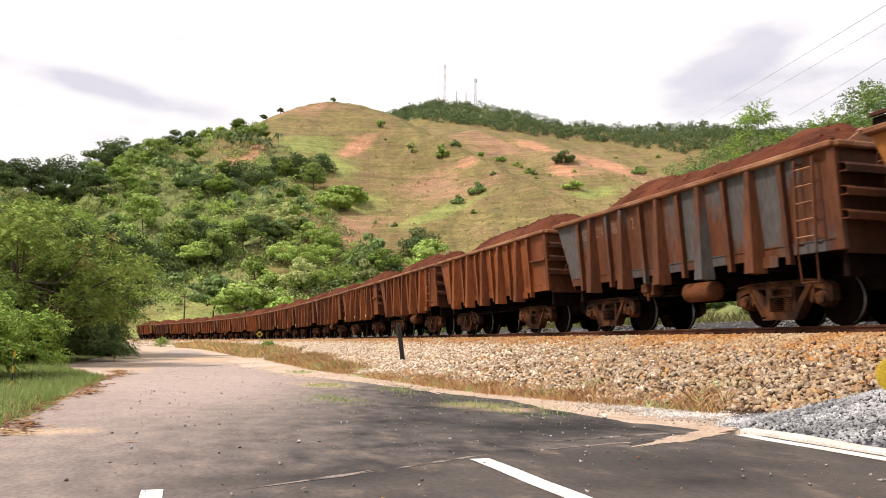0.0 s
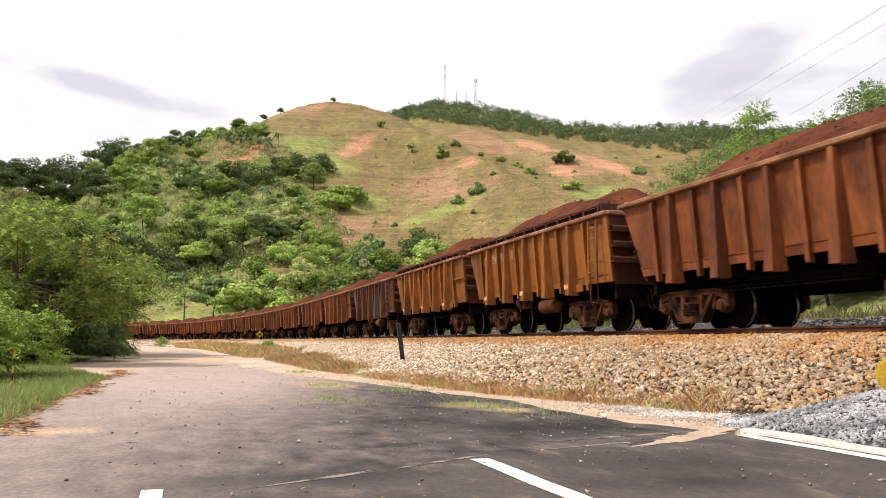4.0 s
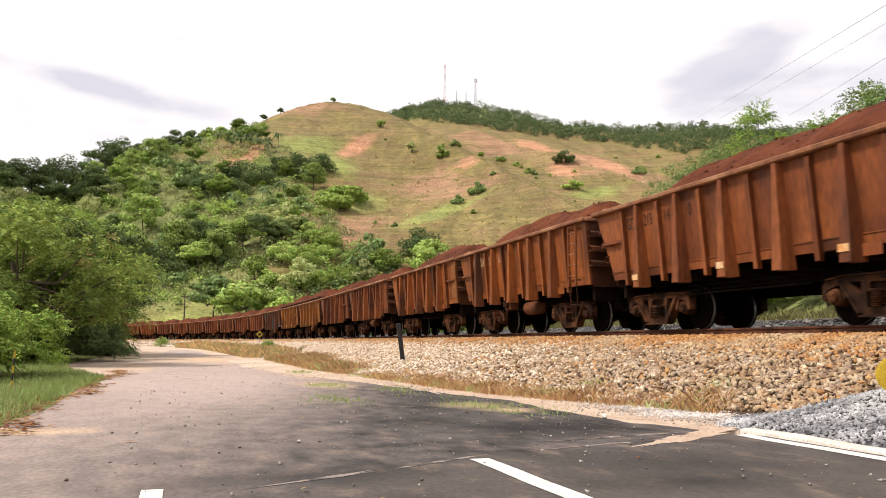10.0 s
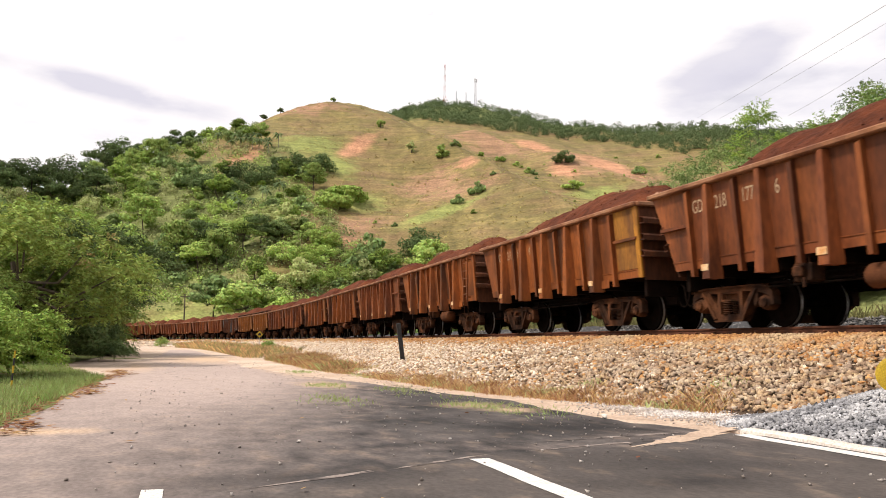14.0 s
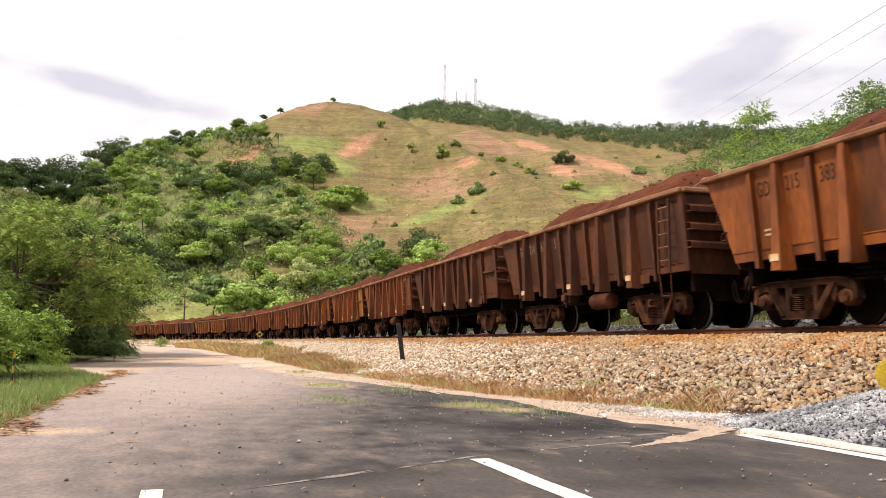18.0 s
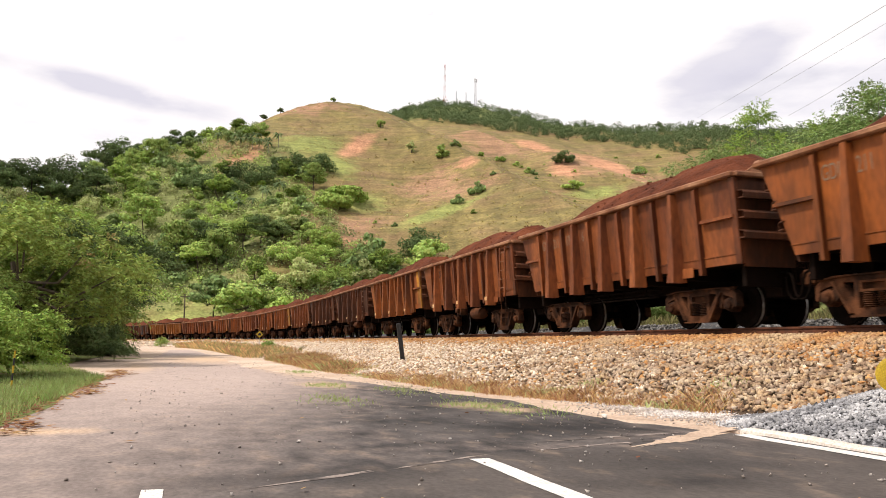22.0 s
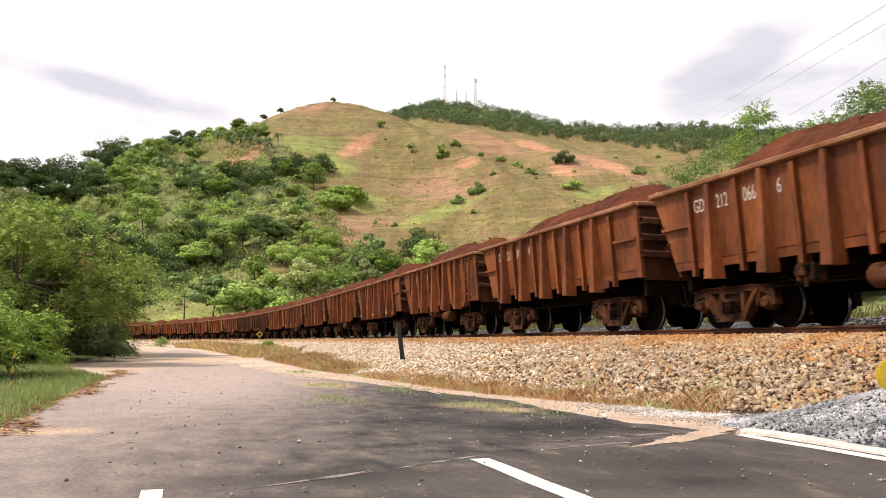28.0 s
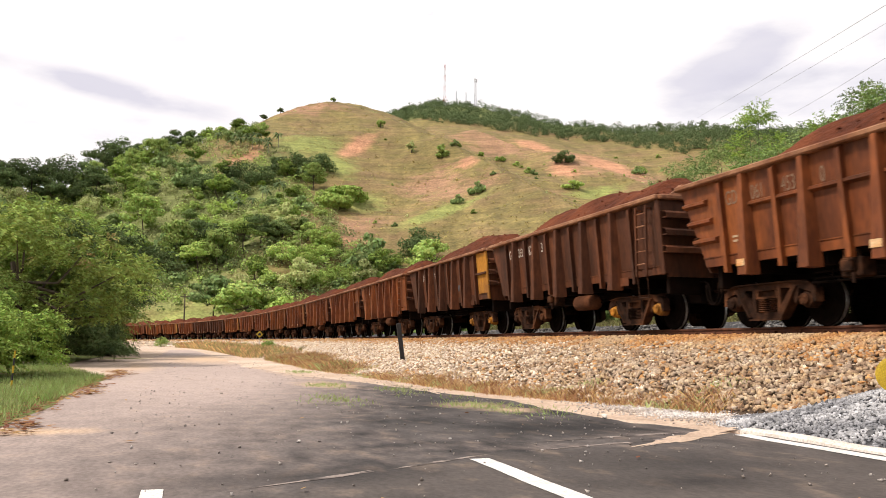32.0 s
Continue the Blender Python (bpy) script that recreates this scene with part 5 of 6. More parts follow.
def limbs(bm, rnd, base, top, r, lobes, bend=0.15):
    """Bent trunk that forks to the lobes."""
    p = Vector(base)
    mid = Vector(base).lerp(Vector(top), 0.5) + Vector((rnd.uniform(-bend, bend), rnd.uniform(-bend, bend), 0)) * (top[2] - base[2])
    tube(bm, p - Vector((0, 0, 0.3)), mid, r, r * 0.75, 8)
    tube(bm, mid, top, r * 0.75, r * 0.5, 8)
    for l in lobes:
        end = Vector(l[:3])
        k = mid.lerp(end, 0.55) + Vector((0, 0, -0.06 * (end - mid).length))
        tube(bm, mid.lerp(Vector(top), 0.6), k, r * 0.38, r * 0.26, 6)
        tube(bm, k, end, r * 0.26, r * 0.08, 5)
    return bm


def tree_parts(name, label, seed, h, spread, lobes_n, count, size, leaf, flat=0.6, low=0.35, trunk=0.16, droop=0.35, bark=None, feather=False):
    rnd, rn = random.Random(seed), np.random.RandomState(seed)
    lobes = []
    for i in range(lobes_n):
        a, q = rnd.uniform(0, 6.28), rnd.uniform(0.15, 1.0) ** 0.6
        z = h * (low + (1 - low) * rnd.uniform(0.1, 0.88) * (1.08 - 0.45 * q))
        k = spread * rnd.uniform(0.26, 0.46) * (0.62 if lobes_n >= 24 else 0.74 if feather else 0.9)
        lobes.append((math.cos(a) * spread * q * 0.72, math.sin(a) * spread * q * 0.72, z, k, k, k * flat))
    lobes.append((0, 0, h * 0.86, spread * 0.36, spread * 0.36, h * 0.13))
    t = thing(name, label, "tree" if "tree" in name else "bush")
    part("trunk", limbs(bmesh.new(), rnd, (0, 0, 0), (rnd.uniform(-0.1, 0.1) * h, rnd.uniform(-0.1, 0.1) * h, h * 0.62), trunk, lobes), bark or M_BARK, t)
    part("crown", quads_mesh("crown", (spray_cloud if feather else leaf_cloud)(rn, lobes, count, size, droop), M_LEAF[leaf]), None, t)
    return t


def palm_parts(seed, h=8.0):
    rnd = random.Random(seed)
    t = thing("palm_tree", "tall palm with a drooping feathery crown on the hill", "palm tree", "trees on the hillside")
    bm = bmesh.new()
    tube(bm, (0, 0, -0.4), (0.2, 0.1, h * 0.5), 0.17, 0.14)
    tube(bm, (0.2, 0.1, h * 0.5), (0.25, 0.2, h), 0.14, 0.11)
    part("trunk", bm, M_DRYBARK, t)
    V = []
    for i in range(16):
        a, up = i * 0.39 * 2.4, rnd.uniform(0.1, 1.0)
        prev = Vector((0.25, 0.2, h))
        for k in range(7):
            step = Vector((math.cos(a) * 0.48, math.sin(a) * 0.48, up * 0.5 - k * 0.17))
            nxt = prev + step
            sd = Vector((-math.sin(a), math.cos(a), 0)) * (0.42 * math.sin((k + 1) / 8 * 3.14) + 0.05)
            for q in (sd, -sd):
                V.append((prev, prev + q * 0.9 + Vector((0, 0, -0.18)), nxt + q * 0.9 + Vector((0, 0, -0.25)), nxt))
            prev = nxt
    part("crown", quads_mesh("crown", np.array([[tuple(p) for p in q] for q in V]), M_LEAF["far"]), None, t)
    return t


def spread_copies(protos, spots, rnd, group):
    """Plant copies at (x, y, scale); each prototype itself takes the first spot that falls to it."""
    used = set()
    for x, y, k in spots:
        i = rnd.randrange(len(protos))
        z = float(land(x, y)[0])
        m = pose(x, y, z - 0.1, 0, 0, rnd.uniform(0, 360)) @ Matrix.Diagonal((k, k, k * rnd.uniform(0.85, 1.15), 1))
        if i in used:
            ob = copy_thing(protos[i], m)
        else:
            used.add(i)
            ob = protos[i]
            ob.matrix_basis = m
        tagged(ob, group=group)
    for i, p in enumerate(protos):
        if i not in used:
            for ob in (*p.children_recursive, p):
                bpy.data.objects.remove(ob)


CLEARINGS = ((-87, 251, 9, 9), (-64, 291, 6, 4), (-51, 249, 4.5, 8), (-34, 246, 9, 9), (-27, 243, 9, 9), (-60, 343, 14, 11), (-58, 279, 13, 10), (-47, 272, 8, 8), (-96, 282, 8, 6), (-98, 335, 17, 15))


def cleared(x, y):
    return any(((x - cx) / a) ** 2 + ((y - cy) / b) ** 2 < 1 for cx, cy, a, b in CLEARINGS)


def wood_edge(y):
    """Eastern edge of the woods on the slope, as x / y."""
    return float(np.interp(y, (150, 225, 240, 255, 290, 330, 350, 400), (0.0, -0.03, -0.10, -0.125, -0.150, -0.19, -0.225, -0.23))) + 0.012 * math.sin(y * 0.21)


def hillside_woods():
    rnd = random.Random(3)
    broad = [tree_parts("broadleaf_tree", "dense dark-green broadleaf tree on the hillside", 20 + i, 9.0, 5.0, 16, 3000, 0.46, c, 0.5) for i, c in enumerate(("deep", "mid", "deep", "shade"))]
    pale = [tree_parts("broadleaf_tree", "light-green bushy tree on the hillside", 30 + i, 7.0, 4.2, 14, 2200, 0.44, c, 0.6, low=0.2) for i, c in enumerate(("light", "mid", "olive"))]
    shrubs = [tree_parts("shrub", "low green shrub on the hill grass", 40 + i, 3.0, 2.6, 8, 700, 0.5, c, 0.7, low=0.12, trunk=0.08) for i, c in enumerate(("mid", "deep", "shade"))]
    palms = [palm_parts(50), palm_parts(51, 6.5)]
    spots_b, spots_p, spots_s = [], [], []
    while len(spots_s) < 200:
        y = rnd.uniform(165, 390)
        x = rnd.uniform(-0.62, 0.01) * y
        az = x / y
        if az > wood_edge(y) or (y < 215 and az < -0.235 and len(spots_s) < 190) or (-96 < x < -70 and 300 < y < 345) or cleared(x, y):
            continue
        if len(spots_b) < 115 and rnd.random() < (0.68 if az < -0.25 else 0.5):
            spots_b.append((x, y, rnd.uniform(0.7, 1.25) * float(np.interp(y, (200, 300, 335), (1.1, 1.0, 0.8)))))
        elif len(spots_p) < 115:
            spots_p.append((x, y, rnd.uniform(0.7, 1.35) * float(np.interp(y, (250, 330), (1.0, 0.7)))))
        elif len(spots_b) >= 115 or rnd.random() < 0.3:
            spots_s.append((x, y, rnd.uniform(0.6, 1.5)))
    for _ in range(22):
        y = rnd.uniform(240, 400)
        spots_s.append((rnd.uniform(-0.10, 0.27) * y, y, rnd.uniform(0.2, 0.5)))
    # bushes along the gullies of the open hill
    for x, y in ((4.9, 346), (7, 350), (19.5, 422), (27.6, 410), (30, 408), (36.9, 401), (42.7, 378), (41.3, 389), (101.8, 472), (12.3, 290), (5.1, 282), (104, 428), (107, 430), (125.7, 467)):
        spots_s.append((x, y, rnd.uniform(0.55, 1.0)))
    spots_m = [(x + rnd.uniform(-1, 1), y, rnd.uniform(0.75, 1.0)) for x, y in ((-97, 342), (-90, 336), (-88, 342), (-83, 335), (-80, 336), (-77, 333), (-73.5, 331), (-86, 339), (-106, 347), (-75, 337), (-70.6, 338), (-84, 340), (-79, 341),
                                                                            (-69, 268), (-66, 262), (-64, 266), (-60, 272), (-72, 274), (-63, 281), (-57, 276))]
    spread_copies(broad, spots_b, rnd, "trees on the hillside")
    spread_copies(pale, spots_p, rnd, "trees on the hillside")
    spread_copies(shrubs, spots_s, rnd, "shrubs on the hillside")
    spread_copies(palms, spots_m, rnd, "palms on the hillside")


def undergrowth():
    """Low growth between the trees of the western slope."""
    rn, rnd = np.random.RandomState(12), random.Random(12)
    for name, leaf, n in (("hillside_undergrowth", "mid", 1100), ("pale_undergrowth", "olive", 1500), ("dark_undergrowth", "deep", 600)):
        lobes = []
        while len(lobes) < n:
            y = rnd.uniform(140, 380)
            x = rnd.uniform(-0.62, 0.01) * y
            if x / y > wood_edge(y) or (cleared(x, y) and leaf != "olive" and rnd.random() < 0.85) or (y < 200 and -0.40 < x / y < -0.26 and rnd.random() < 0.93):
                continue
            k = rnd.uniform(0.9, 2.6)
            lobes.append((x, y, float(land(x, y)[0]) + k * 0.4, k, k, k * 0.8))
        thing(name, "tangled green undergrowth covering the lower hillside", "undergrowth", kind="stuff", data=quads_mesh(name, leaf_cloud(rn, lobes, n * 56, 0.54), M_LEAF[leaf]))


def far_wood():
    """Palm and scrub wood that covers the far ridge."""
    rn = np.random.RandomState(8)
    lobes = []
    while len(lobes) < 4400:
        x, y = rn.uniform(-44, 300), rn.uniform(470, 635)
        z = float(land(x, y)[0])
        foot = float(np.interp(x, (-44, -10, 6, 25, 43, 61, 80, 100, 114, 126, 140, 300), (160, 152, 145, 145, 139, 135, 134, 135, 126, 118, 113, 105)))
        if ridge_height(np.array([x]), np.array([y]), *RIDGES[1])[0] < z - 14 or z < foot + 1.5 * math.sin(x * 0.3) + rn.uniform(-1, 1):
            continue
        k = rn.uniform(1.3, 2.7)
        lobes.append((x, y, z + k * 0.9 + (rn.uniform(1.0, 2.6) if rn.rand() < 0.16 else 0.0), k, k, k * rn.uniform(0.75, 1.1)))
    thing("far_wood", "dark green wood covering the far ridge", "wood", kind="stuff", data=quads_mesh("far_wood", leaf_cloud(rn, lobes, 200000, 0.72), M_LEAF["far"]))


hillside_woods()
undergrowth()
far_wood()


def roadside_trees():
    """Tall trees and bushes west of the road."""
    spec = (
        ("broadleaf_tree", "tall shady roadside tree with long feathery boughs", 60, 7.8, 5.2, 18, 22000, 0.19, "shade", (-19.8, 42.0)),
        ("broadleaf_tree", "tall bright-green roadside tree", 61, 9.6, 6.0, 20, 24000, 0.20, "light", (-24.0, 51.0)),
        # trees with "dark" leaves: the hollow's shade is put into their colour
        ("broadleaf_tree", "leaning roadside tree over the verge, leaf colour darkened as shade", 62, 8.2, 4.6, 16, 18000, 0.19, "dark", (-22.6, 52.0)),
        ("broadleaf_tree", "dense dark roadside tree beside the track curve", 63, 9.0, 5.0, 16, 16000, 0.20, "deep", (-28.5, 60.0)),
        ("broadleaf_tree", "roadside tree with brown seed pods among the leaves", 64, 5.6, 4.4, 16, 20000, 0.15, "mixed", (-14.2, 27.5)),
        ("broadleaf_tree", "green roadside tree with hanging pods", 65, 6.0, 4.0, 16, 16000, 0.15, "shade", (-17.5, 30.0)),
        ("broadleaf_tree", "tree with boughs spreading over the road's end, leaf colour darkened as shade", 69, 7.6, 4.6, 18, 18000, 0.18, "dark", (-18.9, 46.5)),
        ("broadleaf_tree", "dense tree over a shaded hollow, leaf colour darkened as shade", 68, 6.4, 2.9, 16, 22000, 0.17, "dark", (-17.1, 36.5)),
        ("broadleaf_tree", "large dark tree at the back of the verge", 66, 11.5, 6.5, 18, 18000, 0.23, "deep", (-36.0, 66.0)),
        ("broadleaf_tree", "large dark tree behind the roadside bushes", 67, 11.0, 6.5, 18, 18000, 0.23, "mid", (-44.0, 70.0)),
    )
    for name, label, seed, h, sp, ln, cnt, size, leaf, (x, y) in spec:
        t = tree_parts(name, label, seed, h, sp, ln + 3, int(cnt * 1.4), size * 0.95, leaf, 0.5, low=0.24 if seed in (64, 65) else 0.42 if seed == 69 else 0.08, trunk=0.17, droop=0.55, feather=True)
        t.matrix_basis = pose(x, y, 0.05)
        tagged(t, group="roadside trees")
    bush = (
        ("leafy green roadside bush at the grass edge", 70, 2.1, 1.9, 14000, 0.099, "shade", (-10.3, 18.2)),
        ("spreading roadside bush with arching twigs", 71, 2.3, 2.2, 14000, 0.099, "mid", (-12.0, 19.5)),
        ("dense green bush beside the striped stake", 72, 1.9, 1.8, 14000, 0.092, "shade", (-10.1, 16.4)),
        # the "dark" bushes paint the unlit hollow under the boughs
        ("bush under the roadside trees, leaf colour darkened as shade", 73, 3.4, 2.6, 14000, 0.119, "dark", (-15.2, 33.0)),
        ("bush beneath the roadside boughs, leaf colour darkened as shade", 77, 3.0, 2.4, 12000, 0.119, "dark", (-16.2, 35.0)),
        ("low bush at the shaded verge, leaf colour darkened as shade", 74, 2.0, 2.4, 12000, 0.119, "dark", (-19.6, 44.0)),
        ("low bush at the end of the verge, leaf colour darkened as shade", 75, 1.1, 1.8, 9000, 0.106, "dark", (-18.9, 46.0)),
        ("green bush at the back of the grass verge", 76, 3.2, 2.8, 14000, 0.132, "mid", (-14.8, 27.0)),
    )
    for s, w, seed, h, sp, label in ((100.0, 9.4, 78, 1.3, 1.2, "small green shrub beside the far track"), (38.0, 5.2, 79, 0.9, 0.5, "leafy weed beside the diamond sign")):
        p, _ = by_road(s, w)
        bush += ((label, seed, h, sp, 1500, 0.16, "mid", (p.x, p.y)),)
    for label, seed, h, sp, cnt, size, leaf, (x, y) in bush:
        t = tree_parts("bush", label, seed, h, sp, 17, int(cnt * 1.7), size * 0.85, leaf, 0.55, low=0.04, trunk=0.06, droop=0.5, feather=True)
        t.matrix_basis = pose(x, y, 0.03)
        tagged(t, group="roadside bushes")


def bank_trees():
    spec = (
        ("broadleaf_tree", "airy pale tree on the bank behind the train", 80, 10.6, 3.0, 16, 15000, 0.17, "shade", (20.6, 52.0), 0.62),
        ("broadleaf_tree", "dark green tree on the bank behind the train", 81, 6.5, 3.0, 14, 12000, 0.18, "deep", (17.6, 33.0), 0.6),
        ("broadleaf_tree", "green leafy tree on the bank above the wagons", 82, 6.0, 4.5, 14, 12000, 0.18, "deep", (20.5, 36.5), 0.6),
        ("broadleaf_tree", "round green tree on the bank", 83, 9.8, 4.2, 14, 13000, 0.20, "deep", (21.5, 62.0), 0.6),
        ("broadleaf_tree", "light bushy tree on the bank", 84, 10.0, 4.0, 14, 11000, 0.21, "deep", (25.5, 74.0), 0.6),
        ("broadleaf_tree", "mid-green tree along the bank", 85, 9.6, 4.4, 14, 9000, 0.22, "deep", (29.0, 92.0), 0.6),
        ("broadleaf_tree", "olive bushy tree at the foot of the hill", 86, 10.5, 4.6, 14, 7500, 0.26, "deep", (32.0, 112.0), 0.6),
        ("broadleaf_tree", "green bushy tree at the foot of the hill", 87, 10.0, 5.0, 14, 7500, 0.27, "deep", (36.0, 135.0), 0.6),
        ("broadleaf_tree", "leafy green tree high on the bank", 88, 6.6, 2.6, 14, 12000, 0.17, "deep", (15.9, 29.0), 0.7),
        ("broadleaf_tree", "green tree filling the bank behind the train", 89, 7.0, 2.8, 14, 10500, 0.20, "shade", (20.6, 43.0), 0.6),
        ("broadleaf_tree", "dense bush on the bank behind the train", 90, 6.0, 4.2, 14, 12000, 0.20, "deep", (16.5, 38.0), 0.6),
        ("broadleaf_tree", "dense green bush on the bank behind the wagons", 91, 8.4, 3.6, 14, 12000, 0.20, "deep", (22.0, 56.0), 0.6),
    )
    for name, label, seed, h, sp, ln, cnt, size, leaf, (x, y), flat in spec:
        t = tree_parts(name, label, seed, h, sp, ln + 4, int(cnt * 1.5), size * 0.62, leaf, flat, low=0.15, trunk=0.12, feather=True)
        t.matrix_basis = pose(x, y, float(land(x, y)[0]) - 0.1)
        tagged(t, group="trees on the bank")


roadside_trees()
bank_trees()


LONE = (
    ("small round green tree alone on the hill grass", 101, 6.0, 3.4, 1600, 0.6, "mid", (-0.4, 340.0)),
    ("broad dark tree on the bare hillside", 102, 6.5, 6.4, 2200, 0.6, "dark", (59.0, 388.0)),
    ("low spreading tree on the hill grass", 103, 4.0, 5.5, 1800, 0.6, "mid", (55.0, 340.0)),
    ("small thin tree on the hill grass", 104, 5.5, 2.4, 700, 0.55, "olive", (-14.1, 351.0)),
    ("small tree at the edge of a soil scar", 105, 4.0, 2.4, 800, 0.55, "mid", (-30.1, 381.0)),
    ("small bush on the hill summit", 106, 2.4, 2.0, 260, 0.5, "deep", (-58.6, 420.0)),
    ("large dark-green tree at the foot of the hill", 107, 10.5, 7.6, 4200, 0.5, "dark", (-7.2, 238.0)),
    ("spreading flat-crowned tree above the track", 110, 12.0, 8.0, 3600, 0.7, "mid", (-44.0, 178.0)),
    ("spreading flat-crowned dark tree above the track", 111, 12.5, 8.0, 3600, 0.7, "deep", (-52.0, 186.0)),
    ("round light-green tree above the track", 112, 9.0, 5.5, 3000, 0.6, "light", (-34.0, 176.0)),
    ("broad dark-green tree below the open summit", 200, 8, 7.5, 3000, 0.48, "dark", (-84, 291)),
    ("broad dark-green tree below the open summit", 201, 8.5, 8, 3000, 0.48, "dark", (-75.8, 299)),
    ("broad dark-green tree below the open summit", 202, 7.5, 7.5, 3000, 0.48, "dark", (-66.8, 297)),
    ("broad dark-green tree below the open summit", 203, 7, 7, 3000, 0.48, "dark", (-74.8, 288)),
    ("broad dark-green tree below the open summit", 204, 7, 6.0, 3000, 0.48, "dark", (-56.6, 315)),
    ("broad dark-green tree below the open summit", 205, 8, 6.5, 3000, 0.48, "dark", (-48.1, 318)),
    ("broad dark-green tree below the open summit", 206, 7, 6.5, 3000, 0.48, "dark", (-61.8, 308)),
    ("broad dark-green tree below the open summit", 207, 8, 7, 3000, 0.48, "dark", (-88.6, 287)),
    ("flat-crowned spreading tree on the lower hillside", 215, 9, 7, 4200, 0.40, "dark", (-72.8, 240)),
    ("flat-crowned spreading tree on the lower hillside", 216, 9.5, 7.5, 4200, 0.40, "dark", (-62.3, 227)),
    ("flat-crowned spreading tree on the lower hillside", 217, 10, 7.5, 4200, 0.40, "mid", (-55.5, 225)),
    ("flat-crowned spreading tree on the lower hillside", 218, 9.5, 7, 4200, 0.40, "dark", (-51, 226)),
    ("flat-crowned spreading tree on the lower hillside", 219, 9, 6.5, 4200, 0.40, "dark", (-72, 228)),
    ("flat-crowned spreading tree on the lower hillside", 220, 9, 6.5, 4200, 0.40, "mid", (-66, 219)),
    ("two-toned green bushy tree at the foot of the hill", 225, 7.5, 3.6, 2800, 0.36, "shade", (-43.1, 233)),
    ("leafy green bushy tree at the foot of the hill", 226, 6.5, 3.6, 2800, 0.36, "mid", (-45.7, 230)),
    ("leafy green bushy tree at the foot of the hill", 227, 5.5, 4.0, 2800, 0.36, "mid", (-38.1, 228)),
    ("leafy green bushy tree at the foot of the hill", 228, 6.5, 4.8, 2800, 0.36, "mid", (-42.8, 217)),
    ("bright green bushy tree at the foot of the hill", 229, 6.5, 4.6, 2800, 0.36, "light", (-36.7, 217)),
    ("leafy green bushy tree at the foot of the hill", 230, 5.5, 4.0, 2800, 0.36, "mid", (-32, 220)),
    ("leafy green bushy tree at the foot of the hill", 231, 5.5, 4.6, 2800, 0.36, "mid", (-25.2, 221)),
    ("dark green bushy tree at the foot of the hill", 232, 5.5, 4.5, 2800, 0.36, "deep", (-20.3, 226)),
    ("leafy green bushy tree at the foot of the hill", 233, 5, 4.5, 2800, 0.36, "mid", (-15.3, 234)),
    ("bright green bushy tree at the foot of the hill", 234, 4.5, 5, 2800, 0.36, "light", (-27.2, 213)),
    ("bright green bushy tree at the foot of the hill", 235, 4.5, 4.6, 2800, 0.36, "light", (-32.6, 210)),
    ("leafy green bushy tree at the foot of the hill", 236, 4.5, 4.6, 2800, 0.36, "mid", (-36.4, 207)),
    ("bright green bushy tree at the foot of the hill", 237, 4.5, 4.6, 2800, 0.36, "light", (-21.7, 218)),
    ("two-toned green bushy tree at the foot of the hill", 238, 7, 3.8, 2800, 0.36, "shade", (-48.6, 210)),
    ("leafy green bushy tree at the foot of the hill", 239, 5, 3.6, 2800, 0.36, "mid", (-45, 207)),
    ("flat-crowned tree standing on the skyline", 245, 7.5, 4.2, 500, 0.6, "far", (178, 547)),
    ("flat-crowned tree standing on the skyline", 246, 8, 4.5, 500, 0.6, "far", (192, 545)),
    ("flat-crowned tree standing on the skyline", 247, 8.5, 5, 500, 0.6, "far", (206, 541)),
    ("flat-crowned tree standing on the skyline", 248, 6, 3.5, 500, 0.6, "far", (150, 556)),
    ("flat-crowned tree standing on the skyline", 249, 3.2, 2.2, 500, 0.6, "far", (-42, 440)),
    ("flat-crowned tree standing on the skyline", 250, 2.8, 2.0, 500, 0.6, "far", (-37.5, 444)),
    ("flat-crowned tree standing on the skyline", 251, 3, 2.0, 500, 0.6, "far", (-83, 404)),
    ("flat-crowned tree standing on the skyline", 252, 3.5, 2.4, 500, 0.6, "far", (-90, 397)),
    ("bright banana-like thicket on the hill", 121, 6.0, 8.5, 3600, 0.9, "light", (-35.0, 292.0)),
    ("bright green thicket on the hill", 122, 5.0, 8.0, 3200, 0.9, "light", (-38.0, 280.0)),
)


def lone_trees():
    """Single trees that stand out on the open hill."""
    for label, seed, h, sp, cnt, size, leaf, (x, y) in LONE:
        t = tree_parts("broadleaf_tree", label, seed, h, sp, 13, cnt, size, leaf, 0.32 if "flat" in label or "spreading" in label else 0.66, low=0.45 if "flat" in label else 0.12, trunk=0.2)
        t.matrix_basis = pose(x, y, float(land(x, y)[0]) - 0.1)
        tagged(t, group="lone hillside trees")


lone_trees()


def crest_trees():
    """Dark trees that make the western skyline."""
    rnd = random.Random(61)
    for i, (x, y, h) in enumerate(((-153, 277, 8.5), (-149, 280, 11), (-145, 283, 13.5), (-141, 290, 14), (-139, 296, 14.5), (-134, 300, 12.5), (-155, 358, 14), (-150, 359, 16), (-144, 359, 14.5), (-137, 360, 9), (-121, 359, 10.5), (-114, 362, 7.5),
                                   (-147, 272, 9), (-138, 282, 10), (-130, 288, 11), (-128, 298, 12), (-146, 348, 11), (-136, 350, 9))):
        t = tree_parts("broadleaf_tree", "dark spreading tree on the western skyline", 140 + i, h, h * 0.52 + 1.2, 14, 3400, 0.50, "dark", 0.45, low=0.3, trunk=0.22)
        t.matrix_basis = pose(x, y, float(land(x, y)[0]) - 0.1)
        tagged(t, group="lone hillside trees")


crest_trees()


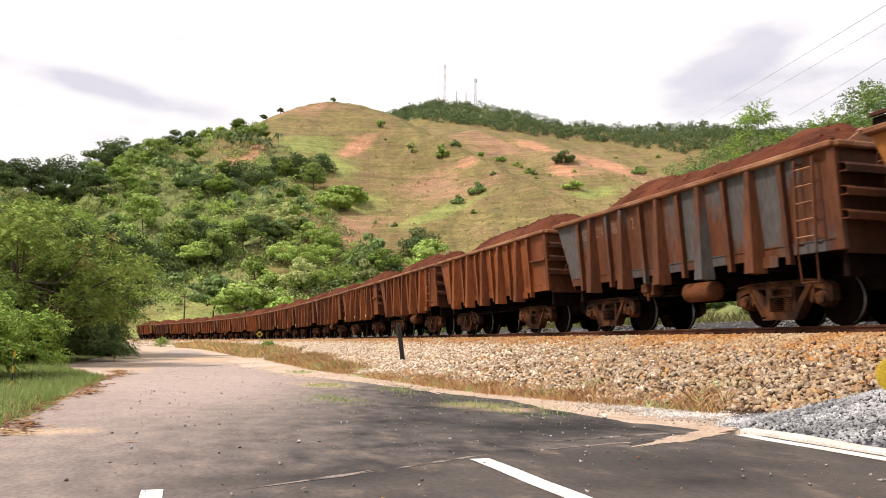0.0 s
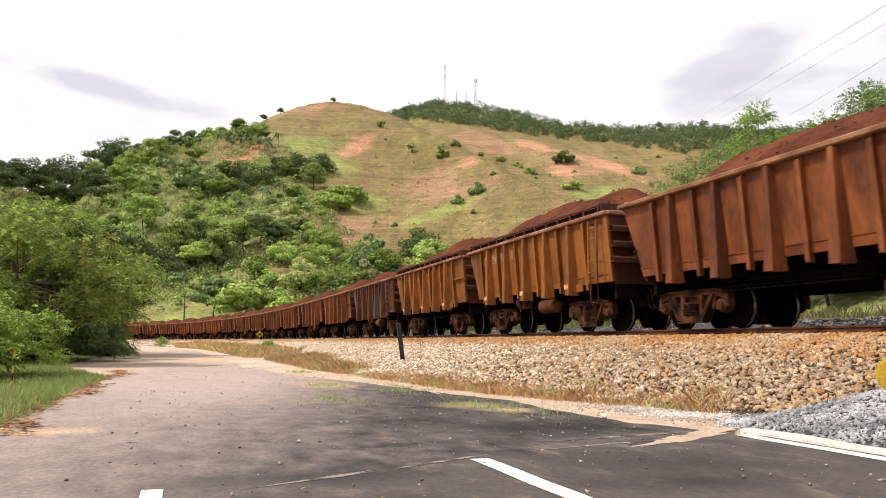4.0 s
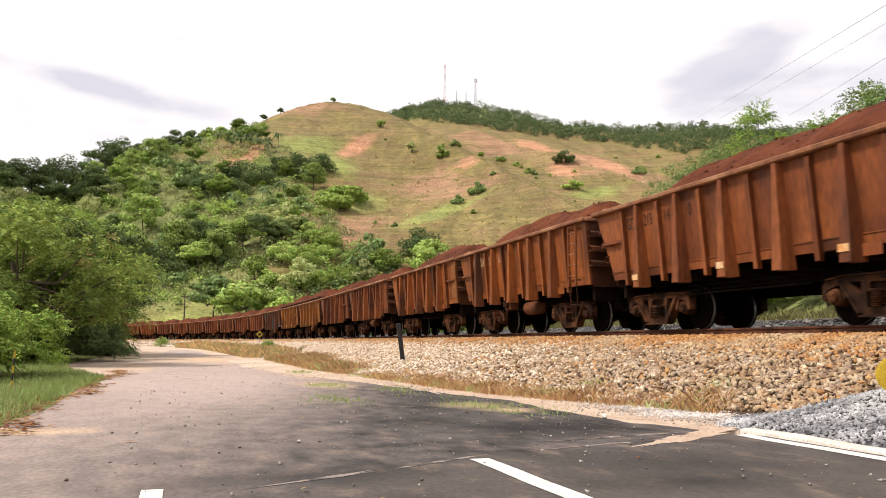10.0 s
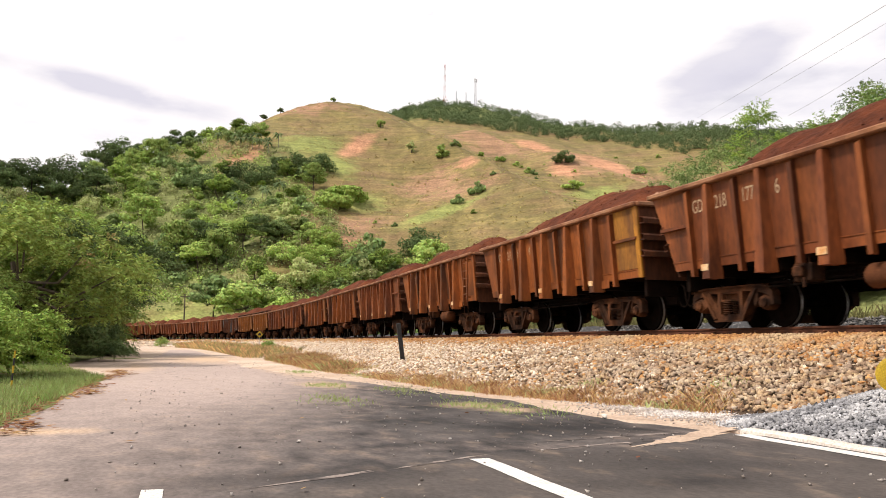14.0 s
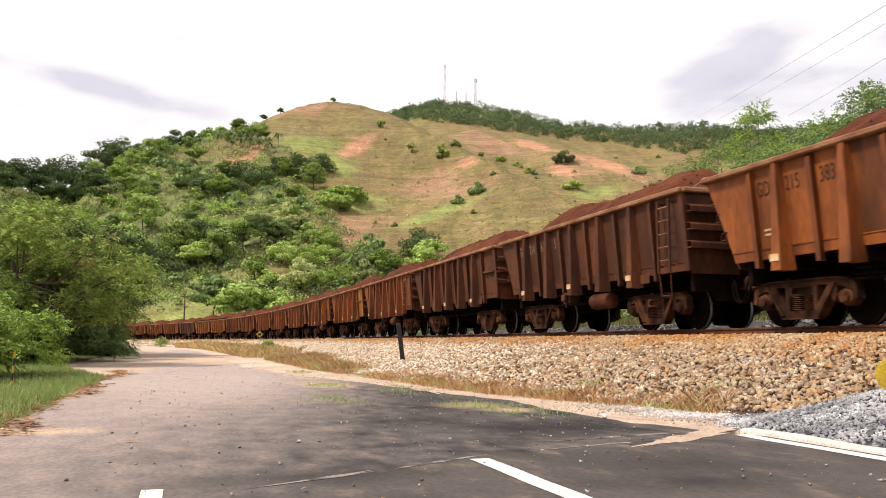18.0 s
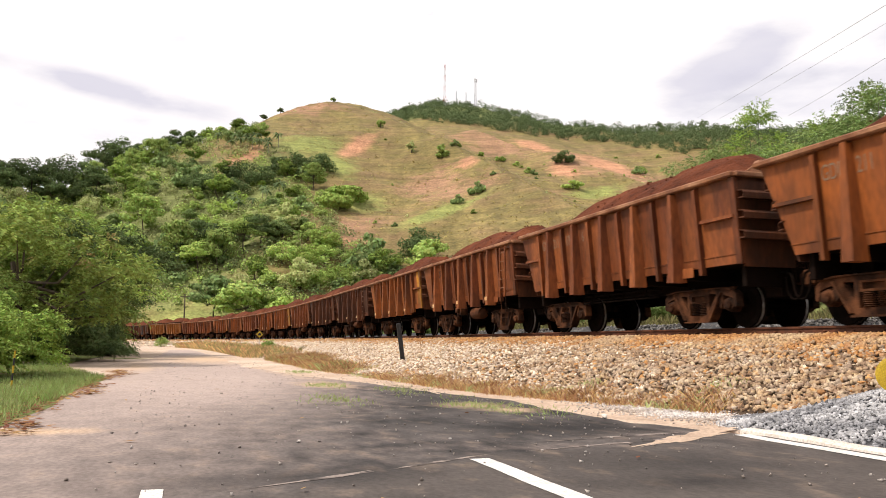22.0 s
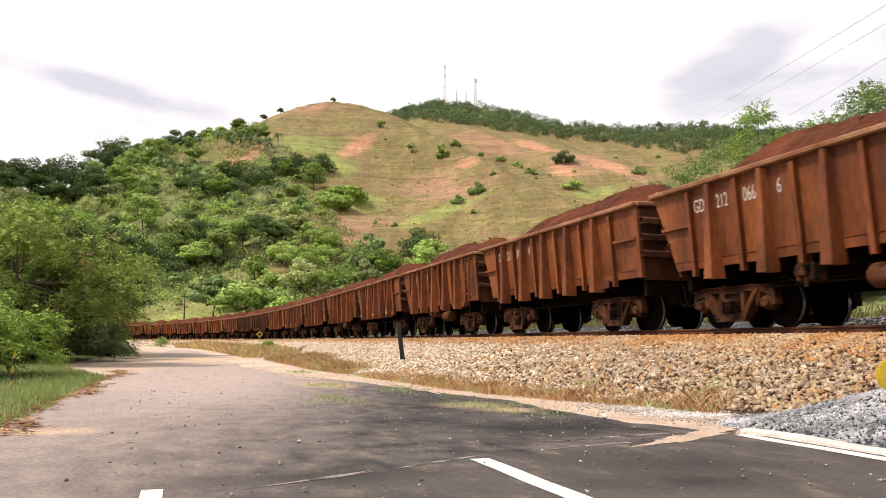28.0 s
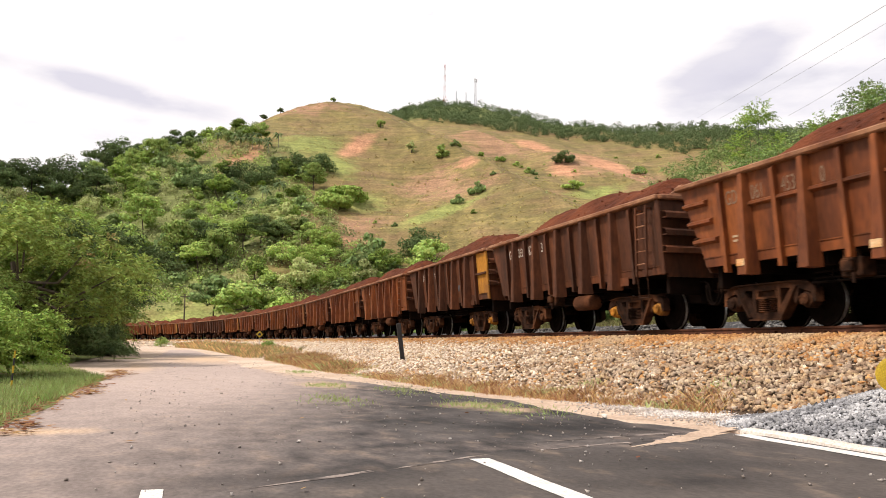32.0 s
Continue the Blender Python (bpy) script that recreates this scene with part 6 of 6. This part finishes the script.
def blades(rnd, spots, h, lean, mat, name, label, category):
    V = []
    for x, y, z, k in spots:
        a, b = rnd.uniform(0, 6.28), rnd.uniform(0, 6.28)
        hh = h * k * rnd.uniform(0.6, 1.3)
        dx, dy = math.cos(a) * 0.004 * (1 + hh * 6), math.sin(a) * 0.004 * (1 + hh * 6)
        lx, ly = math.cos(b) * hh * lean * rnd.random(), math.sin(b) * hh * lean * rnd.random()
        V.append(((x - dx, y - dy, z), (x + dx, y + dy, z), (x + lx + dx * 0.4, y + ly + dy * 0.4, z + hh * 0.8), (x + lx * 1.5, y + ly * 1.5, z + hh)))
    thing(name, label, category, kind="stuff", data=quads_mesh(name, np.array(V), mat))


def grasses():
    rnd = random.Random(21)
    spots = []
    for _ in range(22000):
        s = rnd.uniform(-14, 16)
        w = 12.64 + abs(rnd.gauss(0, 1.5)) + float(np.interp(s, (-1, 4, 9), (0, 1.3, 2.4)))
        p, _ = by_road(s, w, 0.02)
        spots.append((*p, 0.5 + 0.7 * rnd.random()))
    blades(rnd, spots, 0.10, 0.6, M_GRASS, "verge_grass", "short green grass on the verge by the road", "grass")
    spots = []
    for i in range(900):
        s0 = (rnd.uniform(-13.2, 18), rnd.uniform(-13.0, 6), rnd.uniform(2, 17))[i % 3]
        w0 = toe(s0) + 0.05 - abs(rnd.gauss(0, 0.34))
        if i % 3 == 2:
            w0 = toe(s0) - rnd.uniform(0.0, 0.8 if s0 < 10 else 1.7)
        k = rnd.uniform(0.35, 1.6) * (1.7 if s0 > 2 else 0.85)
        if wave(np.array([s0]), np.array([w0]), 1.3, 2)[0] < -0.25 and s0 < 4:
            continue
        for _ in range(44):
            s, w = rnd.gauss(s0, 0.16), rnd.gauss(w0, 0.11)
            p, _ = by_road(s, w, max(0.0, bed_height(w, s)))
            spots.append((*p, k))
    half = len(spots) // 6
    blades(rnd, spots[:half], 0.085, 0.9, M_LEAF["olive"], "fading_grass", "half-dry olive grass along the ballast toe", "grass")
    blades(rnd, spots[half:], 0.095, 0.9, M_DRYGRASS, "dry_grass", "dry brown grass tufts along the ballast toe", "grass")
    spots = []
    for _ in range(14000):
        s = rnd.uniform(22, 95)
        w = toe(s) + 0.8 - rnd.uniform(0.0, 3.0)
        p, _ = by_road(s, w, max(0.0, bed_height(w, s)))
        spots.append((*p, rnd.uniform(0.6, 1.5) * (1 + s / 60)))
    blades(rnd, spots[::2], 0.19, 0.9, M_REED, "bank_grass", "tall straw-coloured grass on the far bank", "grass")
    blades(rnd, spots[1::2], 0.19, 0.9, M_DRYGRASS, "dry_bank_grass", "dry brown grass on the far bank", "grass")
    spots = []
    for _ in range(110):
        s0, w0 = rnd.choice(((-4.8, 8.4), (-9.3, 8.8), (-10.4, 7.2), (-11.3, 7.05), (-7.0, 7.4), (2.0, 7.9)))
        s0, w0 = s0 + rnd.gauss(0, 0.55), w0 + rnd.gauss(0, 0.2)
        for _ in range(18):
            s, w = rnd.gauss(s0, 0.2), rnd.gauss(w0, 0.12)
            p, _ = by_road(s, w, 0.01)
            spots.append((*p, rnd.uniform(0.4, 1.0)))
    blades(rnd, spots, 0.055, 1.0, M_GRASS, "sparse_grass", "sparse green grass creeping over the asphalt edge", "grass")
    spots = []
    for _ in range(26000):
        s, w = rnd.uniform(-17, 26), rnd.uniform(-8.6, -5.6)
        p, _ = by_road(s, w, bed_height(w))
        spots.append((*p, rnd.uniform(0.5, 1.4)))
    blades(rnd, spots, 0.36, 0.5, M_REED, "bank_weeds", "dry yellowish weeds behind the track", "grass")


grasses()


def hill_tussocks():
    """Coarse grass clumps that roughen the open hill."""
    rn = np.random.RandomState(31)
    for name, mat, count, size, label in (("hill_tussocks", M_TUSSOCK, 4200, 0.42, "dry grass tussocks on the open hill"), ("hill_scrub", M_LEAF["olive"], 300, 0.5, "small green scrub dotted over the open hill")):
        y = rn.uniform(190, 480, count)
        x = rn.uniform(-0.20, 0.30, count) * y
        keep = patch_mask(x, y, SOIL) < 0.45
        x, y = x[keep], y[keep]
        z = land(x, y)
        lobes = [(a, b, c + 0.15, k, k, k * 0.5) for a, b, c, k in zip(x, y, z, rn.uniform(0.3, 1.0, len(x)) * (1.0 if name == "hill_tussocks" else 1.2))]
        thing(name, label, "grass", kind="stuff", data=quads_mesh(name, leaf_cloud(rn, lobes, len(lobes) * 4, size, droop=-0.2), mat))


hill_tussocks()


def back_bushes():
    """Scrub line behind the track."""
    rnd = random.Random(77)
    protos = [tree_parts("shrub", "leafy shrub in the scrub behind the track", 120 + i, 2.4, 2.2, 26, 2600, 0.2, c, 0.6, low=0.05, trunk=0.06) for i, c in enumerate(("deep", "deep", "deep"))]
    spots = []
    for i in range(56):
        s, w = -20 + i * 2.2 + rnd.uniform(-1, 1), rnd.uniform(-11.5, -9.3)
        p, _ = by_road(s, w)
        spots.append((p.x, p.y, rnd.uniform(0.7, 1.1)))
    spread_copies(protos, spots, rnd, "shrubs behind the track")


back_bushes()


def litter():
    rnd = random.Random(9)
    pl, sz = [], []
    for _ in range(1700):
        s, w = rnd.uniform(-17, 14), 6.6 + 5.0 * rnd.random() ** 1.6
        pl.append(tuple(by_road(s, w, 0.016)[0]))
        sz.append(rnd.choice((0.010, 0.014, 0.018, 0.024, 0.036)))
    heap("road_grit", pl, sz, M_PALESTONE, "small pale stones strewn over the asphalt", "stones")
    V = []
    for i in range(1700):
        if i < 1500:
            s = rnd.uniform(-13, 4)
            w = 12.64 + rough_edge(s, 4) + rnd.gauss(0, 0.14)
        else:
            s, w = rnd.uniform(-18, 10), rnd.uniform(6.6, 12.6)
            if i % 4:
                continue
        p, _ = by_road(s, w, 0.022 + rnd.uniform(0, 0.02))
        a, k = rnd.uniform(0, 6.28), rnd.uniform(0.03, 0.075)
        u, v = Vector((math.cos(a), math.sin(a), rnd.uniform(-0.2, 0.2))) * k, Vector((-math.sin(a), math.cos(a), rnd.uniform(-0.2, 0.3))) * k * 0.4
        V.append([tuple(p - u), tuple(p + v), tuple(p + u), tuple(p - v)])
    thing("fallen_leaves", "brown fallen leaves along the road's grass edge", "leaves", kind="stuff", data=quads_mesh("fallen_leaves", np.array(V), M_DRYLEAF))
    sv, sf = STONES[3]
    thing("white_stone", "whitish stone lying on the asphalt edge", "stone", data=raw_mesh("white_stone", sv * 0.10, sf, M_CURB), at=pose(1.83, 9.29, 0.03))


litter()


def sand_spill(s0, w0, s1, w1, wide, seed, label, mat=None):
    """Thin ragged spill of sand between two places on the asphalt."""
    n = 56
    vs = [tuple(by_road((s0 + s1) / 2, (w0 + w1) / 2, 0.0115)[0])]
    ds, dw = (s1 - s0) / 2, (w1 - w0) / 2
    ln = math.hypot(ds, dw)
    for i in range(n):
        a = 2 * math.pi * i / n
        r = 1 + 0.16 * math.sin(3 * a + seed) + 0.16 * math.sin(7 * a + seed * 2) + 0.10 * math.sin(13 * a) + 0.06 * math.sin(23 * a + seed)
        u, v = math.cos(a) * r, math.sin(a) * r * wide * (0.7 + 0.5 * math.cos(a)) / ln
        vs.append(tuple(by_road((s0 + s1) / 2 + ds * u - dw * v, (w0 + w1) / 2 + dw * u + ds * v, 0.011)[0]))
    thing("sand_spill", label, "sand", kind="structure", data=raw_mesh("sand_spill", vs, [(0, 1 + i, 1 + (i + 1) % n) for i in range(n)], mat or M_SAND))


sand_spill(-15.02, 7.35, -14.05, 5.80, 0.19, 1.0, "thin spill of tan sand over the asphalt")
sand_spill(-15.66, 9.62, -15.20, 8.85, 0.035, 2.2, "thin pale streak of dust along the asphalt seam", M_DUSTY)
sand_spill(-15.02, 8.30, -14.55, 6.60, 0.05, 3.1, "pale dusty wheel streak on the dark asphalt", M_DUSTY)
sand_spill(-14.55, 8.10, -14.15, 6.35, 0.05, 4.4, "pale dusty wheel streak on the dark asphalt", M_DUSTY)
sand_spill(-16.15, 10.6, -15.7, 9.75, 0.04, 5.2, "thin pale streak of dust along the asphalt seam", M_DUSTY)
sand_spill(-8.0, 6.9, -4.0, 6.7, 0.30, 0.4, "patch of tan sand at the track side of the road")


# ---- posts, signs, masts, cables ----
def marker_post():
    t = thing("marker_post", "leaning black timber marker post on the ballast", "post")
    bm = bmesh.new()
    box(bm, -0.062, 0.062, -0.05, 0.05, -0.35, 1.12, bevel=0.012)
    part("shaft", bm, M_BLACK, t)
    part("foot_collar", boxes((-0.085, 0.085, -0.07, 0.07, -0.3, 0.05), bevel=0.012), M_BLACK, t)
    t.matrix_basis = pose(-1.158, 24.085, 0.29, 0, -7.5, 12)


def striped_stake():
    t = thing("striped_stake", "thin yellow and black striped roadside stake", "stake")
    for i in range(5):
        bm = bmesh.new()
        tube(bm, (0, 0, i * 0.16 - (0.1 if i == 0 else 0)), (0, 0, (i + 1) * 0.16), 0.021, seg=8)
        part("band", bm, M_SIGNYEL if i % 2 == 0 else M_BLACK, t)
    t.matrix_basis = pose(-7.48, 14.33, 0.03, 0, 2.5, 0) @ Matrix.Scale(0.8, 4)


def diamond_sign():
    t = thing("diamond_sign", "small yellow diamond warning sign on a post", "sign")
    bm = bmesh.new()
    tube(bm, (0, 0, -0.2), (0, 0, 1.5), 0.03)
    part("pole", bm, M_STEEL, t)
    bm = bmesh.new()
    extrude_poly(bm, [(0, -0.40), (0.40, 0), (0, 0.40), (-0.40, 0)], "y", -0.012, 0.0)
    part("border", bm, M_BLACK, t, at=pose(0, -0.035, 1.62))
    bm = bmesh.new()
    extrude_poly(bm, [(0, -0.34), (0.34, 0), (0, 0.34), (-0.34, 0)], "y", -0.018, -0.0125)
    part("plate", bm, M_SIGNYEL, t, at=pose(0, -0.035, 1.62))
    part("symbol", boxes((-0.15, 0.15, -0.024, -0.0185, -0.10, 0.04), (-0.08, 0.12, -0.024, -0.0185, 0.045, 0.12)), M_BLACK, t, at=pose(0, -0.035, 1.62))
    t.matrix_basis = pose(-13.4, 60.0, 0.16, 0, 0, 14) @ Matrix.Scale(0.75, 4)


def yellow_disc():
    t = thing("yellow_disc", "yellow painted round marker beside the gravel", "marker")
    bm = bmesh.new()
    lathe(bm, [(-0.025, 0.150), (-0.018, 0.175), (0.018, 0.175), (0.025, 0.150), (0.010, 0.125), (0.010, 0.03)], "y", 28)
    part("disc", bm, M_SIGNYEL, t, at=pose(0, 0, 0.40), smooth=False)
    bm = bmesh.new()
    tube(bm, (0, 0.045, -0.2), (0, 0.045, 0.50), 0.018)
    part("stem", bm, M_SIGNYEL, t)
    t.matrix_basis = pose(4.40, 8.0, 0.16, 0, 0, -28)


def lattice_mast(x, y, h, width, top_drum, striped):
    t = thing("lattice_mast", "red and white lattice radio mast on the ridge" if striped else "grey steel radio mast with antennas on the ridge", "mast", "masts on the ridge")
    n = 8
    for k in range(n):
        z0, z1 = h * k / n, h * (k + 1) / n
        w0, w1 = width * (1 - 0.5 * k / n), width * (1 - 0.5 * (k + 1) / n)
        bm = bmesh.new()
        c0 = [(w0 * a, w0 * b, z0) for a, b in ((1, 1), (-1, 1), (-1, -1), (1, -1))]
        c1 = [(w1 * a, w1 * b, z1) for a, b in ((1, 1), (-1, 1), (-1, -1), (1, -1))]
        for i in range(4):
            tube(bm, c0[i], c1[i], 0.13, seg=4)
            tube(bm, c0[i], c1[(i + 1) % 4], 0.07, seg=4)
            tube(bm, c1[i], c1[(i + 1) % 4], 0.07, seg=4)
        part("section", bm, (M_RED if k % 2 else M_WHITE) if striped else M_STEEL, t)
    if top_drum:
        bm = bmesh.new()
        for a in range(3):
            q = a * 2.094
            box(bm, math.cos(q) * 1.0 - 0.35, math.cos(q) * 1.0 + 0.35, math.sin(q) * 1.0 - 0.3, math.sin(q) * 1.0 + 0.3, h - 2.2, h + 0.4)
        part("antenna_ring", bm, M_WHITE, t)
    bm = bmesh.new()
    tube(bm, (0, 0, h), (0, 0, h + 1.6), 0.06, seg=5)
    part("tip", bm, M_STEEL, t)
    t.matrix_basis = pose(x, y, float(land(x, y)[0]) - 0.3)


def cables():
    """Power lines that cross above the train."""
    for (ax, ay, az), (bx, by, bz), sag, r in CABLES:
        t = thing("power_cable", "thin weathered overhead power cable", "cable", "overhead cables")
        bm = bmesh.new()
        pts = [Vector((ax + (bx - ax) * u, ay + (by - ay) * u, az + (bz - az) * u - 4 * sag * u * (1 - u))) for u in np.linspace(0, 1, 17)]
        for a, b in zip(pts, pts[1:]):
            tube(bm, a, b, r, seg=5, caps=False)
        part("strand", bm, M_WIRE, t)


CABLES = (((21.5, 32.35, 16.82), (44.11, 137.95, 39.88), 0.15, 0.013), ((22.14, 33.41, 16.43), (47.23, 137.09, 39.26), 0.15, 0.010), ((20.76, 31.46, 14.23), (36.56, 84.31, 24.94), 0.15, 0.011))


def utility_pole():
    t = thing("utility_pole", "slender dark utility pole at the foot of the hill", "pole")
    bm = bmesh.new()
    tube(bm, (0, 0, -0.5), (0, 0, 9.5), 0.16, 0.11)
    part("shaft", bm, M_BARK, t)
    part("crossarm", boxes((-0.9, 0.9, -0.06, 0.06, 8.9, 9.05)), M_BARK, t)
    t.matrix_basis = pose(-49.0, 155.0, float(land(-49.0, 155.0)[0]))


utility_pole()
marker_post()
striped_stake()
diamond_sign()
yellow_disc()
lattice_mast(0.8, 600, 33.0, 1.0, False, True)
lattice_mast(24.0, 600, 22.0, 0.8, True, False)
lattice_mast(9.5, 605, 12.0, 0.3, False, False)
lattice_mast(17.0, 605, 11.0, 0.3, False, False)
cables()


# ---- pieces that can be told apart: the nearest ballast and gravel stones ----
def single_stones():
    rnd = random.Random(41)
    bed, pile = bpy.data.objects["ballast_bed"], bpy.data.objects["gravel_pile"]
    for parent, mats, n, area, size, zf in ((bed, (M_STONE, M_RUSTSTONE), 300, (-17.0, -13.2, 1.9, 3.7), 0.10, lambda s, w: bed_height(w, s)),
                                            (pile, (M_GREYSTONE,), 260, (-17.5, -13.4, 4.0, 5.3), 0.065, lambda s, w: float(pile_z(s, w)))):
        kinds = [raw_mesh("stone", STONES[k][0] * size, STONES[k][1], m) for m in mats for k in range(5)]
        for _ in range(n):
            s, w = rnd.uniform(*area[:2]), rnd.uniform(*area[2:])
            p, _ = by_road(s, w, zf(s, w) + size * 0.35)
            k = rnd.uniform(0.6, 1.4)
            ob = part("stone", rnd.choice(kinds), None, parent)
            ob.matrix_basis = Matrix.Translation(p) @ Euler((rnd.uniform(-0.5, 0.5), rnd.uniform(-0.5, 0.5), rnd.uniform(0, 6.28))).to_matrix().to_4x4() @ Matrix.Diagonal((k, k, k, 1))


single_stones()


# ---- movement: the train rolls away along the line, slowly gaining speed ----
def rolled(t):
    u = t - 9.0
    return 7.15905 * u + 0.013095 * u * u - 0.000115 * u ** 3


def motions():
    steps = [i * 0.5 for i in range(65)]
    spin = [i / 15.0 for i in range(481)]
    for n, (w, shift) in WAGONS.items():
        rows = []
        for t in steps:
            mid = rolled(t) - n * PITCH + shift - 4.68
            a, _ = on_track(mid + BOGIES[0], 0, RAIL_Z)
            b, _ = on_track(mid + BOGIES[1], 0, RAIL_Z)
            d = a - b
            rows.append((t, Matrix.Translation((a + b) / 2) @ pose(0, 0, 0, 0, 0, math.degrees(math.atan2(d.y, d.x)))))
        walk(w, rows)
        for bogie in [c for c in w.children if c.name.startswith("bogie")]:
            for ws in [c for c in bogie.children if c.name.startswith("wheelset")]:
                x = ws.location.x
                ph = x + n * 1.3
                walk(ws, [(t, pose(x, 0, WHEEL_R, 0, 0, 0) @ Matrix.Rotation((rolled(t) + ph) / WHEEL_R, 4, "Y")) for t in spin])


motions()
